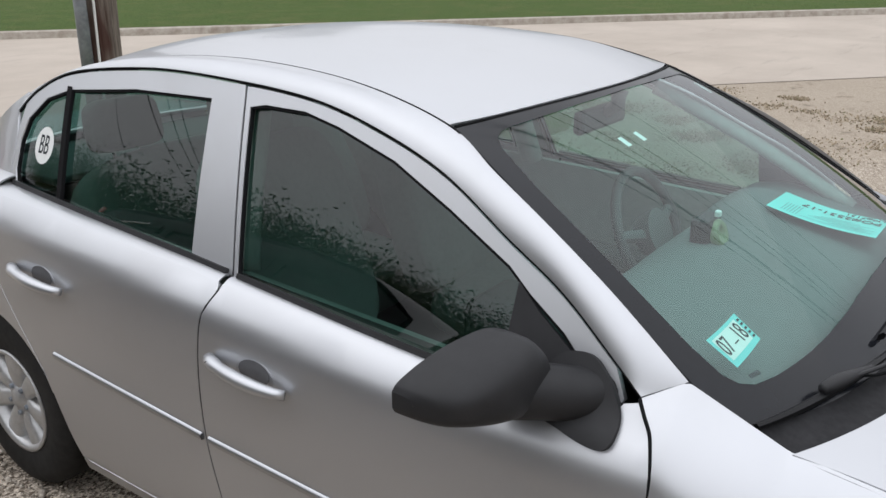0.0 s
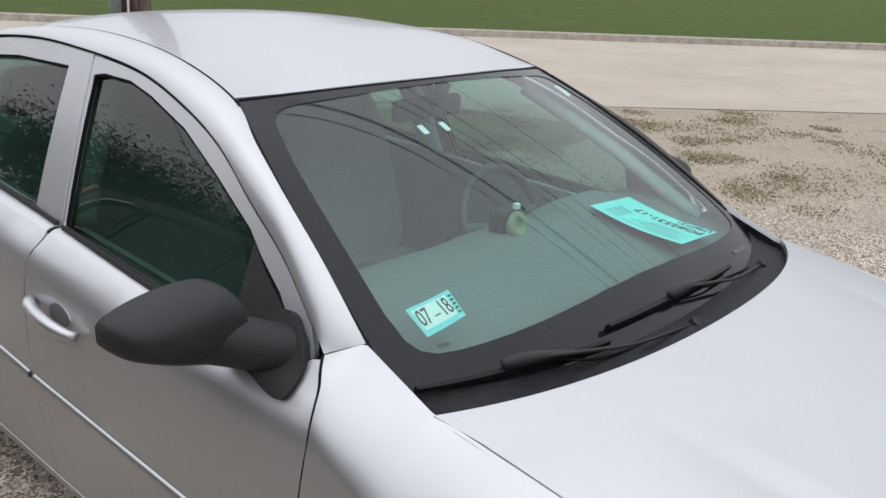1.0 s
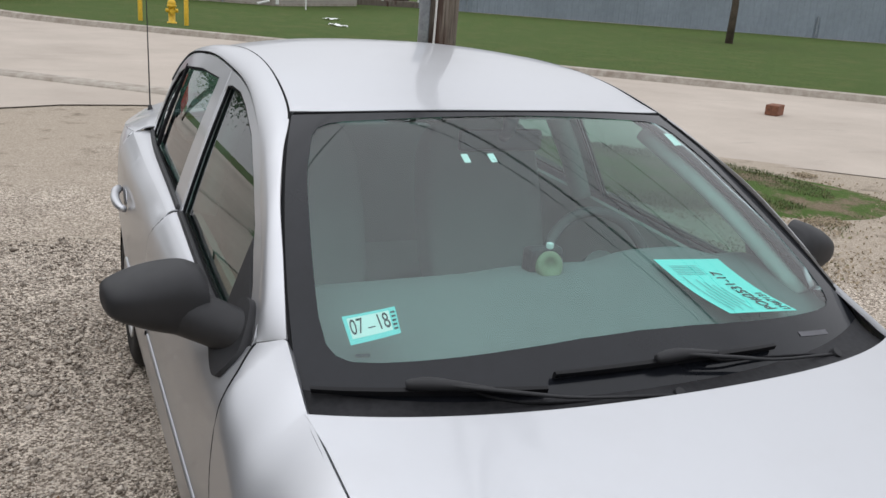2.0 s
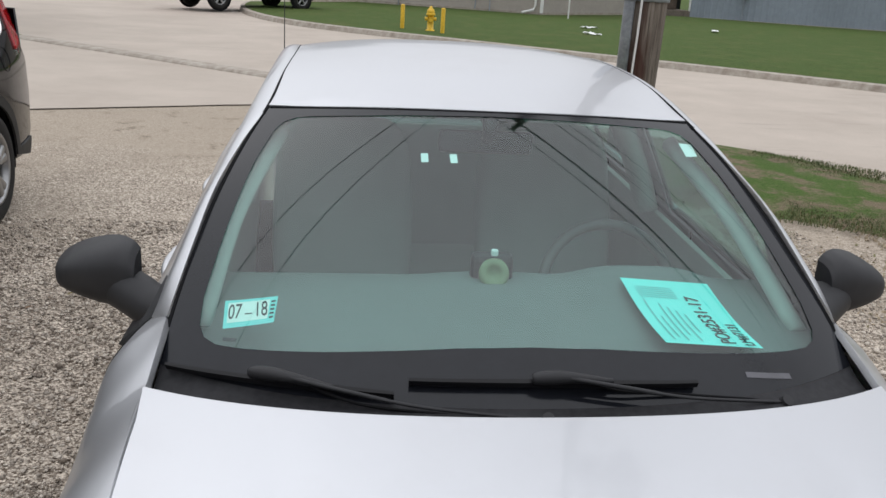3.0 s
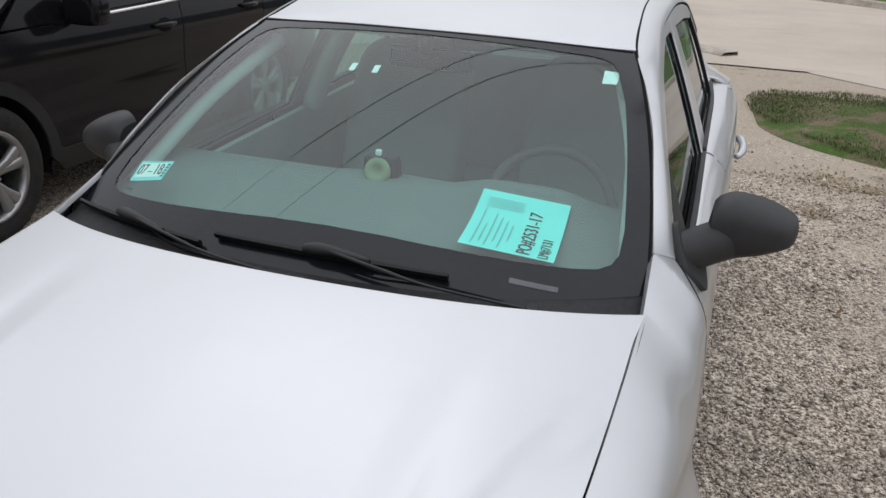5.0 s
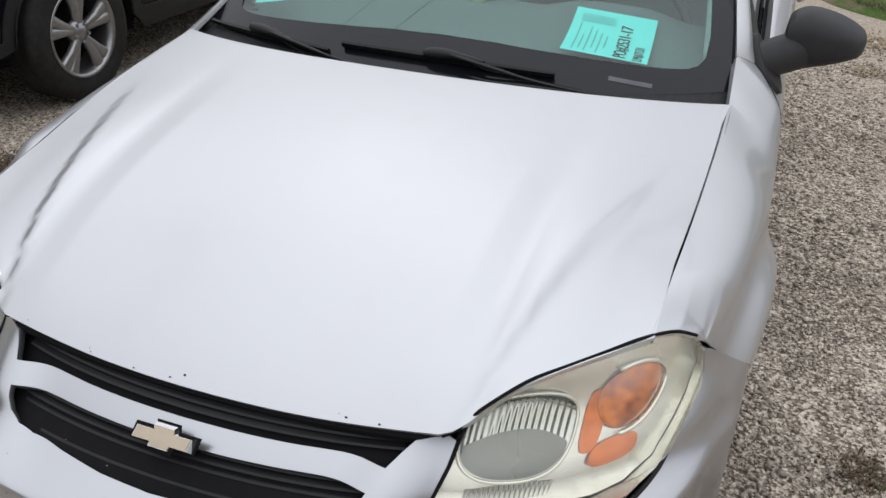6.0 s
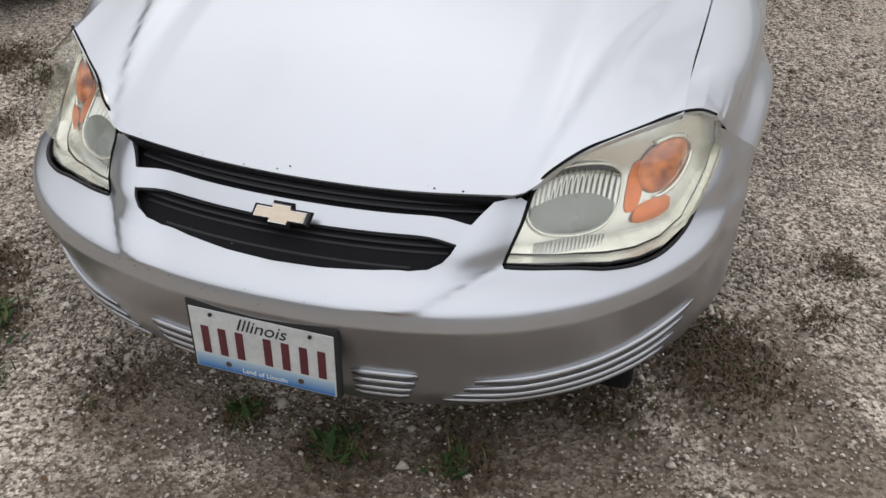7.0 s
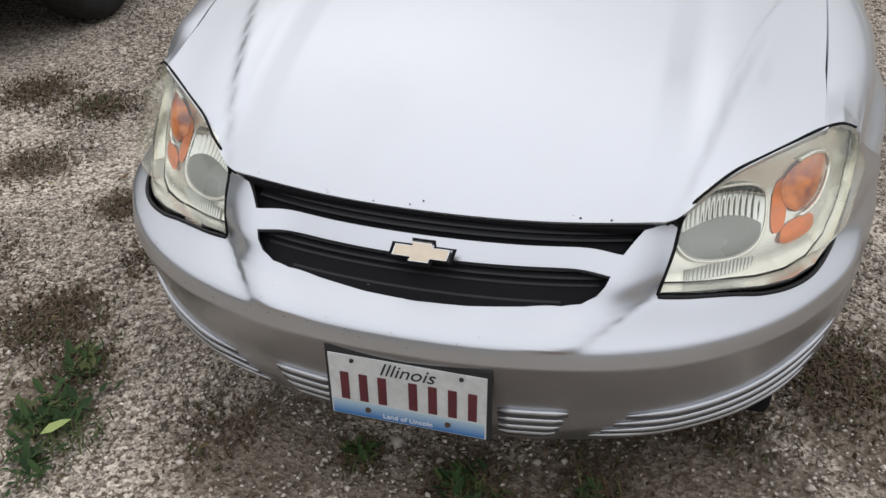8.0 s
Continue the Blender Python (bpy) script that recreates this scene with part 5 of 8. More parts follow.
# grille: dark slats behind the openings, and the emblem on its bar
grille = new("grille")
grille.parent = BODY
grille["label"] = "matt black grille with level slats"
bm = bmesh.new()
for i in range(41):
    x = -0.41 + 0.82 * i / 40
    for z, d in ((0.535, 0.055), (0.675, 0.045)):
        bm.verts.new((x, spl(NOSE, z) + spl(PLAN, abs(x)) + d, z))
bm.verts.ensure_lookup_table()
for i in range(40):
    bm.faces.new([bm.verts[k] for k in (2 * i, 2 * i + 2, 2 * i + 3, 2 * i + 1)])
part("grille_backing", bm, GAP, grille)
for z, xm in ((0.555, 0.262), (0.564, 0.300), (0.575, 0.326), (0.586, 0.339), (0.597, 0.347), (0.632, 0.374), (0.640, 0.382), (0.648, 0.388), (0.656, 0.394)):
    bm = bmesh.new()
    prev = None
    for i in range(41):
        x = -xm + 2 * xm * i / 40
        y = spl(NOSE, z) + spl(PLAN, abs(x))
        ring = [bm.verts.new((x, y + a, z + b)) for a, b in ((0.034, -0.004), (0.012, -0.0038), (0.008, -0.001), (0.012, 0.0014), (0.034, 0.004))]
        if prev:
            for k in range(4):
                bm.faces.new((prev[k], prev[k + 1], ring[k + 1], ring[k]))
        prev = ring
    bmesh.ops.recalc_face_normals(bm, faces=bm.faces)
    part("slat", bm, GRILLE_BLACK, grille)


def emblem_mesh(scale, lift, thick):
    o = [(-0.060, -0.013), (-0.021, -0.013), (-0.024, -0.023), (0.018, -0.023), (0.021, -0.013), (0.055, -0.013), (0.060, 0.013), (0.024, 0.013), (0.021, 0.023), (-0.021, 0.023), (-0.018, 0.013), (-0.055, 0.013)]
    bm = bmesh.new()
    f = bm.faces.new([bm.verts.new((x * scale[0], z * scale[1], lift)) for x, z in o])
    r = bmesh.ops.extrude_face_region(bm, geom=[f])
    top = [v for v in r["geom"] if isinstance(v, bmesh.types.BMVert)]
    for v in top:
        v.co.z += thick
        v.co.x *= 1 - 0.09 * bool(thick > 0.005)
        v.co.y *= 1 - 0.22 * bool(thick > 0.005)
    bmesh.ops.recalc_face_normals(bm, faces=bm.faces)
    bm.transform(Matrix.Translation((0, 0.098, 0.619)) @ Euler((radians(52), 0, 0)).to_matrix().to_4x4())
    return bm


# black outline added in place of dark reflections on the chrome edge
part("emblem_edge_reflection", emblem_mesh((1.07, 1.12), -0.003, 0.0035), GAP, grille, "black outline standing for dark reflections in the chrome edge")
emblem = part("emblem", emblem_mesh((1.0, 1.0), 0.0, 0.010), CHROME, grille, "small chrome-edged gold emblem")
part("emblem_face", emblem_mesh((0.88, 0.74), 0.0104, 0.0016), GOLD, emblem, "worn gold face")

# number plate on a dark holder
plate = part("plate_holder", boxed(-0.160, 0.160, -0.0405, -0.022, 0.306, 0.482, 0.004), BLACK_TRIM, bumper, "black plate holder")
plate.rotation_euler = (0, radians(0.6), 0)
licence = part("licence_plate", boxed(-0.1525, 0.1525, -0.0435, -0.0408, 0.314, 0.466, 0.0012), PLATE_WHITE, plate, "white number plate with a blue lower edge")
bm = bmesh.new()
for i in range(14):
    box(bm, -0.1495 + 0.299 * i / 14, -0.1495 + 0.299 * (i + 1) / 14, -0.0441, -0.0434, 0.3165, 0.346 + 0.004 * math.sin(i * 1.1))
box(bm, -0.1495, 0.1495, -0.0440, -0.0434, 0.3165, 0.352)
part("blue_band", bm, PLATE_BLUE, plate)
for x in (-0.122, -0.085, -0.048, 0.012, 0.050, 0.088, 0.126):
    part("bar", boxed(x - 0.0085, x + 0.0085, -0.0447, -0.0434, 0.356, 0.424, 0.0008), PLATE_RED, plate, "dark red bar")
lettering("lettering", "Illinois", 0.042, INK, plate, Matrix.Translation((0, -0.0442, 0.444)) @ Euler((radians(90), 0, 0)).to_matrix().to_4x4(), "dark state name", slant=0.35)
lettering("lettering", "Land of Lincoln", 0.016, WHITE, plate, Matrix.Translation((0, -0.0446, 0.327)) @ Euler((radians(90), 0, 0)).to_matrix().to_4x4(), "pale slogan")
for x in (-0.105, 0.105):
    part("plate_bolt", rod(bmesh.new(), (x, -0.0436, 0.455), (x, -0.047, 0.455), 0.0045, 0.0038, 10), BLACK_TRIM, plate)
    part("plate_bolt", rod(bmesh.new(), (x * 0.75, -0.0436, 0.336), (x * 0.75, -0.047, 0.336), 0.0065, 0.005, 10), plain("rusty_bolt", (0.07, 0.04, 0.025), 0.8), plate, "rusty bolt")

# ribbed slots low in the bumper; dark strips paint the shade under each rib
VENT_SHADE = plain("painted_slot_shade", (0.07, 0.07, 0.072), 0.6, 0.2)


def slot(s0, s1, z_top, rows, sg, tip):
    for k in range(rows):
        z = z_top - 0.024 * k
        a, b = s0(k), s1(k)
        n = 26
        pts, rad, shade = [], [], []
        for i in range(n + 1):
            s = a + (b - a) * i / n
            rise = tip(s)
            zz = z + rise - rise * 0.18 * k
            p, nn = surface_normal(nose, sg * s, zz, Vector((0, 2.0, 0.45)))
            pts.append(p + nn * 0.0025)
            rad.append(0.0058 * (0.25 + 0.75 * min(1, 6 * i / n, 6 * (n - i) / n)))
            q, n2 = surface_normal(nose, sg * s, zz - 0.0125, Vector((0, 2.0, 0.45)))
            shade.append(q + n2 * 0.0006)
        part("vent_rib", tube(bmesh.new(), pts, rad, 8), SILVER, bumper, "bright moulded rib", True)
        part("vent_groove_shade", tube(bmesh.new(), shade, [r * 1.15 for r in rad], 6), VENT_SHADE, bumper, "dark strip painted as the groove's shade", True)


for sg in (1, -1):
    slot(lambda k: round_to(0.165), lambda k: round_to(0.298 - 0.008 * k), 0.345, 4, sg, lambda s: 0.0)
    slot(lambda k: round_to(0.405 - 0.022 * k), lambda k: round_to(0.792 - 0.014 * k), 0.333, 4, sg, lambda s: 0.055 * max(0.0, (s - 0.5) / 0.45) ** 1.5)


# headlights
def make_lamp(side_of, sg):
    lamp = new("headlight")
    lamp.parent = BODY
    lamp["label"] = "hazed yellowed headlight with an amber indicator"
    far = Vector((0, 2.0, 0.45))
    panel("lens", side_of(lens_skin), LAMP_S, LENS, lamp, step=0.014, depth=0.010, edge=0.012, label="clear plastic lens, yellowed", out_from=far)
    deep = side_of(lambda s, z: lamp_skin(s, z) + Vector((-0.012, 0.034, -0.004)))
    mid, mz, hx, hz = round_to(0.547), 0.642, 0.097, 0.051
    hole = []
    for i in range(40):
        c, s_ = math.cos(math.pi * i / 20), math.sin(math.pi * i / 20)
        hole.append((mid + hx * math.copysign(abs(c) ** 0.833, c), mz + hz * math.copysign(abs(s_) ** 0.833, s_) - 0.06 * hx * c))
    panel("housing", deep, grow(LAMP_S, -0.002), HOUSING, lamp, holes=[hole], step=0.025, depth=0.0, edge=0.018, out_from=far)
    # wall between lens and housing
    bm = bmesh.new()
    a = [Vector(side_of(lamp_skin)(s, z)) + Vector((0, 0.004, 0)) for s, z in LAMP_S]
    b = [Vector(deep(s, z)) for s, z in LAMP_S]
    va, vb = [bm.verts.new(p) for p in a], [bm.verts.new(p) for p in b]
    for i in range(len(va)):
        j = (i + 1) % len(va)
        bm.faces.new((va[i], va[j], vb[j], vb[i]))
    part("housing_wall", bm, HOUSING, lamp)

    def dish(name, cx, cz, rx, rz, hollow, mat, label, lift=0.028, lower=None):
        cs = round_to(cx)
        def f(u, v):
            ang = 2 * math.pi * u
            e = 1.0 if hollow < -0.02 else 0.72
            c, s_ = math.cos(ang), math.sin(ang)
            x = rx * v * math.copysign(abs(c) ** e, c)
            z = rz * v * math.copysign(abs(s_) ** e, s_)
            p = Vector(lamp_skin(cs + x, cz + z)) + Vector((-0.012, lift, -0.004))
            return p + Vector((-0.3, 0.85, 0)) * (hollow * (1 - v * v))
        return patch(name, side_of(f), 40, 8, mat, lamp, label, 0.0, far)

    back = Vector((-0.012, 0.028, -0.004))

    def bowl(u, v):
        x = hx * (2 * u - 1)
        half = hz * (1 - abs(x / (hx + 0.001)) ** 2.4) ** (1 / 2.4)
        z = half * (2 * v - 1)
        rr = min(1, (abs(x / (hx + 0.001)) ** 2.4 + abs(z / hz) ** 2.4) ** (1 / 2.4))
        flute = 0.0012 * math.sin(2 * math.pi * x / 0.0115) * min(1, 5 * (1 - rr))
        return lamp_skin(mid + x, mz + z - 0.06 * x) + back + Vector((-0.3, 0.85, 0)) * (0.050 * (1 - rr**2.2) + flute)

    patch("reflector", side_of(bowl), 170, 18, REFLECTOR, lamp, "fluted bright reflector bowl", 0.0, far)

    def dome(u, v):
        x = 0.92 * hx * (2 * u - 1)
        low = -hz * (1 - abs(x / (hx + 0.001)) ** 2.5) ** 0.4
        top = 0.006 - 2.4 * x**2
        z = low + (max(top, low + 0.001) - low) * v
        return lamp_skin(mid + x, mz + z - 0.06 * x) + back + Vector((-0.3, 0.85, 0)) * (0.001 - 0.013 * math.sin(math.pi * 0.62 * v) * (1 - (x / hx) ** 2))

    patch("bulb_shield", side_of(dome), 36, 12, HOUSING_GREY, lamp, "smooth grey lower bowl", 0.0, far)

    def sill(u, v):
        x = -0.070 + 0.150 * u
        return lamp_skin(mid + x, 0.5635 + (0.016 + 0.005 * math.sin(math.pi * u)) * v) + back + Vector((0, 0.003 + 0.0012 * math.sin(2 * math.pi * x / 0.0085), 0))

    patch("lower_reflector", side_of(sill), 110, 4, REFLECTOR, lamp, "narrow fluted strip under the bowl", 0.0, far)
    ring = []
    for i in range(48):
        ang = 2 * math.pi * i / 48
        c, s_ = math.cos(ang), math.sin(ang)
        x, z = (hx + 0.003) * math.copysign(abs(c) ** 0.8, c), (hz + 0.002) * math.copysign(abs(s_) ** 0.8, s_)
        ring.append(Vector(side_of(lamp_skin)(mid + x, mz + z - 0.06 * x)) + Vector((sg * back.x, back.y - 0.002, back.z)))
    part("bowl_rim", tube(bmesh.new(), ring, 0.0030, 8, True), HOUSING, lamp, "pale bowl rim", True)
    # the amber's reflection in the housing, made as a coloured patch
    dish("indicator_flank", 0.652, 0.640, 0.022, 0.036, 0.0, AMBER_PALE, "reddish patch painted as the indicator's reflection", 0.030)
    dish("indicator", 0.700, 0.662, 0.072, 0.042, -0.034, AMBER, "round amber indicator", 0.028)
    dish("side_marker", 0.692, 0.598, 0.052, 0.016, -0.004, AMBER_PALE, "lower amber marker", 0.026)
    ring = [Vector(side_of(lamp_skin)(round_to(0.700) + 0.082 * math.cos(k), 0.662 + 0.047 * math.sin(k))) + Vector((-sg * 0.012, 0.026, -0.004)) for k in np.linspace(-1.7, 2.0, 30)]
    part("indicator_rim", tube(bmesh.new(), ring, 0.0045, 10), HOUSING, lamp, "pale indicator rim", True)
    low = [Vector(side_of(lamp_skin)(s, z - 0.005)) + Vector((0, 0.002, 0)) for s, z in (LAMP_S[14:] + [LAMP_S[0]])]
    part("lamp_seal", tube(bmesh.new(), path_at(low, 40), [0.002 + 0.0026 * min(1, i / 12) for i in range(40)], 8), BLACK_GLOSS, lamp, "black seal under the lens", True)
    top = [Vector(side_of(lamp_skin)(s, z - 0.002)) + Vector((0, 0.003, 0.003)) for s, z in LAMP_S[:12]]
    part("lamp_gap", tube(bmesh.new(), path_at(top, 40), 0.003, 6), GAP, lamp)


both(make_lamp)

# dark matter behind the openings
part("engine_block", boxed(-0.60, 0.60, 0.30, 1.10, 0.24, 0.56, 0.03), GAP, BODY, "dark engine bay seen through gaps")
part("underbody", boxed(-0.70, 0.70, 0.30, 4.35, 0.17, 0.235, 0.02), GAP, BODY, "dirty dark underbody")


# ---- the silver car: glass, wipers, mirrors ----
SCREEN = [(-0.985, 0.004), (-0.5, 0.004), (0.0, 0.004), (0.5, 0.004), (0.985, 0.004), (0.990, 0.5), (0.985, 0.980), (0.5, 0.985), (0.0, 0.986), (-0.5, 0.985), (-0.985, 0.980), (-0.990, 0.5)]
_clear = [(0.0, 0.150), (0.20, 0.144), (0.42, 0.126), (0.62, 0.106), (0.78, 0.090), (0.85, 0.087), (0.885, 0.098), (0.905, 0.125), (0.915, 0.20), (0.915, 0.40), (0.915, 0.70), (0.900, 0.86), (0.880, 0.905), (0.84, 0.928), (0.78, 0.938), (0.4, 0.957), (0.0, 0.965)]
CLEAR = _clear + [(-u, v) for u, v in _clear[-2:0:-1]]
BELOW = Vector((0, 2.0, 0.4))
windshield = panel("windshield", windscreen, SCREEN, WINDSHIELD, BODY, step=0.035, depth=0.0, label="green-tinted raked windscreen with stickers", out_from=BELOW, edge=0.04)
panel("frit", windscreen, SCREEN, FRIT, windshield, holes=[CLEAR], step=0.05, depth=0.0, lift=0.0018, label="black printed band round the glass", out_from=BELOW, edge=0.02)


def cowl_skin(u, v):
    x = 2 * u - 1
    a, b = windscreen(x * 0.985, 0.012), hood_edge_rear(x * 0.995) + Vector((0, -0.02, -0.032))
    return b.lerp(a, v) + Vector((0, 0, -0.010)) * (4 * v * (1 - v))


patch("cowl", cowl_skin, 40, 8, COWL, BODY, "black plastic cowl under the wipers", 0.01, BELOW)
for sg in (1, -1):
    seam(windshield, [windscreen(sg * 0.993, 0.09 + 0.89 * i / 30) + Vector((0, 0, 0.001)) for i in range(31)], 0.005, "screen_seal")
seam(windshield, [windscreen(-0.98 + 1.96 * i / 30, 0.989) for i in range(31)], 0.004, "screen_seal")
def on_screen(u, v, lift=0.0):
    p, n = surface_normal(windscreen, u, v, BELOW)
    return p + n * lift


def wiper(a, b, grip, pivot, label):
    w = new("wiper")
    w.parent = BODY
    w["label"] = label
    lerp = lambda t: (a[0] + (b[0] - a[0]) * t, a[1] + (b[1] - a[1]) * t + 0.010 * math.sin(math.pi * t))
    bm = bmesh.new()
    prev = None
    for i in range(31):
        t = i / 30
        u, v = lerp(t)
        p, n = surface_normal(windscreen, u, v, BELOW)
        w0 = 0.009 * (0.7 + 0.3 * math.sin(math.pi * t))
        side_v = (on_screen(u, v + 0.01) - on_screen(u, v - 0.01)).normalized()
        ring = [bm.verts.new(p + n * h + side_v * d) for d, h in ((-w0, 0.014), (-w0 * 0.5, 0.024), (w0 * 0.5, 0.024), (w0, 0.014), (0.002, 0.004), (-0.002, 0.004))]
        if prev:
            for k in range(6):
                bm.faces.new((prev[k], prev[(k + 1) % 6], ring[(k + 1) % 6], ring[k]))
        else:
            bm.faces.new(ring[::-1])
        prev = ring
    bm.faces.new(prev)
    bmesh.ops.recalc_face_normals(bm, faces=bm.faces)
    part("blade", bm, BLACK_GLOSS, w, "black rubber wiper blade")
    gu, gv = grip
    bm = bmesh.new()
    tube(bm, path_at([on_screen(gu - 0.075, gv + 0.004, 0.026), on_screen(gu - 0.03, gv + 0.004, 0.032), on_screen(gu + 0.03, gv + 0.002, 0.034), on_screen(gu + 0.14, gv - 0.004, 0.026)], 16), [0.006 + 0.008 * math.sin(math.pi * min(1, (i + 1) / 15) ** 0.8) for i in range(16)], 10)
    part("bracket", bm, BLACK_TRIM, w, "black blade bracket", True)
    pu, pv = pivot
    mid = ((gu * 0.45 + pu * 0.55), (gv * 0.5 + pv * 0.5) - 0.010)
    tube(bm := bmesh.new(), path_at([on_screen(gu, gv, 0.040), on_screen((gu + mid[0]) / 2, (gv + mid[1]) / 2, 0.036), on_screen(*mid, 0.028), on_screen(pu, pv, 0.012)], 24), [0.0045] * 12 + [0.0035] * 12, 8)
    part("arm", bm, BLACK_TRIM, w, "thin black wiper arm", True)
    tube(bm := bmesh.new(), path_at([on_screen(gu + 0.05, gv, 0.030), on_screen(gu + 0.16, gv - 0.022, 0.018), on_screen(gu + 0.30, gv - 0.030, 0.010), on_screen(pu + 0.05, pv - 0.004, 0.004)], 20), 0.003, 6)
    part("washer_hose", bm, GAP, w, "thin washer hose", True)
    rod(bm := bmesh.new(), on_screen(pu, pv, -0.004), on_screen(pu, pv, 0.022), 0.015, 0.012, 14)
    part("pivot", bm, BLACK_TRIM, w)


wiper((-0.955, 0.000), (-0.372, 0.020), (-0.660, 0.022), (0.015, -0.022), "black passenger-side wiper parked low")
wiper((-0.335, 0.052), (0.440, 0.040), (0.060, 0.056), (0.690, -0.030), "black driver-side wiper parked low")

# stickers and marks on the windscreen
def on_glass(name, quad, mat, lift, label="", parent=None):
    bm = bmesh.new()
    n = 4
    vs = [[bm.verts.new(on_screen(*[(quad[0][k] * (1 - a) * (1 - b) + quad[1][k] * a * (1 - b) + quad[2][k] * a * b + quad[3][k] * (1 - a) * b) for k in (0, 1)], lift)) for b in np.linspace(0, 1, n)] for a in np.linspace(0, 1, n)]
    for i in range(n - 1):
        for j in range(n - 1):
            bm.faces.new((vs[i][j], vs[i + 1][j], vs[i + 1][j + 1], vs[i][j + 1]))
    return part(name, bm, mat, parent or windshield, label)


ST = [(-0.856, 0.208), (-0.709, 0.246), (-0.708, 0.174), (-0.844, 0.133)]
sticker = on_glass("date_sticker", ST, TEAL, -0.0045, "teal and white sticker dated 07 18")


def in_quad(quad, a, b, lift):
    k = [(quad[0][i] * (1 - a) * (1 - b) + quad[1][i] * a * (1 - b) + quad[2][i] * a * b + quad[3][i] * (1 - a) * b) for i in (0, 1)]
    return on_screen(*k, lift)


def frame_in(quad, a, b, lift):
    """A matrix at that place of a patch on the glass: x along it, y up it."""
    o, x, y = in_quad(quad, a, b, lift), in_quad(quad, a + 0.05, b, lift), in_quad(quad, a, b - 0.05, lift)
    ex = (x - o).normalized()
    ez = ex.cross((y - o).normalized()).normalized()
    ey = ez.cross(ex)
    return Matrix((ex, ey, ez)).transposed().to_4x4(), o


mid_q = [(ST[0][0] * (1 - a) * (1 - b) + ST[1][0] * a * (1 - b) + ST[2][0] * a * b + ST[3][0] * (1 - a) * b,
          ST[0][1] * (1 - a) * (1 - b) + ST[1][1] * a * (1 - b) + ST[2][1] * a * b + ST[3][1] * (1 - a) * b) for a, b in ((0.07, 0.10), (0.86, 0.10), (0.86, 0.82), (0.07, 0.82))]
on_glass("sticker_field", mid_q, WHITE, -0.0040, "white field", windshield)
for text, a in (("07", 0.21), ("18", 0.71)):
    r, o = frame_in(ST, a, 0.46, -0.0036)
    lettering("lettering", text, 0.052, INK, windshield, Matrix.Translation(o) @ r @ Matrix.Diagonal((0.54, 1.0, 1, 1)), "dark number")
for k in range(5):
    b = 0.16 + 0.15 * k
    q = [(ST[0][0] * (1 - a) * (1 - bb) + ST[1][0] * a * (1 - bb) + ST[2][0] * a * bb + ST[3][0] * (1 - a) * bb,
          ST[0][1] * (1 - a) * (1 - bb) + ST[1][1] * a * (1 - bb) + ST[2][1] * a * bb + ST[3][1] * (1 - a) * bb) for a, bb in ((0.89, b), (0.97, b), (0.97, b + 0.07), (0.89, b + 0.07))]
    on_glass("print_bar", q, INK, -0.0036, "small dark mark", windshield)
q = [(ST[0][0] * (1 - a) * (1 - bb) + ST[1][0] * a * (1 - bb) + ST[2][0] * a * bb + ST[3][0] * (1 - a) * bb,
      ST[0][1] * (1 - a) * (1 - bb) + ST[1][1] * a * (1 - bb) + ST[2][1] * a * bb + ST[3][1] * (1 - a) * bb) for a, bb in ((0.41, 0.54), (0.55, 0.54), (0.55, 0.58), (0.41, 0.58))]
on_glass("print_bar", q, INK, -0.0036, "small dark mark", windshield)
on_glass("corner_sticker", [(0.846, 0.872), (0.912, 0.867), (0.889, 0.801), (0.830, 0.800)], WHITE, -0.0045, "small pale corner sticker")
for u in (-0.290, -0.172):
    on_glass("mirror_tag", [(u - 0.017, 0.836), (u + 0.013, 0.838), (u + 0.016, 0.797), (u - 0.013, 0.795)], WHITE, -0.040, "small white tag")
on_glass("glass_mark", [(0.610, 0.060), (0.750, 0.036), (0.750, 0.022), (0.610, 0.046)], plain("grey_print", (0.10, 0.10, 0.11), 0.6), 0.003, "faint grey bar of writing on the band")
on_glass("glass_mark", [(-0.838, 0.112), (-0.800, 0.116), (-0.800, 0.106), (-0.838, 0.102)], INK, -0.0036, "tiny maker's marks")


SHELL_TOP = [(0.832, 1.040), (0.845, 1.054), (0.88, 1.063), (0.94, 1.049), (0.985, 1.029), (1.015, 1.010), (1.030, 0.997), (1.036, 0.986)]
SHELL_LOW = [(0.832, 0.905), (0.845, 0.896), (0.90, 0.908), (0.95, 0.918), (1.0, 0.932), (1.020, 0.938), (1.032, 0.947), (1.036, 0.956)]


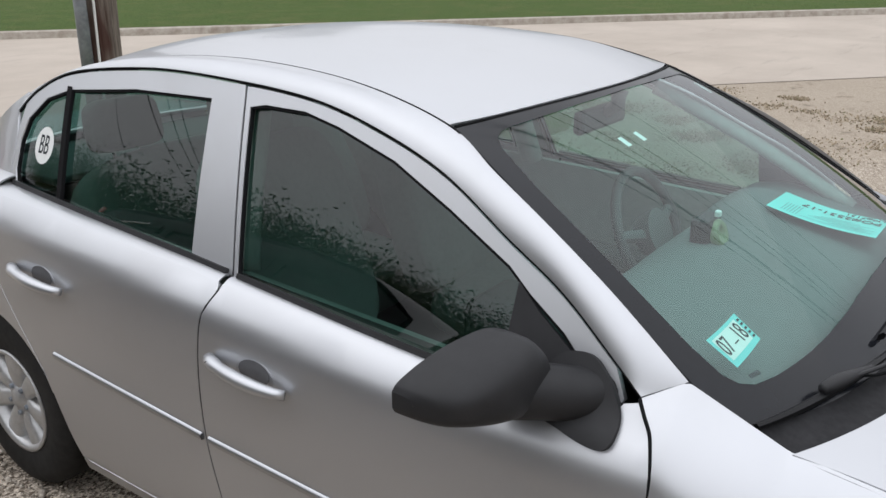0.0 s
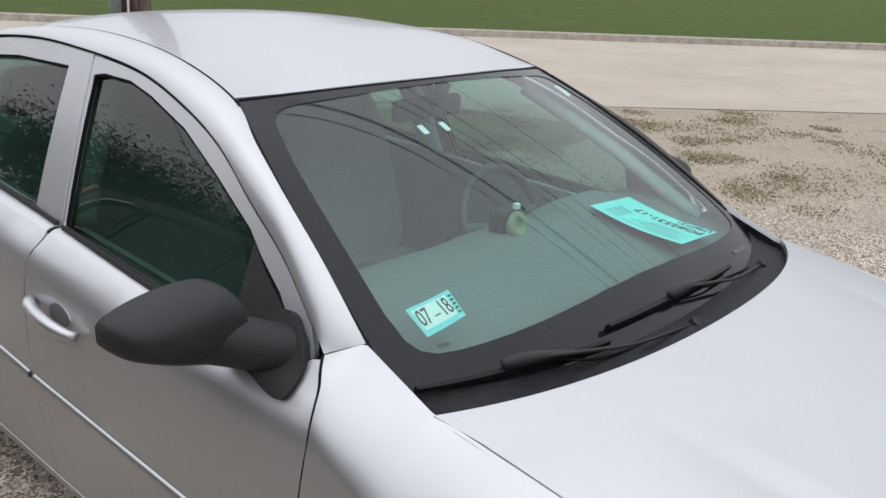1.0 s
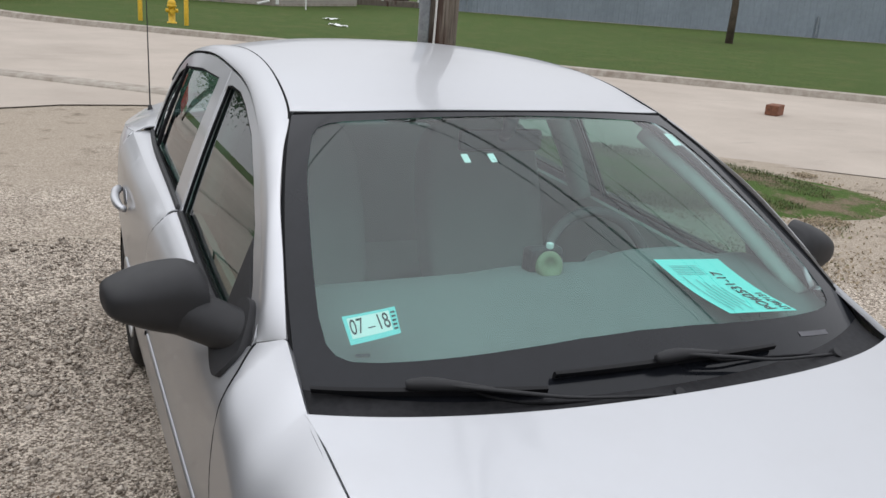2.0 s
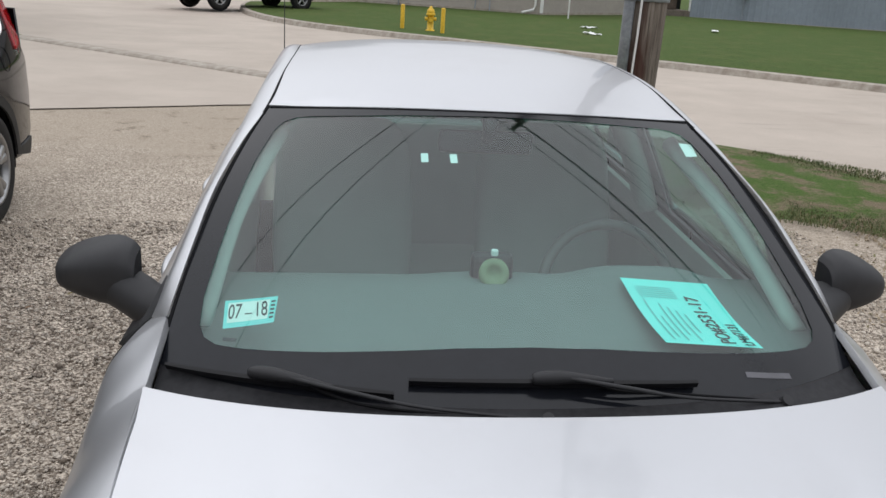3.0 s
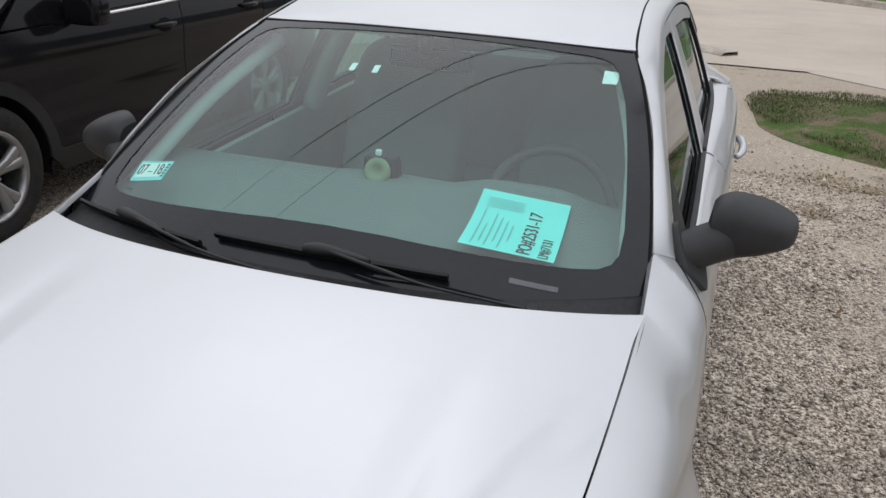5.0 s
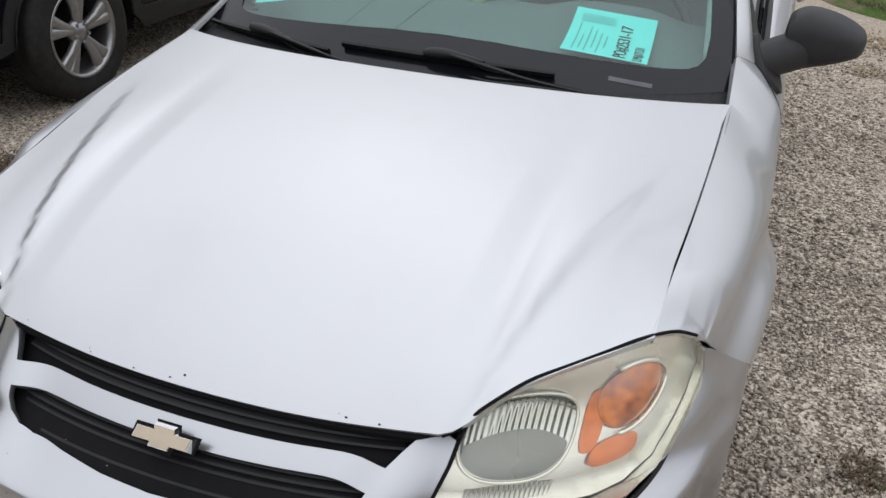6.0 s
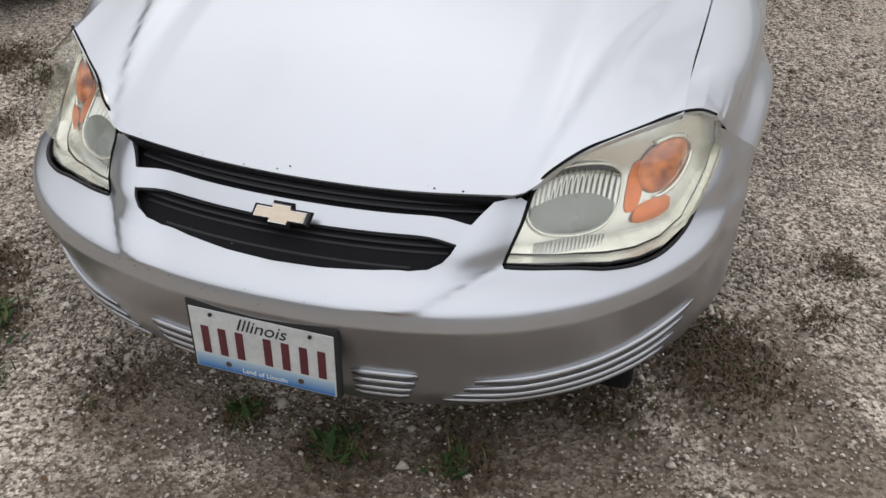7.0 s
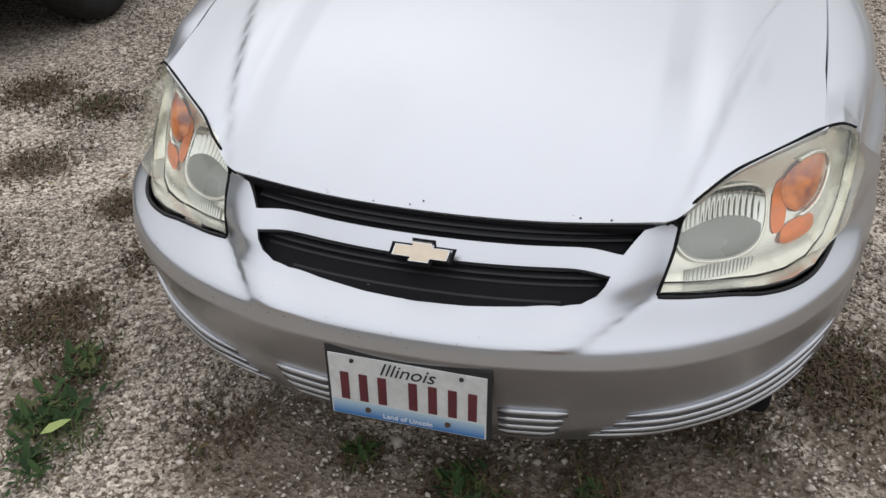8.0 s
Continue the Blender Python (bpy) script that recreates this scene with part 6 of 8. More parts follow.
def make_mirror(side_of, sg):
    m = new("wing_mirror")
    m.parent = BODY
    m["label"] = "matt black plastic wing mirror"

    def rim_y(x):
        return 1.745 + 0.50 * (x - 0.832)

    def section(x, v):
        """Round the housing at x, from the rim's top (v 0) over the front to its foot (1)."""
        zt, zb = spl(SHELL_TOP, x), spl(SHELL_LOW, x)
        front = spl([(0.832, 0.085), (0.87, 0.105), (0.93, 0.124), (0.98, 0.128), (1.01, 0.118), (1.028, 0.090), (1.036, 0.045)], x)
        a = math.pi * (0.5 - v)
        c, s_ = max(math.cos(a), 0.0), math.sin(a)
        z = (zt + zb) / 2 + (zt - zb) / 2 * math.copysign(abs(s_) ** 0.72, s_)
        return Vector((x, rim_y(x) - front * c**0.62, z))

    shell = lambda u, v: section(0.832 + 0.204 * math.sin(math.pi / 2 * u) ** 1.0, v)
    patch("mirror_shell", side_of(shell), 36, 28, BLACK_TRIM, m, "", 0.006, Vector((sg * 0.925, 1.765, 0.985)))
    for x, bulge in ((0.832, Vector((-0.010, 0.008, 0))), (1.036, Vector((0.002, 0, 0)))):
        bm = bmesh.new()
        edge = [section(x, k / 24) for k in range(25)]
        mid = sum(edge, Vector()) / 25 + bulge
        c = bm.verts.new((sg * mid.x, mid.y, mid.z))
        vs = [bm.verts.new((sg * q.x, q.y, q.z)) for q in edge]
        for a, b in zip(vs, vs[1:] + vs[:1]):
            bm.faces.new((a, b, c))
        bmesh.ops.recalc_face_normals(bm, faces=bm.faces)
        part("mirror_cap", bm, BLACK_TRIM, m, "", True)
    glass = [(0.842, 0.912), (0.92, 0.926), (0.975, 0.945), (0.992, 0.968), (0.982, 1.000), (0.945, 1.030), (0.88, 1.046), (0.842, 1.036)]
    panel("mirror_glass", side_of(lambda x, z: (x, rim_y(x) - 0.006, z)), glass, CHROME, m, step=0.04, depth=0.0, label="mirror glass", out_from=Vector((sg * 0.9, 1.0, 0.98)))
    tube(bm := bmesh.new(), path_at([(sg * 0.735, 1.595, 0.930), (sg * 0.785, 1.635, 0.938), (sg * 0.825, 1.672, 0.948), (sg * 0.885, 1.725, 0.962)], 16), [0.048 + 0.004 * i / 15 for i in range(16)], 20)
    part("mirror_arm", bm, BLACK_TRIM, m, "", True)
    foot = [tuple(q[:2]) for q in path_at([(1.541, 0.898, 0), (1.541, 0.925, 0), (1.556, 0.950, 0), (1.582, 0.980, 0), (1.625, 1.008, 0), (1.68, 0.995, 0), (1.705, 0.945, 0), (1.69, 0.905, 0), (1.64, 0.892, 0), (1.59, 0.882, 0), (1.556, 0.882, 0)], 44, True)]
    panel("mirror_foot", side_of(lambda y, z: (spl([(0.855, 0.856), (0.88, 0.848), (0.90, 0.834), (0.93, 0.803), (0.97, 0.778), (1.01, 0.758)], z), y, z)), foot, BLACK_TRIM, m, step=0.015, depth=0.030, edge=0.010)


both(make_mirror)


# round sticker on the passenger's quarter window
def disc_on(f, cy, cz, r, n=28):
    return [(cy + r * math.cos(2 * math.pi * k / n), cz + r * math.sin(2 * math.pi * k / n)) for k in range(n)]


_qf = flip(lambda y, z: (glass_x(y, z) - 0.0145, y, z))
badge = panel("round_sticker", _qf, disc_on(_qf, 3.475, 1.125, 0.052), WHITE, BODY, step=0.02, depth=0.0, edge=0.02, label="round white BB sticker on the quarter window")
_p, _nn = surface_normal(_qf, 3.475, 1.125, MIDDLE)
_ex = Vector((0, -1, 0))
_ex = (_ex - _nn * _ex.dot(_nn)).normalized()
lettering("lettering", "BB", 0.082, INK, badge, Matrix.Translation(_p + _nn * 0.0006) @ Matrix((_ex, _nn.cross(_ex), _nn)).transposed().to_4x4() @ Matrix.Diagonal((0.62, 1, 1, 1)), "dark letters")


# ---- wheels ----
def wheel(name, parent, at, sg, r, width, rim_r, spokes, mat, label, twin=False):
    """A wheel on the side sg, its outer face at at.x."""
    w = new(name)
    w.parent = parent
    w["label"] = label
    hw = width / 2
    bm = bmesh.new()
    prof = [(rim_r - 0.005, -hw + 0.01), (rim_r + 0.01, -hw), (rim_r + (r - rim_r) * 0.6, -hw - 0.006), (r - 0.018, -hw + 0.006), (r - 0.003, -hw + 0.028), (r, -hw * 0.5), (r - 0.006, -hw * 0.28), (r, -hw * 0.2), (r, hw * 0.2), (r - 0.006, hw * 0.28), (r, hw * 0.5), (r - 0.003, hw - 0.028), (r - 0.018, hw - 0.006), (rim_r + (r - rim_r) * 0.6, hw + 0.006), (rim_r + 0.01, hw), (rim_r - 0.005, hw - 0.01)]
    lathe(bm, prof, 72)
    bmesh.ops.recalc_face_normals(bm, faces=bm.faces)
    tyre = part("tyre", bm, RUBBER, w, "dusty black tyre", True)
    bm = bmesh.new()
    lathe(bm, [(rim_r, hw - 0.008), (rim_r + 0.006, hw + 0.002), (rim_r - 0.004, hw + 0.004), (rim_r - 0.016, hw - 0.006), (rim_r - 0.024, hw - 0.05), (rim_r - 0.03, -hw + 0.02)], 64)
    bmesh.ops.recalc_face_normals(bm, faces=bm.faces)
    rim = part("rim", bm, mat, w, "", True)
    bm = bmesh.new()
    lathe(bm, [(0.001, -hw * 0.2), (rim_r - 0.02, -hw * 0.2)], 32)
    back_disc = part("brake_disc", bm, GAP, w, "dark brake behind the spokes")
    bm = bmesh.new()
    lathe(bm, [(0.0005, hw - 0.004), (0.028, hw - 0.006), (0.034, hw - 0.012), (0.060, hw - 0.020), (0.068, hw - 0.05)], 32)
    bmesh.ops.recalc_face_normals(bm, faces=bm.faces)
    hub = part("hub", bm, mat, w, "", True)
    pieces = [tyre, rim, back_disc, hub]
    for k in range(spokes):
        for sub in ((-0.16, 0.16) if twin else (0.0,)):
            bm = bmesh.new()
            a = 2 * math.pi * k / spokes + math.pi / 2 + sub
            root = 2 * math.pi * k / spokes + math.pi / 2 + sub * 0.45
            d0, d1 = Vector((0, math.cos(root), math.sin(root))), Vector((0, math.cos(a), math.sin(a)))
            t0, t1 = Vector((0, -d0.z, d0.y)), Vector((0, -d1.z, d1.y))
            w0, w1 = (0.020, 0.034) if twin else (0.030, 0.046)
            rings = []
            for q, dd, tt, ww, h in ((0.045, d0, t0, w0, hw - 0.018), (rim_r * 0.55, d0.lerp(d1, 0.55).normalized(), t0.lerp(t1, 0.55).normalized(), (w0 + w1) / 2 * 0.85, hw - 0.008), (rim_r - 0.012, d1, t1, w1, hw - 0.010)):
                c = dd * q
                rings.append([bm.verts.new(c + tt * x + Vector((h + y, 0, 0))) for x, y in ((-ww, -0.028), (-ww * 0.9, -0.004), (-ww * 0.5, 0.003), (ww * 0.5, 0.003), (ww * 0.9, -0.004), (ww, -0.028))])
            for p, q2 in zip(rings, rings[1:]):
                for i in range(5):
                    bm.faces.new((p[i], p[i + 1], q2[i + 1], q2[i]))
            bmesh.ops.recalc_face_normals(bm, faces=bm.faces)
            pieces.append(part("spoke", bm, mat, w, "", True))
    for k in range(5):
        a = 2 * math.pi * (k + 0.5) / 5 + 0.3
        rod(bm := bmesh.new(), (hw - 0.026, 0.048 * math.cos(a), 0.048 * math.sin(a)), (hw - 0.006, 0.048 * math.cos(a), 0.048 * math.sin(a)), 0.009, 0.008, 6)
        pieces.append(part("wheel_nut", bm, STEEL, w))
    w.location = at
    if sg < 0:
        w.rotation_euler = (0, 0, math.pi)
    return w


for sg in (1, -1):
    for y in (AXLE_F, AXLE_R):
        wheel("wheel", BODY, (sg * 0.738, y, HUB), sg, HUB, 0.195, 0.172, 7, HUBCAP, "black tyre on a silver seven-spoke wheel cover")
        bm = bmesh.new()
        for i in range(25):
            a = -0.15 + (math.pi + 0.3) * i / 24
            for x in (0.56, 0.838):
                bm.verts.new((sg * x, y + (ARCH + 0.012) * math.cos(a), HUB + (ARCH + 0.012) * math.sin(a)))
        bm.verts.ensure_lookup_table()
        for i in range(24):
            bm.faces.new([bm.verts[k] for k in (2 * i, 2 * i + 1, 2 * i + 3, 2 * i + 2)])
        part("wheel_liner", bm, GAP, BODY, "dark wheel arch liner", True)

# ---- rear end ----
def back_glass(u, v):
    x = (2 * u - 1)
    top = roof_skin(x, 1.0)
    low = Vector((x * 0.60, 4.06 - 0.10 * x * x, 1.035))
    return top.lerp(low, v) + Vector((0, 0.0, 0.03)) * (4 * v * (1 - v))


patch("rear_window", back_glass, 24, 10, SIDE_GLASS, BODY, "sloping rear window", 0.0, BELOW)
patch("boot_lid", lambda u, v: (((2 * u - 1) * (0.62 + 0.06 * v)), 4.06 - 0.10 * (2 * u - 1) ** 2 + 0.40 * v, 1.030 - 0.012 * v - (0.030 + 0.035 * v) * (2 * u - 1) ** 4), 20, 8, SILVER, BODY, "silver boot lid", 0.012)
patch("rear_deck", lambda u, v: (((2 * u - 1) * (0.62 + 0.04 * v)), 3.60 + 0.85 * v, 0.955 - 0.03 * v), 6, 6, SILVER, BODY, "", 0.0)
def rear_shoulder(u, v):
    y = 3.585 + 0.865 * u
    z = spl([(3.58, 0.998), (3.62, 1.000), (3.80, 0.985), (4.00, 0.966), (4.10, 0.955), (4.45, 0.928)], y)
    a = Vector((side_x(y, z) - 0.002, y, z))
    b = Vector((glass_x(min(y, 4.02), 1.03) - 0.03, y, 1.022 - 0.05 * max(0.0, y - 4.0)))
    return a.lerp(b, v) + Vector((0, 0, 0.016)) * (4 * v * (1 - v))


for sg in (1, -1):
    patch("rear_shoulder", (lambda u, v: rear_shoulder(u, v)) if sg > 0 else flip(rear_shoulder), 24, 8, SILVER, BODY, "", 0.006)
patch("rear_bumper", lambda u, v: ((2 * u - 1) * 0.67, 4.515 - 0.07 * (2 * u - 1) ** 4 - 0.05 * abs(2 * v - 1.1) ** 2, 0.28 + 0.735 * v - 0.075 * v * (2 * u - 1) ** 4), 24, 12, SILVER, BODY, "silver rear end", 0.012)
tube(bm := bmesh.new(), [(-0.655, 4.27, 0.955), (-0.655, 4.275, 1.005)], [0.018, 0.008], 10)
aerial = part("aerial_base", bm, BLACK_TRIM, BODY, "black aerial foot", True)
part("aerial_mast", rod(bmesh.new(), (-0.655, 4.275, 0.985), (-0.655, 4.31, 1.585), 0.0035, 0.0018, 8), BLACK_TRIM, aerial, "thin black aerial")

# ---- cabin ----
cabin_floor = part("cabin_floor", boxed(-0.70, 0.70, 1.15, 4.0, 0.236, 0.30, 0.01), CLOTH_DARK, BODY, "dark carpeted floor")
patch("headliner", lambda u, v: roof_skin((2 * u - 1) * 0.97, 0.03 + 0.94 * v) + Vector((0, 0, -0.035)), 20, 16, LINER, BODY, "pale grey headlining", 0.0, Vector((0, 2.5, 3)))


def make_trim(side_of, sg):
    card = [(1.50, 0.25), (3.45, 0.25), (3.58, 0.98), (2.54, 0.935), (1.55, 0.885)]
    panel("door_card", side_of(lambda y, z: (0.715 - 0.10 * max(0, z - 0.8), y, z)), card, LINER, BODY, step=0.08, depth=0.02, label="pale grey inner door trim", out_from=Vector((sg * 3, 2.4, 0.6)))
    part("arm_rest", boxed(*sorted((sg * 0.60, sg * 0.71)), 1.95, 2.45, 0.60, 0.67, 0.02), DASH, BODY, "grey door armrest")
    post = path_at([(sg * 0.69, 2.60, 0.93), (sg * 0.635, 2.63, 1.10), (sg * 0.535, 2.68, 1.32)], 10)
    part("pillar_trim", tube(bmesh.new(), post, 0.040, 10), LINER, BODY, "pale pillar trim", True)
    post = path_at([(sg * 0.665, 1.50, 0.945), (sg * 0.62, 1.80, 1.115), (sg * 0.53, 2.08, 1.265)], 10)
    part("pillar_trim", tube(bmesh.new(), post, 0.022, 10), LINER, BODY, "pale pillar trim", True)


both(make_trim)

DASH_LINE = [(1.31, 0.890), (1.37, 0.930), (1.50, 0.965), (1.64, 0.990), (1.74, 0.985), (1.80, 0.955), (1.83, 0.88), (1.80, 0.76), (1.72, 0.55)]


def dash_at(x, k):
    y, z = path_at([(a, b, 0) for a, b in DASH_LINE], 33)[k][:2]
    hump = 0.035 * math.exp(-(((x - 0.36) / 0.17) ** 4)) * math.exp(-(((y - 1.72) / 0.10) ** 2))
    mid = 0.012 * math.exp(-((x / 0.15) ** 4)) * math.exp(-(((y - 1.70) / 0.12) ** 2))
    return Vector((x, y + 0.05 * x * x, z + hump + mid - 0.02 * x * x))


bm = bmesh.new()
rows = [[bm.verts.new(dash_at(-0.70 + 1.40 * i / 40, k)) for k in range(33)] for i in range(41)]
for a, b in zip(rows, rows[1:]):
    for k in range(32):
        bm.faces.new((a[k], b[k], b[k + 1], a[k + 1]))
bmesh.ops.recalc_face_normals(bm, faces=bm.faces)
dashboard = part("dashboard", bm, DASH, BODY, "dull grey plastic dashboard", True)
part("centre_console", boxed(-0.13, 0.13, 1.70, 2.35, 0.30, 0.72, 0.04), DASH, BODY, "grey centre console")
ring = [(0.375 + 0.185 * math.cos(a), 2.00 + 0.185 * math.sin(a) * 0.42, 0.860 + 0.185 * math.sin(a) * 0.90) for a in np.linspace(0, 2 * math.pi, 40, endpoint=False)]
steering = part("steering_wheel", tube(bmesh.new(), ring, 0.016, 10, True), plain("steering_vinyl", (0.10, 0.10, 0.10), 0.6), BODY, "dark grey steering wheel", True)
for a in (0.15, math.pi - 0.15, -math.pi / 2):
    part("wheel_spoke", rod(bmesh.new(), (0.36, 1.98, 0.85), (0.36 + 0.18 * math.cos(a), 2.00 + 0.18 * math.sin(a) * 0.42, 0.860 + 0.18 * math.sin(a) * 0.9), 0.024, 0.016, 8), DASH, steering)
part("airbag_cover", rod(bmesh.new(), (0.36, 1.955, 0.865), (0.36, 2.01, 0.84), 0.075, 0.06, 20), DASH, steering)


def cushion(name, centre, size, lean, mat, parent, label):
    sx, sy, sz = size
    verts, faces = [], []
    nu, nv = 28, 14
    for i in range(nu):
        for j in range(nv + 1):
            th, ph = 2 * math.pi * i / nu, math.pi * (j / nv - 0.5)
            e = 0.38
            c = lambda t, p: math.copysign(abs(t) ** p, t)
            v = Vector((sx * c(math.cos(ph), e) * c(math.cos(th), e), sy * c(math.cos(ph), e) * c(math.sin(th), e), sz * c(math.sin(ph), e)))
            v.x *= 1 - 0.12 * max(0, v.z / sz) ** 2
            verts.append(Euler((radians(-lean), 0, 0)).to_matrix() @ v + Vector(centre))
    for i in range(nu):
        for j in range(nv):
            a, b = i * (nv + 1) + j, ((i + 1) % nu) * (nv + 1) + j
            faces.append([a, b, b + 1, a + 1])
    return as_mesh(name, verts, faces, mat, parent, label)


for x in (-0.36, 0.36):
    seat = new("front_seat")
    seat.parent = BODY
    seat["label"] = "grey cloth front seat"
    cushion("seat_cushion", (x, 2.42, 0.50), (0.25, 0.27, 0.085), -6, CLOTH, seat, "")
    cushion("backrest", (x, 2.78, 0.86), (0.245, 0.085, 0.33), 18, CLOTH, seat, "")
    cushion("headrest", (x, 2.91, 1.235), (0.125, 0.05, 0.085), 12, CLOTH, seat, "")
    for d in (-0.05, 0.05):
        part("headrest_post", rod(bmesh.new(), (x + d, 2.87, 1.10), (x + d, 2.90, 1.20), 0.006, None, 8), CHROME, seat)
bench = new("rear_bench")
bench.parent = BODY
bench["label"] = "grey cloth rear bench"
cushion("seat_cushion", (0, 3.22, 0.48), (0.62, 0.26, 0.10), -6, CLOTH, bench, "")
cushion("backrest", (0, 3.43, 0.78), (0.62, 0.09, 0.28), 22, CLOTH, bench, "")
for x in (-0.36, 0.36):
    cushion("headrest", (x, 3.53, 1.135), (0.13, 0.045, 0.085), 10, CLOTH_DARK, bench, "")
    for d in (-0.05, 0.05):
        part("headrest_post", rod(bmesh.new(), (x + d, 3.52, 1.00), (x + d, 3.53, 1.08), 0.006, None, 8), CHROME, bench)
part("parcel_shelf", boxed(-0.60, 0.60, 3.58, 4.06, 0.965, 0.99, 0.008), DASH, BODY, "grey parcel shelf")
tube(bm := bmesh.new(), [(0, 1.95, 1.335), (0, 1.955, 1.30), (0, 1.985, 1.275)], [0.022, 0.018, 0.014], 10)
stalk = part("mirror_stalk", bm, BLACK_TRIM, BODY, "black mirror stalk", True)
part("rear_view_mirror", boxed(-0.125, 0.125, 1.985, 2.015, 1.235, 1.295, 0.012), BLACK_TRIM, stalk, "black rear-view mirror")
for sg in (-1, 1):
    part("sun_visor", boxed(*sorted((sg * 0.12, sg * 0.50)), 2.12, 2.29, 1.300, 1.316, 0.006), LINER, BODY, "pale folded sun visor")

# things lying on the dashboard
charm = thing("dash_ornament", "round yellow-green ornament on a dark base on the dashboard", "ornament", at=(-0.018, 1.66, 0.985))
part("ornament_base", boxed(-0.05, 0.05, 0.01, 0.06, 0.0, 0.075, 0.015), BLACK_TRIM, charm, "dark base")
bm = bmesh.new()
lathe(bm, [(0.001, 0.0), (0.014, 0.0), (0.016, 0.006), (0.030, 0.010), (0.036, 0.004), (0.034, -0.012)], 28, "z")
bmesh.ops.recalc_face_normals(bm, faces=bm.faces)
bm.transform(Matrix.Translation((0, 0.0, 0.035)) @ Euler((radians(70), 0, 0)).to_matrix().to_4x4())
part("ornament_ring", bm, ORNAMENT, charm, "yellow-green ring", True)
part("ornament_top", boxed(-0.008, 0.008, 0.0, 0.015, 0.076, 0.092, 0.004), WHITE, charm, "small pale top")


def sheet_at(a, b):
    """The paper: a across, b from its back edge towards the glass."""
    x = 0.281 + 0.2205 * a + 0.020 * b
    y = 1.640 + 0.008 * a - 0.272 * b
    z = 1.022 - 0.016 * a - 0.045 * b - 0.010 * math.sin(math.pi * b)
    return Vector((x, y, z))


paper = thing("paper_sheet", "cyan printed sheet of paper lying on the dashboard", "paper")
pm = patch("sheet", lambda u, v: sheet_at(u, v), 10, 14, PAPER, paper, "", 0.0008, Vector((0.3, 1.5, 0)))


def paper_matrix(a, b, turn_by):
    o = sheet_at(a, b)
    ex = (sheet_at(a + 0.02, b) - o).normalized()
    ey = (sheet_at(a, b - 0.02) - o).normalized()
    ez = ex.cross(ey).normalized()
    return Matrix.Translation(o + ez * 0.002) @ Matrix((ex, ez.cross(ex), ez)).transposed().to_4x4() @ Euler((0, 0, radians(turn_by))).to_matrix().to_4x4()


def paper_text(text, size, a0, b0, narrow, label):
    """Letters running up the sheet, each point laid on its curve."""
    ob = lettering("lettering", text, size, INK, paper, Matrix.Diagonal((narrow, 1, 1, 1)), label)
    for vert in ob.data.vertices:
        along, up, off = vert.co
        o = sheet_at(a0 - up / 0.2205, b0 - along / 0.272)
        vert.co = o + Vector((0, 0, 0.0022 + off))
    return ob


paper_text("PO#2531-17", 0.046, 0.68, 0.60, 0.84, "dark order number")
paper_text("LM#7131", 0.034, 0.885, 0.80, 0.78, "dark reference number")
for k, (a, b0, b1) in enumerate(((0.12, 0.30, 0.95), (0.19, 0.55, 0.9), (0.26, 0.35, 0.95), (0.33, 0.40, 0.85), (0.40, 0.45, 0.95), (0.47, 0.5, 0.8))):
    n = 6
    bm = bmesh.new()
    vs = [[bm.verts.new(sheet_at(a + d, b0 + (b1 - b0) * i / n) + Vector((0, 0, 0.0016))) for d in (-0.008, 0.008)] for i in range(n + 1)]
    for p, q in zip(vs, vs[1:]):
        bm.faces.new((p[0], p[1], q[1], q[0]))
    part("print_bar", bm, FAINT_INK, paper, "faint line of small print")
for k in range(6):
    b = 0.12 + 0.028 * k
    bm = bmesh.new()
    vs = [[bm.verts.new(sheet_at(0.10 + 0.42 * i / 6, b + d) + Vector((0, 0, 0.0016))) for d in (-0.004, 0.004)] for i in range(7)]
    for p, q in zip(vs, vs[1:]):
        bm.faces.new((p[0], p[1], q[1], q[0]))
    part("print_bar", bm, FAINT_INK, paper, "faint line of small print")

# ---- the black estate car beside it ----
suv = thing("black_suv", "black five-door SUV parked parallel on the gravel", "car")
SX, SY, SLEN = -3.40, 1.84, 4.52   # middle, nose and length
SF, SR, SHUB = 2.753, 5.371, 0.352


def suv_half(y, z):
    """Half the width at a height along the body."""
    t = (y - SY) / SLEN
    ends = 1 - 0.16 * max(0, 0.16 - t) / 0.16 * 0.9 - 0.10 * max(0, (t - 0.86) / 0.14) ** 1.6
    prof = spl([(0.20, 0.86), (0.32, 0.895), (0.55, 0.905), (0.80, 0.910), (0.93, 0.905), (1.02, 0.885), (1.12, 0.855), (1.35, 0.775), (1.55, 0.69), (1.66, 0.60)], z)
    dent = -0.012 * math.exp(-(((z - 0.66 - 0.05 * (y - 3)) / 0.10) ** 2)) * (1 if SF < y < SR else 0.3)
    return (prof + dent) * ends


def suv_side(y, z):
    return (SX + suv_half(y, z), y, z)


def suv_flip(f):
    def g(a, b):
        p = f(a, b)
        return (2 * SX - p[0], p[1], p[2])
    return g


def suv_roofline(y):
    return spl([(1.86, 0.78), (2.0, 0.95), (2.5, 1.04), (2.95, 1.10), (3.35, 1.36), (3.75, 1.56), (4.3, 1.64), (5.2, 1.62), (5.9, 1.54), (6.15, 1.36), (6.30, 1.0), (6.36, 0.7)], y)


def arch_pts(yc, r, a0, a1, n=20):
    return [(yc + r * math.cos(a), SHUB + r * math.sin(a)) for a in np.linspace(a0, a1, n)]


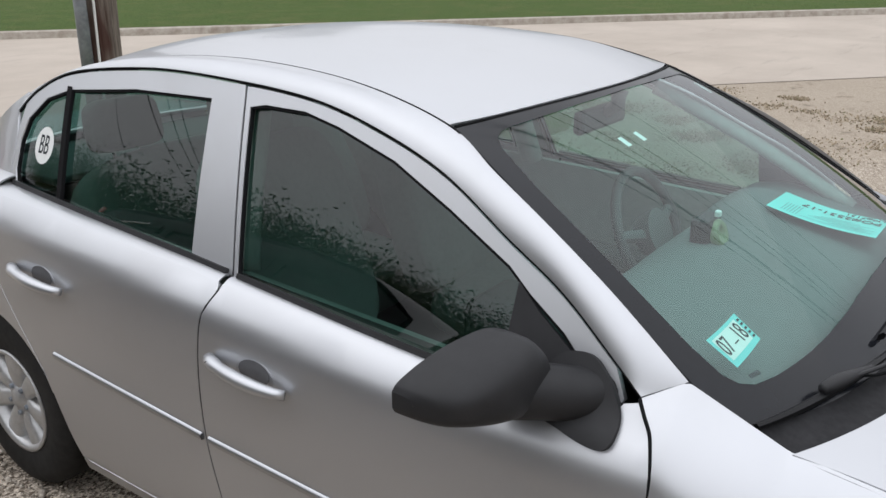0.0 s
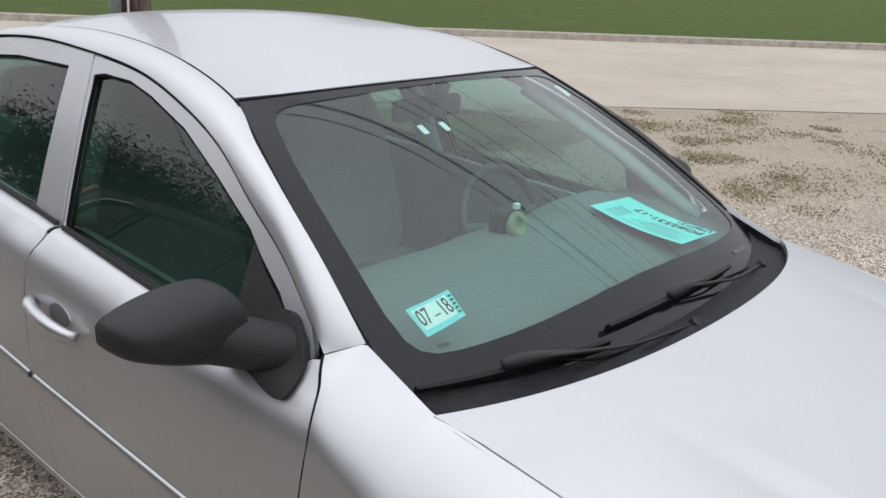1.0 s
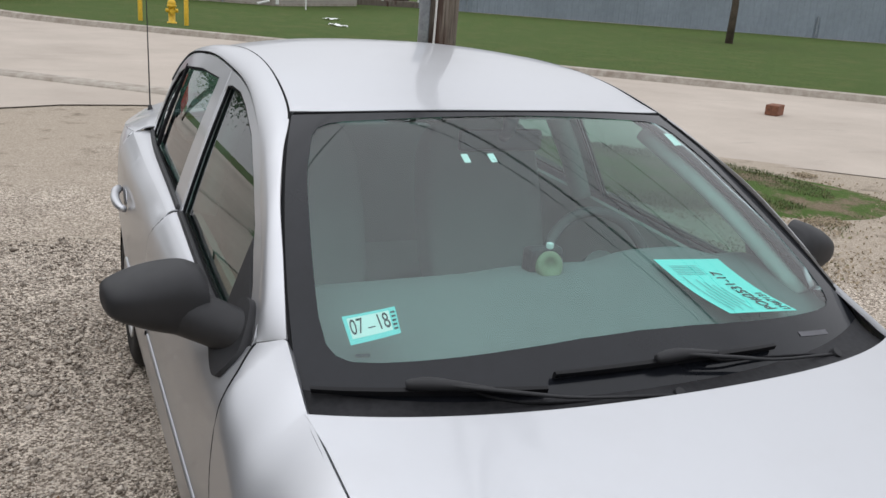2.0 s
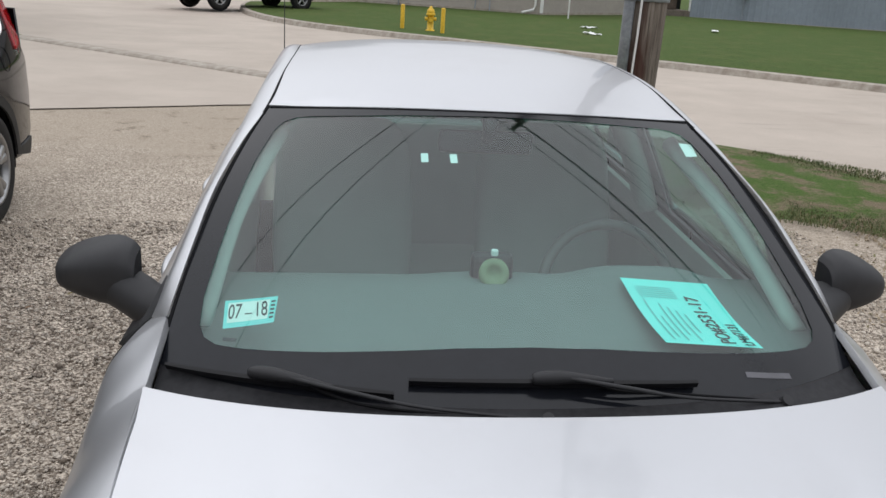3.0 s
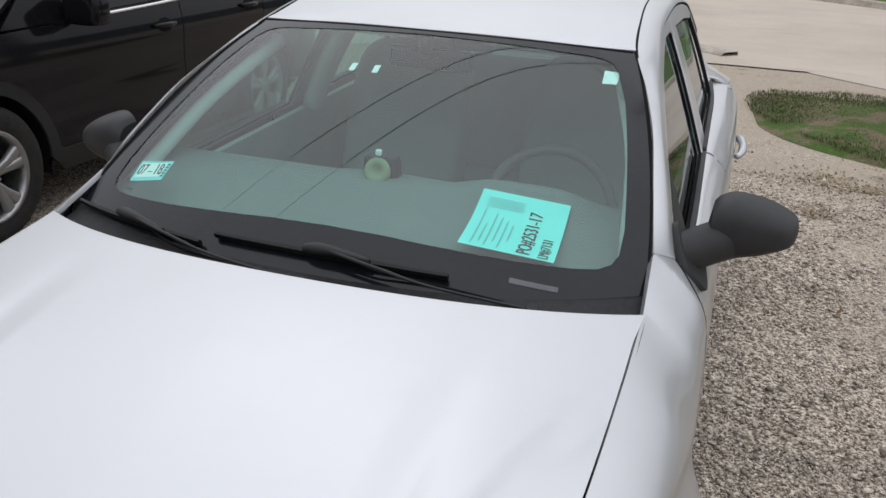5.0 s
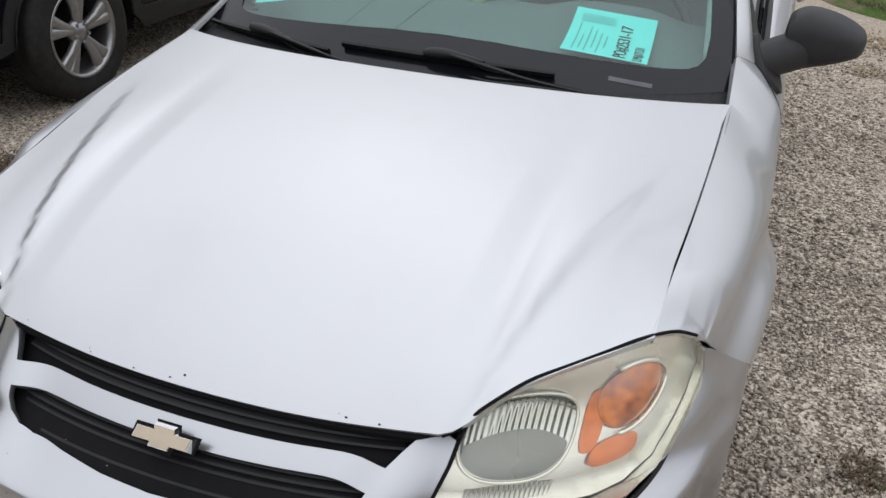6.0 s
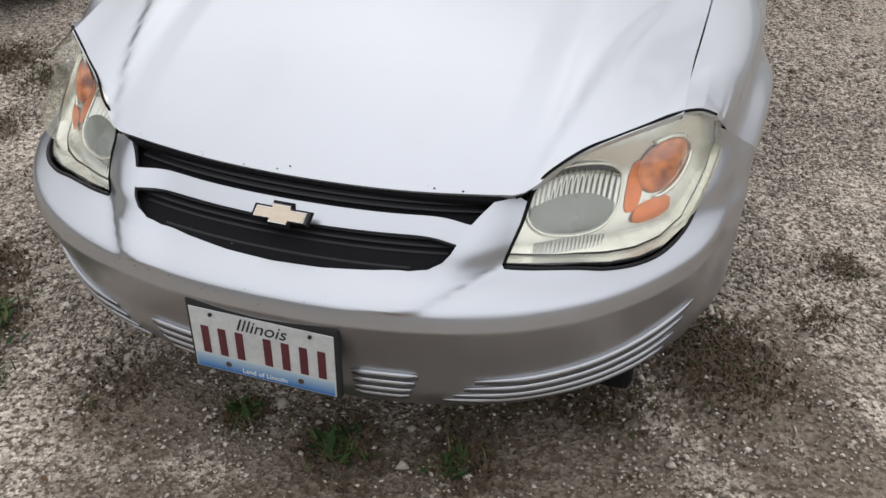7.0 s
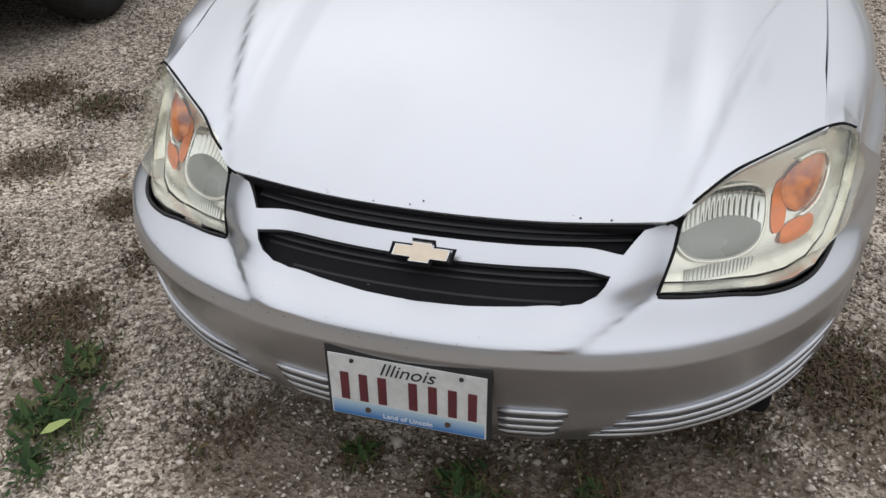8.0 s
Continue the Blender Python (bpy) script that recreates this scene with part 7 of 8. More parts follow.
SARCH = 0.415
SMID = Vector((SX, 4.1, 0.6))
lower = [(1.88, 0.40), (1.95, 0.30)] + arch_pts(SF, SARCH, math.pi + 0.05, -0.12) + [(SF + 0.55, 0.30), (SR - 0.55, 0.30)] + arch_pts(SR, SARCH, math.pi + 0.12, -0.05) + [(6.15, 0.32), (6.32, 0.45), (6.36, 0.70), (6.32, 0.95), (6.20, 1.16)]
lower += [(5.6, 1.125), (5.0, 1.085), (4.2, 1.045), (3.3, 1.02), (2.9, 1.01), (2.4, 0.97), (2.0, 0.88), (1.86, 0.72)]
suv_win_r = [(4.42, 1.075), (4.40, 1.47), (4.8, 1.50), (5.28, 1.485), (5.34, 1.12)]
suv_win_q = [(5.40, 1.125), (5.34, 1.48), (5.60, 1.45), (5.80, 1.36), (5.88, 1.22), (5.80, 1.155)]
suv_win_f = [(3.40, 1.045), (3.62, 1.25), (3.95, 1.44), (4.32, 1.475), (4.34, 1.07)]
upper = [(2.95, 1.025), (3.3, 1.028), (4.2, 1.052), (5.0, 1.092), (5.6, 1.132), (6.20, 1.165), (6.14, 1.36), (5.92, 1.53), (5.2, 1.60), (4.3, 1.62), (3.78, 1.55), (3.38, 1.36)]


def make_suv(side_of, sg):
    on = side_of(suv_side)
    body = panel("body_side", on, lower, BLACK_PAINT, suv, step=0.06, depth=0.02, edge=0.04, label="glossy black door skins and wings", out_from=SMID)
    panel("cabin_side", on, upper, BLACK_PAINT, suv, holes=[suv_win_f, suv_win_r, suv_win_q], step=0.06, depth=0.02, edge=0.04, out_from=SMID)
    for w in (suv_win_f, suv_win_r, suv_win_q):
        panel("window", side_of(lambda y, z: (SX + suv_half(y, z) - 0.012, y, z)), grow(w, -0.004), DARK_GLASS, suv, step=0.1, depth=0.0, edge=0.05, label="dark tinted window", out_from=SMID)
    clad = [(1.95, 0.26)] + arch_pts(SF, SARCH - 0.012, math.pi - 0.02, 0.02) + [(SF + 0.5, 0.27), (SR - 0.5, 0.27)] + arch_pts(SR, SARCH - 0.012, math.pi - 0.02, 0.02) + [(6.22, 0.28), (6.24, 0.40)] + arch_pts(SR, SARCH + 0.055, 0.10, math.pi - 0.12) + [(SR - 0.50, 0.385), (SF + 0.5, 0.385)] + arch_pts(SF, SARCH + 0.055, 0.12, math.pi - 0.1) + [(1.92, 0.40)]
    panel("cladding", on, clad, BLACK_CLAD, suv, step=0.06, depth=0.015, edge=0.035, lift=0.012, label="matt black lower cladding", out_from=SMID)
    strip = path_at([(3.40, 1.030, 0), (4.2, 1.052, 0), (5.0, 1.092, 0), (5.55, 1.118, 0), (5.80, 1.140, 0), (5.90, 1.21, 0), (5.87, 1.33, 0), (5.76, 1.43, 0), (5.5, 1.485, 0)], 50)
    line = [Vector(on(p[0], p[1])) + Vector((sg * 0.006, 0, 0)) for p in strip]
    part("chrome_strip", tube(bmesh.new(), line, 0.010, 8), CHROME, suv, "chrome strip under the windows", True)
    for yy in (4.385, 5.37):
        pts = [Vector(on(yy + (0.02 if z > 1.05 else 0.0), z)) - Vector((sg * 0.003, 0, 0)) for z in np.linspace(0.36 if yy < 5 else 0.80, 1.5, 20)]
        part("door_gap", tube(bmesh.new(), pts, 0.006, 6), GAP, suv)
    for hy, hz in ((4.20, 0.93), (5.18, 0.965)):
        # a flat black patch paints the shade in the handle cup
        cup = [(hy + 0.07 * math.cos(a), hz - 0.005 + 0.042 * math.sin(a)) for a in np.linspace(0, 2 * math.pi, 18, endpoint=False)]
        h = panel("handle_hollow", on, cup, GAP, suv, step=0.03, depth=0.004, edge=0.02, lift=0.002, out_from=SMID)
        pts = [Vector(on(hy - 0.12 + 0.22 * t, hz)) + Vector((sg * (0.008 + 0.028 * math.sin(math.pi * t) ** 0.6), 0, 0)) for t in np.linspace(0, 1, 12)]
        part("door_handle", tube(bmesh.new(), pts, [0.010 + 0.008 * math.sin(math.pi * k / 11) for k in range(12)], 10), BLACK_PAINT, suv, "black door handle", True)
    lamp = [(6.045, 1.02), (6.20, 1.06), (6.235, 1.10), (6.205, 1.30), (6.12, 1.52), (6.06, 1.52), (6.09, 1.30), (6.06, 1.12)]
    panel("tail_light", on, lamp, RED_LENS, suv, step=0.05, depth=0.02, edge=0.03, lift=0.014, label="tall red tail light", out_from=SMID)
    panel("reverse_lens", on, [(6.05, 0.985), (6.20, 1.025), (6.20, 1.06), (6.045, 1.02)], LENS, suv, step=0.05, depth=0.02, edge=0.03, lift=0.014, label="clear reversing lens", out_from=SMID)
    flap = disc_on(None, 5.75, 0.985, 0.075)
    part("fuel_flap", tube(bmesh.new(), [Vector(on(a, b)) + Vector((sg * 0.001, 0, 0)) for a, b in flap], 0.0014, 6, True), GAP, suv, "fuel flap outline")
    for y, n in ((SF, "wheel"), (SR, "wheel")):
        wheel(n, suv, (SX + sg * 0.80, y, SHUB), sg, SHUB, 0.225, 0.228, 5, ALLOY, "black tyre on a silver split-spoke alloy wheel", True)
        bm = bmesh.new()
        for i in range(25):
            a = -0.2 + (math.pi + 0.4) * i / 24
            for x in (0.55, 0.885):
                bm.verts.new((SX + sg * x, y + (SARCH + 0.006) * math.cos(a), SHUB + (SARCH + 0.006) * math.sin(a)))
        bm.verts.ensure_lookup_table()
        for i in range(24):
            bm.faces.new([bm.verts[k] for k in (2 * i, 2 * i + 1, 2 * i + 3, 2 * i + 2)])
        part("wheel_liner", bm, GAP, suv, "dark wheel arch liner", True)
    mirror_c = Vector((SX + sg * 1.0, 3.42, 1.10))
    cushion("door_mirror", mirror_c, (0.11, 0.07, 0.085), 0, BLACK_PAINT, suv, "black door mirror")
    part("mirror_arm", rod(bmesh.new(), (SX + sg * 0.86, 3.45, 1.06), (SX + sg * 0.93, 3.43, 1.08), 0.03, 0.025, 10), BLACK_CLAD, suv)


make_suv(lambda f: f, 1)
make_suv(suv_flip, -1)


def suv_top(u, v):
    y = 1.87 + 4.47 * v
    z = suv_roofline(y)
    w = suv_half(y, min(z - 0.02, 1.66)) * 0.995
    return Vector((SX + (2 * u - 1) * w, y, z + 0.03 * (1 - abs(2 * u - 1) ** 3)))


patch("suv_skin", suv_top, 20, 60, BLACK_PAINT, suv, "black bonnet, screen and roof", 0.02, SMID)
patch("suv_front", lambda u, v: (SX + (2 * u - 1) * 0.80, 1.80 + 0.10 * abs(2 * u - 1) ** 3 + 0.06 * (2 * v - 1) ** 2, 0.28 + 0.52 * v), 16, 8, BLACK_PAINT, suv, "black front bumper", 0.02, SMID)
patch("suv_back", lambda u, v: (SX + (2 * u - 1) * 0.82, 6.38 - 0.10 * abs(2 * u - 1) ** 3 - 0.20 * max(0, v - 0.55) ** 1.5 - 0.12 * max(0, 0.25 - v) * 4, 0.36 + 0.92 * v), 16, 12, BLACK_PAINT, suv, "black tailgate", 0.02, SMID)
part("underbody", boxed(SX - 0.72, SX + 0.72, 2.0, 6.2, 0.22, 0.34, 0.03), GAP, suv, "dark underbody")
part("cabin_block", boxed(SX - 0.60, SX + 0.60, 3.3, 6.0, 0.36, 0.98, 0.05), CLOTH_DARK, suv, "dark seats and load bay")

# ---- utility pole ----
PX, PY = 2.47, 8.03
pole = thing("utility_pole", "weathered grey wooden utility pole with a steel conduit", "utility pole")
bm = bmesh.new()
prev = None
for i in range(45):
    z = -0.3 + 11.6 * i / 44
    r = 0.172 - 0.0052 * max(z, 0)
    ring = [bm.verts.new((PX + 0.032 * max(z, 0) + r * (1 + 0.03 * noise.noise(Vector((k, z * 0.4, 2)))) * math.cos(2 * math.pi * k / 20), PY + r * math.sin(2 * math.pi * k / 20), z)) for k in range(20)]
    if prev:
        for k in range(20):
            bm.faces.new((prev[k], prev[(k + 1) % 20], ring[(k + 1) % 20], ring[k]))
    prev = ring
bm.faces.new(prev)
part("shaft", bm, POLE_WOOD, pole, "cracked grey-brown wooden shaft", True)
part("conduit", rod(bmesh.new(), (PX - 0.195, PY - 0.10, 0.0), (PX - 0.165, PY - 0.10, 3.2), 0.052, None, 18), STEEL, pole, "grey-blue steel conduit", True)
part("ground_wire", tube(bmesh.new(), [(PX - 0.105, PY - 0.155, 0.02), (PX - 0.112, PY - 0.152, 0.5), (PX - 0.088, PY - 0.150, 1.2), (PX - 0.075, PY - 0.150, 2.0), (PX - 0.06, PY - 0.15, 3.3)], 0.011, 8), TRIM_WHITE, pole, "pale ground wire", True)
for z in (0.50, 1.54, 2.4):
    lathe(bm := bmesh.new(), [(0.182 - 0.0052 * z, -0.028), (0.190 - 0.0052 * z, -0.025), (0.190 - 0.0052 * z, 0.025), (0.182 - 0.0052 * z, 0.028)], 28, "z")
    bm.transform(Matrix.Translation((PX + 0.032 * z, PY, z)))
    part("strap", bm, STEEL, pole, "flat steel strap", True)
    lathe(bm := bmesh.new(), [(0.053, -0.030), (0.060, -0.026), (0.060, 0.026), (0.053, 0.030)], 20, "z")
    bm.transform(Matrix.Translation((PX - 0.195 + 0.0094 * z, PY - 0.10, z)))
    part("conduit_clamp", bm, STEEL, pole, "steel conduit clamp", True)
TOPX = PX + 0.34
for z, d in ((10.7, 1.15), (9.9, 1.15)):
    bm = boxed(-d, d, -0.06, 0.06, -0.06, 0.06, 0.008)
    bm.transform(Matrix.Translation((TOPX + 0.35, PY - 0.40, z)) @ Euler((0, 0, radians(49))).to_matrix().to_4x4())
    arm = part("crossarm", bm, POLE_WOOD, pole, "wooden crossarm")
    for t in (-1.05, -0.6, 0.6, 1.05):
        c = Vector((TOPX + 0.35, PY - 0.40, z)) + Vector((math.cos(radians(49)), math.sin(radians(49)), 0)) * t
        lathe(bm := bmesh.new(), [(0.02, 0.06), (0.045, 0.10), (0.03, 0.13), (0.05, 0.16), (0.02, 0.21), (0.001, 0.22)], 12, "z")
        bm.transform(Matrix.Translation(c))
        part("insulator", bm, BROWN_BRICK, arm, "brown insulator", True)
for k in range(3):
    a = radians(49 + 90 * k - 90)
    c = Vector((TOPX + 0.60 + 0.42 * math.cos(a), PY - 0.52 + 0.42 * math.sin(a), 8.0))
    lathe(bm := bmesh.new(), [(0.001, 0.0), (0.20, 0.0), (0.225, 0.03), (0.225, 0.80), (0.235, 0.82), (0.20, 0.90), (0.06, 0.94), (0.05, 1.10), (0.001, 1.11)], 24, "z")
    bm.transform(Matrix.Translation(c))
    part("transformer", bm, TRANSFORMER, pole, "grey transformer can", True)


part("transformer_bracket", tube(bmesh.new(), [(TOPX - 0.05, PY, 8.5), (TOPX + 0.60, PY - 0.52, 8.5)], 0.06, 8), STEEL, pole, "steel bracket for the transformers")


def cable(a, b, sag, r=0.020):
    a, b = Vector(a), Vector(b)
    pts = []
    for i in range(33):
        t = i / 32
        p = a.lerp(b, t)
        p.z -= sag * 4 * t * (1 - t)
        pts.append(p)
    return tagged(part("power_line", tube(bmesh.new(), pts, r, 5), WIRE, None, "", True), "thin black overhead power line from the pole", "power line", "overhead power lines", "")


_d = Vector((math.cos(radians(49)), math.sin(radians(49)), 0))
_l = Vector((ALONG.x, ALONG.y, 0))
for z, ts in ((10.85, (-1.05, -0.6, 0.6, 1.05)), (10.05, (-1.05, 1.05)), (7.2, (0.0,))):
    for t in ts:
        c = Vector((TOPX + 0.35, PY - 0.40, z + 0.1)) + _d * t
        cable(c, c - _l * 42, 0.9, 0.016 if z > 8 else 0.012)
        cable(c, c + _l * 42, 0.9, 0.016 if z > 8 else 0.012)
for t, tgt in ((-0.2, (-14, -6, 7.5)), (0.1, (-13, -8, 7.3))):
    cable(Vector((TOPX, PY, 7.6 + t)), tgt, 0.5, 0.010)

# ---- far side: hydrant, posts, litter, brick ----
def hydrant(x, y, z):
    h = thing("fire_hydrant", "yellow cast-iron fire hydrant standing on the lawn", "hydrant", at=(x, y, z))
    def lp(name, prof, label=""):
        lathe(bm := bmesh.new(), prof, 20, "z")
        bmesh.ops.recalc_face_normals(bm, faces=bm.faces)
        part(name, bm, YELLOW, h, label, True)
    lp("barrel", [(0.12, 0.0), (0.12, 0.04), (0.085, 0.05), (0.085, 0.40), (0.12, 0.41), (0.12, 0.45), (0.10, 0.46)])
    lp("bonnet", [(0.10, 0.46), (0.105, 0.50), (0.085, 0.56), (0.04, 0.60), (0.03, 0.64), (0.001, 0.65)])
    for sgn in (-1, 1):
        part("outlet", rod(bmesh.new(), (sgn * 0.07, 0, 0.32), (sgn * 0.15, 0, 0.32), 0.05, 0.045, 14), YELLOW, h)
    part("outlet", rod(bmesh.new(), (0, -0.07, 0.30), (0, -0.16, 0.30), 0.065, 0.06, 14), YELLOW, h)


hydrant(2.02, 23.45, 0.12)
for x, y in ((1.31, 23.9), (2.27, 22.75)):
    b = thing("bollard", "yellow painted steel guard post beside the hydrant", "bollard", "hydrant guard posts", at=(x, y, 0.1))
    lathe(bm := bmesh.new(), [(0.055, -0.1), (0.055, 0.63), (0.05, 0.65), (0.001, 0.665)], 18, "z")
    bmesh.ops.recalc_face_normals(bm, faces=bm.faces)
    part("post", bm, YELLOW, b, "", True)
part_brick = tagged(part("brick", boxed(-0.16, 0.16, -0.10, 0.10, 0.0, 0.16, 0.012), BROWN_BRICK), "brown brick block lying on the street by the kerb", "brick")
part_brick.location, part_brick.rotation_euler = (9.29, 10.23, 0.004), (0, 0, 0.5)
for i, (x, y, r) in enumerate(((7.7, 28.1, 0.4), (12.8, 29.9, 1.2), (7.0, 25.1, 2.0), (24.9, 43.0, 0.2))):
    bm = bmesh.new()
    n = 7
    vs = [[bm.verts.new((0.62 * a / n - 0.3, 0.22 * b / n, 0.05 + 0.07 * noise.noise(Vector((a * 0.6, b * 0.6, i * 5))))) for b in range(n + 1)] for a in range(n + 1)]
    for a in range(n):
        for b in range(n):
            bm.faces.new((vs[a][b], vs[a + 1][b], vs[a + 1][b + 1], vs[a][b + 1]))
    o = tagged(part("litter", bm, WHITE), "crumpled white scrap of litter on the lawn", "litter", "litter on the lawn")
    o.location, o.rotation_euler = (x, y, 0.13), (0, 0, r)

# ---- buildings ----
def wall_frame(a, b):
    """Places (along, out, up) on a wall from a to b, facing the street."""
    a, b = Vector(a), Vector(b)
    d = (b - a).normalized()
    n = Vector((d.y, -d.x))
    return lambda s, o, z: (a.x + d.x * s + n.x * o, a.y + d.y * s + n.y * o, z)


def wall_box(name, at, s0, s1, o0, o1, z0, z1, mat, parent, label=""):
    bm = bmesh.new()
    vs = [bm.verts.new(at(s, o, z)) for s in (s0, s1) for o in (o0, o1) for z in (z0, z1)]
    for f in ((0, 1, 3, 2), (4, 6, 7, 5), (0, 4, 5, 1), (2, 3, 7, 6), (0, 2, 6, 4), (1, 5, 7, 3)):
        bm.faces.new([vs[i] for i in f])
    bmesh.ops.recalc_face_normals(bm, faces=bm.faces)
    return part(name, bm, mat, parent, label)


house = thing("house", "one-storey house with beige lap siding and white trim", "house")
W1 = wall_frame((-2.6, 41.7), (8.0, 36.6))
L1 = math.hypot(10.6, 5.1)
W2 = wall_frame((8.0, 36.6), (13.0, 41.4))
L2 = math.hypot(5.0, 4.8)
for at, ln, nm in ((W1, L1, "wall"), (W2, L2, "wall")):
    wall_box(nm, at, 0, ln, -0.25, -0.02, 0.0, 3.0, VINYL, house)
    for k in range(26):
        z = 0.22 + 0.105 * k
        bm = bmesh.new()
        n = 2
        pr = ((0.0, z), (0.026, z + 0.002), (0.024, z + 0.012), (0.004, z + 0.108))
        rows = [[bm.verts.new(at(s, o, h)) for o, h in pr] for s in (0.0, ln)]
        for i in range(3):
            bm.faces.new((rows[0][i], rows[0][i + 1], rows[1][i + 1], rows[1][i]))
        bmesh.ops.recalc_face_normals(bm, faces=bm.faces)
        part("siding_board", bm, VINYL, house)
    wall_box("foundation", at, 0, ln, -0.02, 0.02, 0.0, 0.22, CURB, house, "grey foundation strip")
roofb = bmesh.new()
pts = [W1(-0.4, 0.5, 2.95), W1(L1 + 0.5, 0.5, 2.95), W2(L2 + 0.3, 0.5, 2.95), (4.6, 47.5, 2.95)]
ridge = [(1.5, 44.0, 4.9), (7.5, 41.5, 4.9)]
v = [roofb.verts.new(p) for p in pts + ridge]
for f in ((0, 1, 5, 4), (1, 2, 5), (2, 3, 4, 5), (3, 0, 4)):
    roofb.faces.new([v[i] for i in f])
part("roof", roofb, SHINGLE, house, "grey shingle roof")
win = wall_box("window", W1, 8.35, 9.35, 0.026, 0.05, 1.15, 2.3, TRIM_WHITE, house, "white-framed window")
wall_box("pane", W1, 8.45, 9.25, 0.05, 0.056, 1.25, 1.72, BLACK_GLOSS, win, "dark glass pane")
wall_box("pane", W1, 8.45, 9.25, 0.05, 0.056, 1.78, 2.2, BLACK_GLOSS, win, "dark glass pane")
for k in range(3):
    wall_box("muntin", W1, 8.62 + 0.2 * k, 8.65 + 0.2 * k, 0.056, 0.062, 1.25, 2.2, TRIM_WHITE, win)
wall_box("corner_trim", W1, L1 - 0.10, L1 + 0.03, 0.0, 0.05, 0.2, 3.0, TRIM_WHITE, house, "white corner board")
part("downspout", tube(bmesh.new(), [W1(L1 - 0.3, 0.09, 2.9), W1(L1 - 0.3, 0.09, 0.5), W1(L1 - 0.36, 0.12, 0.32), W1(L1 - 0.75, 0.5, 0.20)], 0.05, 8), TRIM_WHITE, house, "white downspout with a kicked-out foot")
part("gas_pipe", tube(bmesh.new(), [W1(9.5, 0.10, 0.15), W1(9.5, 0.10, 0.95), W1(8.9, 0.10, 0.98), W1(8.85, 0.10, 0.2)], 0.03, 8), STEEL, house, "grey gas pipe")
wall_box("meter_box", W1, 5.2, 5.5, 0.03, 0.2, 1.2, 1.7, STEEL, house, "grey meter box")
part("meter_pipe", tube(bmesh.new(), [W1(5.35, 0.08, 0.1), W1(5.35, 0.08, 1.2)], 0.025, 8), STEEL, house)
sign = thing("street_sign", "small green sign board on a thin post by the house", "sign")
part("post", rod(bmesh.new(), (8.6, 34.6, 0.1), (8.6, 34.6, 2.5), 0.03, None, 8), TRIM_WHITE, sign)
bm = boxed(8.25, 8.95, 34.54, 34.56, 1.45, 1.95, 0.01)
board = part("board", bm, SIGN_GREEN, sign, "green board with pale writing")
for z in (1.56, 1.68, 1.8):
    part("bar", boxed(8.33, 8.87, 34.525, 34.538, z, z + 0.05), WHITE, sign, "pale bar of writing")
shed = thing("metal_building", "long low building clad in grey-blue ribbed metal", "building")
W3 = wall_frame((17.0, 43.2), (46.0, 26.6))
L3 = math.hypot(29.0, 16.6)
wall_box("wall", W3, 0, L3, -0.3, 0.0, 0.0, 4.2, METAL_WALL, shed)
bm = bmesh.new()
row = []
k = 0
s = 0.0
while s < L3:
    for ds, o in ((0.0, 0.004), (0.04, 0.034), (0.09, 0.034), (0.13, 0.004)):
        row.append((bm.verts.new(W3(min(s + ds, L3), o, 0.12)), bm.verts.new(W3(min(s + ds, L3), o, 4.2))))
    s += 0.30
for a, b in zip(row, row[1:]):
    bm.faces.new((a[0], b[0], b[1], a[1]))
bmesh.ops.recalc_face_normals(bm, faces=bm.faces)
tagged(part("ribs", bm, METAL_WALL, shed, "ribbed metal sheets"), kind="stuff")
wall_box("base_strip", W3, 0, L3, 0.0, 0.06, 0.0, 0.14, CURB, shed, "concrete base strip")
wall_box("roof", W3, -0.2, L3 + 0.2, -9.0, 0.25, 4.2, 4.4, METAL_WALL, shed)
wall_box("meter_box", W3, 2.3, 2.75, 0.03, 0.25, 1.2, 2.0, STEEL, shed, "grey electric meter")
part("meter_pipe", tube(bmesh.new(), [W3(2.5, 0.1, 0.1), W3(2.5, 0.1, 1.3)], 0.04, 8), STEEL, shed)
for s in (20.0,):
    part("wall_pipe", tube(bmesh.new(), [W3(s, 0.08, 0.1), W3(s, 0.08, 1.2)], 0.05, 8), STEEL, shed)
porch = thing("porch", "dark cluttered porch between the house and the metal building", "porch")
# the porch has no roof; its shade is put into this wall's black
part("back_wall", boxed(12.6, 17.4, 45.6, 45.8, 0.0, 2.8, 0.02), BLACK_CLAD, porch, "back wall coloured dark for the porch's shade")
part("deck", boxed(12.6, 17.2, 43.2, 45.6, 0.1, 0.42, 0.02), POLE_WOOD, porch, "wooden deck")
for x in (13.0, 15.0, 17.0):
    part("porch_post", boxed(x - 0.06, x + 0.06, 43.2, 43.32, 0.4, 2.8, 0.01), TRIM_WHITE, porch)
part("rail", boxed(13.0, 17.0, 43.22, 43.28, 1.25, 1.33, 0.01), TRIM_WHITE, porch)
for x, h in ((13.6, 0.5), (14.5, 0.8), (16.2, 0.6)):
    part("box", boxed(x - 0.3, x + 0.3, 43.8, 44.4, 0.42, 0.42 + h, 0.04), BARK, porch, "brown boxes")

# ---- the red pickup far off ----
pickup = thing("red_pickup", "red pickup truck parked beyond the side street", "pickup truck")
PW = Matrix.Translation((-3.5, 31.0, 0.10)) @ Euler((0, 0, radians(-141))).to_matrix().to_4x4()


def put(name, bm, mat, parent, label="", smooth=False):
    bm.transform(PW)
    return part(name, bm, mat, parent, label, smooth)


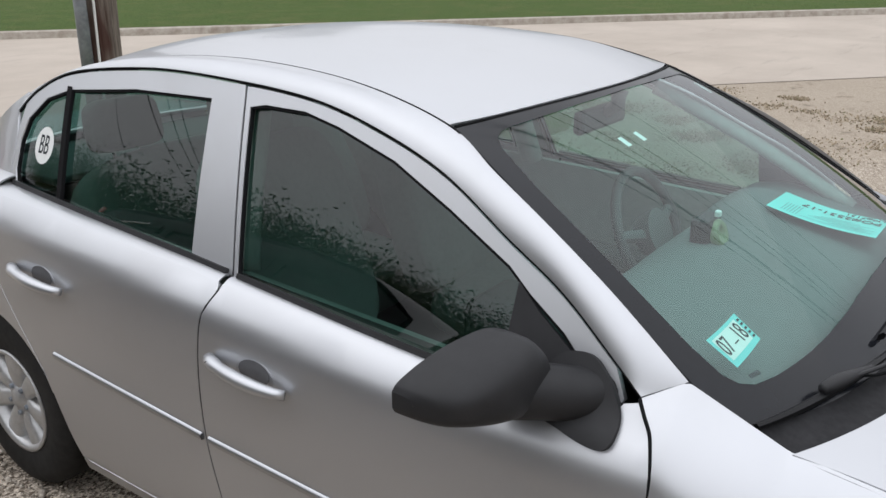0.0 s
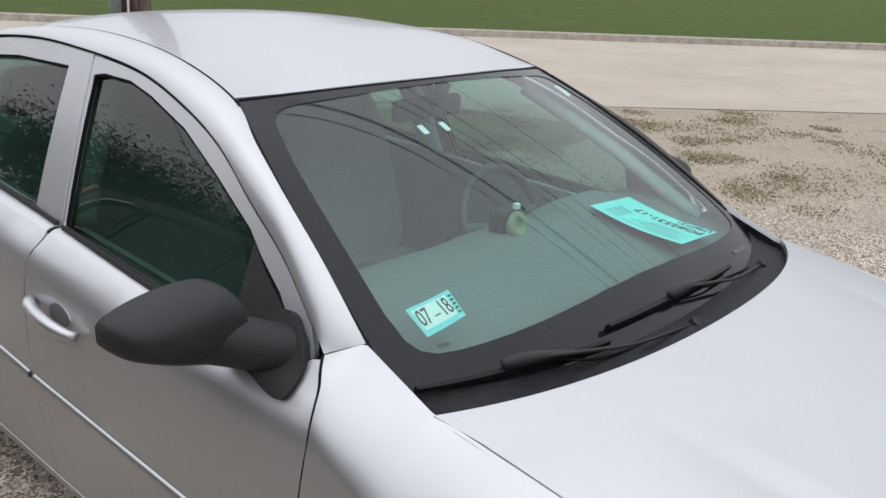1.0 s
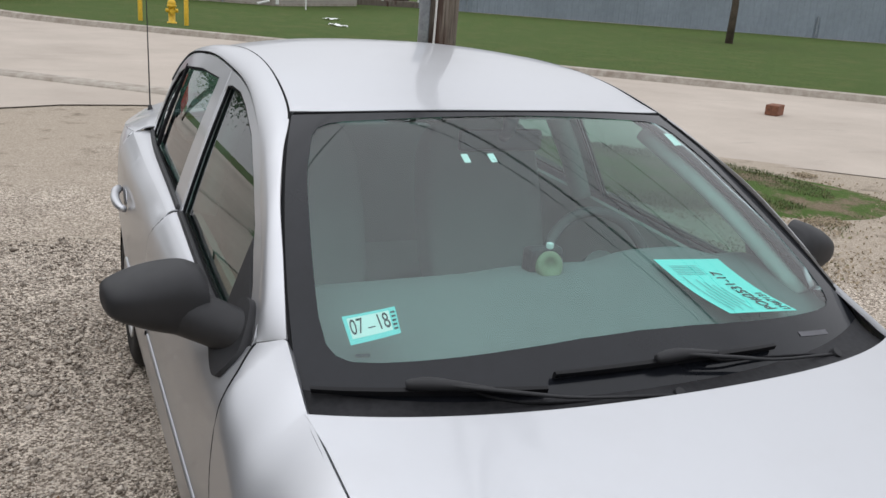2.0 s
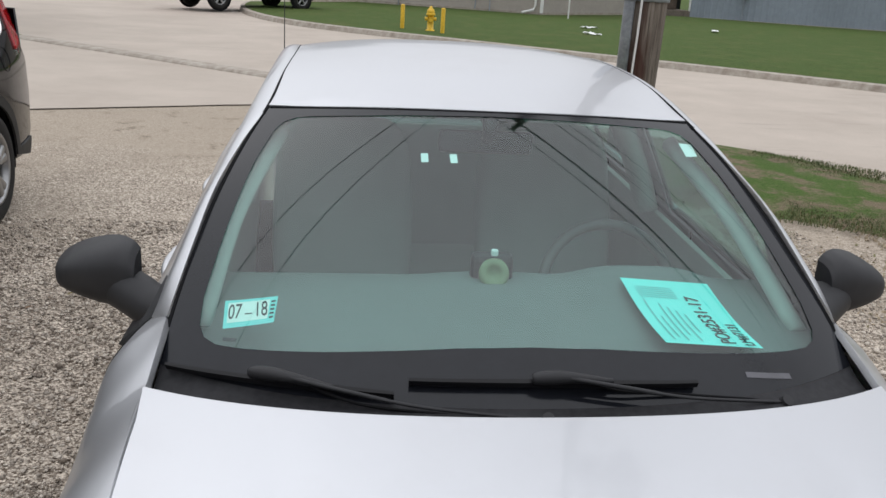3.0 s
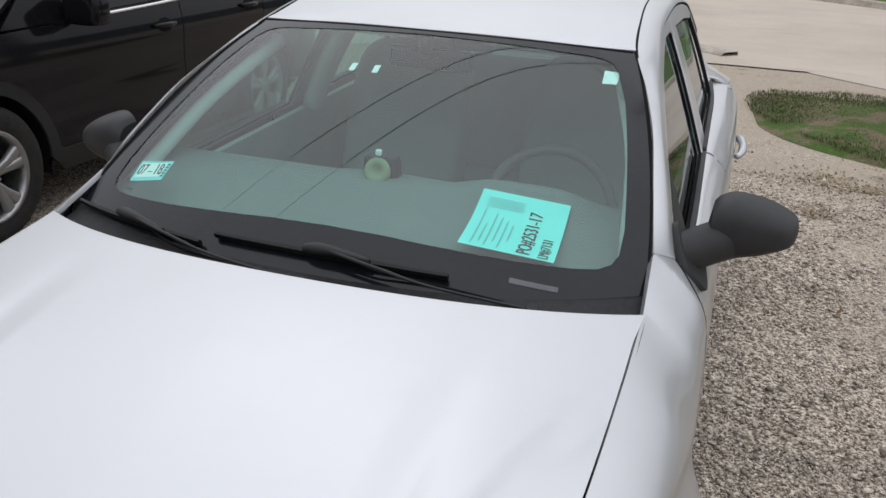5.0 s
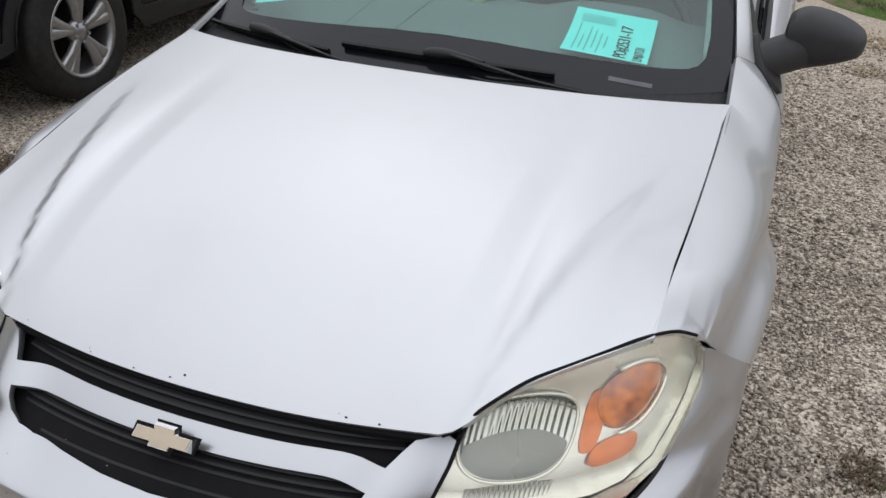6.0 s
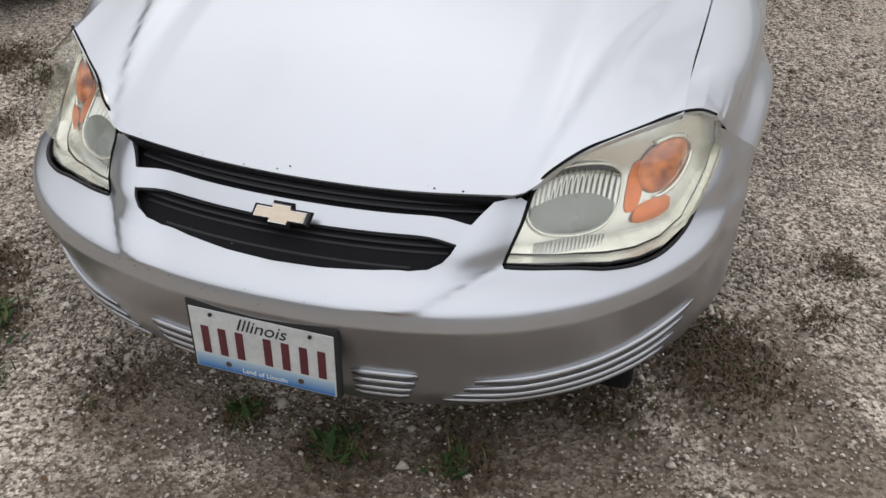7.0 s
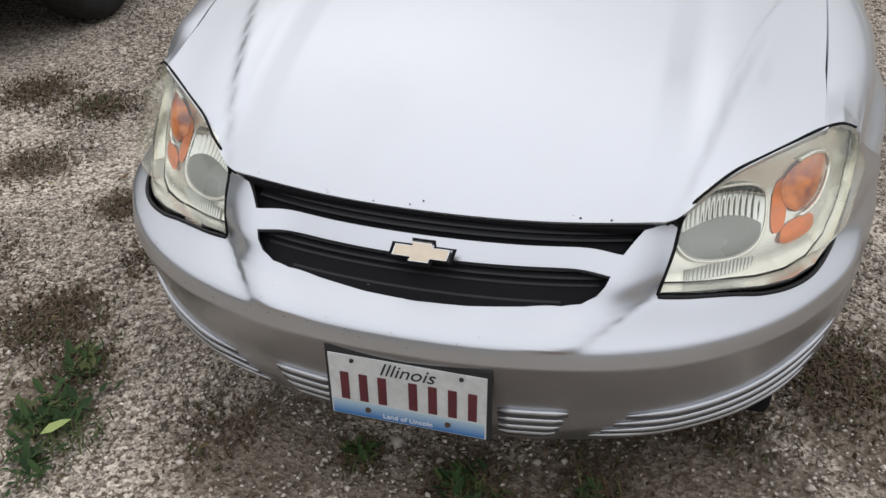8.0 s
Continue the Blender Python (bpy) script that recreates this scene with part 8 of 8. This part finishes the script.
put("bed", boxed(0.35, 2.55, -0.92, 0.92, 0.50, 1.22, 0.06), RED_PAINT, pickup, "red load bed")
put("cab", boxed(-1.15, 0.40, -0.92, 0.92, 0.48, 1.22, 0.06), RED_PAINT, pickup)
put("bonnet", boxed(-2.55, -1.10, -0.90, 0.90, 0.48, 1.14, 0.09), RED_PAINT, pickup, "red bonnet")
bm = bmesh.new()
lo = [(-1.25, -0.86), (0.38, -0.86), (0.38, 0.86), (-1.25, 0.86)]
hi = [(-0.72, -0.72), (0.25, -0.72), (0.25, 0.72), (-0.72, 0.72)]
a = [bm.verts.new((x, y, 1.21)) for x, y in lo]
b = [bm.verts.new((x, y, 1.78)) for x, y in hi]
bm.faces.new(b)
for i in range(4):
    bm.faces.new((a[i], a[(i + 1) % 4], b[(i + 1) % 4], b[i]))
put("cab_glass", bm, DARK_GLASS, pickup, "dark cab windows")
put("cab_roof", boxed(-0.75, 0.28, -0.74, 0.74, 1.74, 1.82, 0.03), RED_PAINT, pickup)
put("bumper", boxed(-2.66, -2.50, -0.92, 0.92, 0.45, 0.68, 0.03), CHROME, pickup, "chrome bumper")
put("headlight", boxed(-2.57, -2.50, -0.88, -0.52, 0.80, 1.02, 0.02), LENS, pickup)
put("headlight", boxed(-2.57, -2.50, 0.52, 0.88, 0.80, 1.02, 0.02), LENS, pickup)
put("underbody", boxed(-2.3, 2.3, -0.7, 0.7, 0.30, 0.50, 0.03), GAP, pickup, "dark underbody")
for x in (-1.62, 1.60):
    for sgn in (-1, 1):
        w = wheel("wheel", pickup, (0, 0, 0), 1, 0.36, 0.24, 0.22, 5, ALLOY, "black tyre on a bright alloy wheel")
        w.matrix_local = PW @ Matrix.Translation((x, sgn * 0.84, 0.36)) @ Euler((0, 0, radians(90 if sgn > 0 else -90))).to_matrix().to_4x4()
        lathe(bm := bmesh.new(), [(0.30, 0.0), (0.43, 0.0), (0.43, 0.02), (0.30, 0.02)], 32)
        bm.transform(Matrix.Translation((x, sgn * 0.915, 0.36)) @ Euler((0, 0, radians(90))).to_matrix().to_4x4())
        put("wheel_arch", bm, GAP, pickup, "dark wheel arch")

# ---- trees: a thin one on the lawn, a belt of them round the lot, and some added to block light ----
def make_tree(name, label, height, spread, seed, leaves, group="", leaf=0.011):
    t = thing(name, label, "tree", group)
    rng = random.Random(seed)
    bm = bmesh.new()
    tube(bm, [(0, 0, -0.2), (0.05, 0.02, height * 0.2), (-0.04, 0.05, height * 0.45), (0.02, 0, height * 0.75)], [height * 0.022, height * 0.018, height * 0.013, height * 0.005], 10)
    limbs = []
    for k in range(9):
        a, z = k * 2.4 + rng.uniform(-0.3, 0.3), height * rng.uniform(0.28, 0.65)
        d = spread * rng.uniform(0.5, 0.95)
        e = (math.cos(a) * d, math.sin(a) * d, z + height * rng.uniform(0.12, 0.3))
        tube(bm, [(0, 0, z), (e[0] * 0.5, e[1] * 0.5, z + (e[2] - z) * 0.6), e], [height * 0.009, height * 0.006, height * 0.002], 6)
        limbs.append(Vector(e))
    part("trunk", bm, BARK, t, "brown bark trunk and limbs", True)
    limbs.append(Vector((0, 0, height * 0.85)))
    rng2 = np.random.default_rng(seed)
    verts, faces = [], []
    for i in range(leaves):
        c = limbs[i % len(limbs)]
        o = np.array(c) * (1, 1, 1) + rng2.normal(0, 1, 3) * np.array([spread * 0.30, spread * 0.30, height * 0.085])
        s = height * leaf * rng2.uniform(0.6, 1.5)
        u, w = rng2.normal(0, 1, 3), rng2.normal(0, 1, 3)
        u /= np.linalg.norm(u)
        w /= np.linalg.norm(w)
        k = len(verts)
        verts += [o - u * s, o + w * s * 0.6, o + u * s, o - w * s * 0.6]
        faces.append([k, k + 1, k + 2, k + 3])
    tagged(as_mesh("crown", verts, faces, FOLIAGE, t, "loose dull green leaves", False), kind="stuff")
    return t


lawn_tree = make_tree("lawn_tree", "slim tree with a dark trunk on the far lawn", 7.0, 2.2, 3, 1800, leaf=0.016)
lawn_tree.location = (22.2, 25.8, 0.1)
belt_tree = make_tree("tree", "leafy tree in the belt round the lot, some added to block light", 12.0, 4.2, 7, 9000, "trees round the lot")
belt_tree.location = (-52, 20, -0.1)
_r5 = random.Random(12)
for k in range(20):
    a = radians(-40 + 12.2 * k) + math.pi / 2 + 0.5
    d = _r5.uniform(52, 66)
    x, y = d * math.cos(a), 4 + d * math.sin(a)
    if x > 3 and y > 0:
        continue
    sc = _r5.uniform(0.75, 1.25)
    copy_thing(belt_tree, Matrix.Translation((x, y, -0.1)) @ Euler((0, 0, _r5.uniform(0, 6))).to_matrix().to_4x4() @ Matrix.Diagonal((sc, sc, sc * _r5.uniform(0.85, 1.15), 1)))
for k in range(11):
    x, y = -30 - _r5.uniform(0, 8), -26 + 4.6 * k + _r5.uniform(-1.2, 1.2)
    if y > 14:
        continue
    sc = _r5.uniform(0.85, 1.15)
    copy_thing(belt_tree, Matrix.Translation((x, y, -0.1)) @ Euler((0, 0, _r5.uniform(0, 6))).to_matrix().to_4x4() @ Matrix.Diagonal((sc, sc, sc, 1)))
near_tree = make_tree("tree", "low bushy tree beyond the lot", 5.4, 2.6, 17, 26000, "trees round the lot", 0.008)
near_tree.location = (-15.5, 13.5, -0.1)
for k in range(7):
    a = radians(118 + 7.5 * k + _r5.uniform(-2, 2))
    d = _r5.uniform(20, 24)
    sc = _r5.uniform(0.80, 1.10)
    copy_thing(near_tree, Matrix.Translation((-0.7 + d * math.cos(a), 2 + d * math.sin(a), -0.1)) @ Euler((0, 0, _r5.uniform(0, 6))).to_matrix().to_4x4() @ Matrix.Diagonal((sc * 1.2, sc * 1.2, sc, 1)))
# unseen row behind the camera, added to cut the light on the nose
for k in range(6):
    a = radians(212 + 13 * k + _r5.uniform(-3, 3))
    d = _r5.uniform(21, 27)
    sc = _r5.uniform(0.75, 0.95)
    copy_thing(belt_tree, Matrix.Translation((d * math.cos(a), -3 + d * math.sin(a), -0.1)) @ Euler((0, 0, _r5.uniform(0, 6))).to_matrix().to_4x4() @ Matrix.Diagonal((sc, sc, sc, 1)))
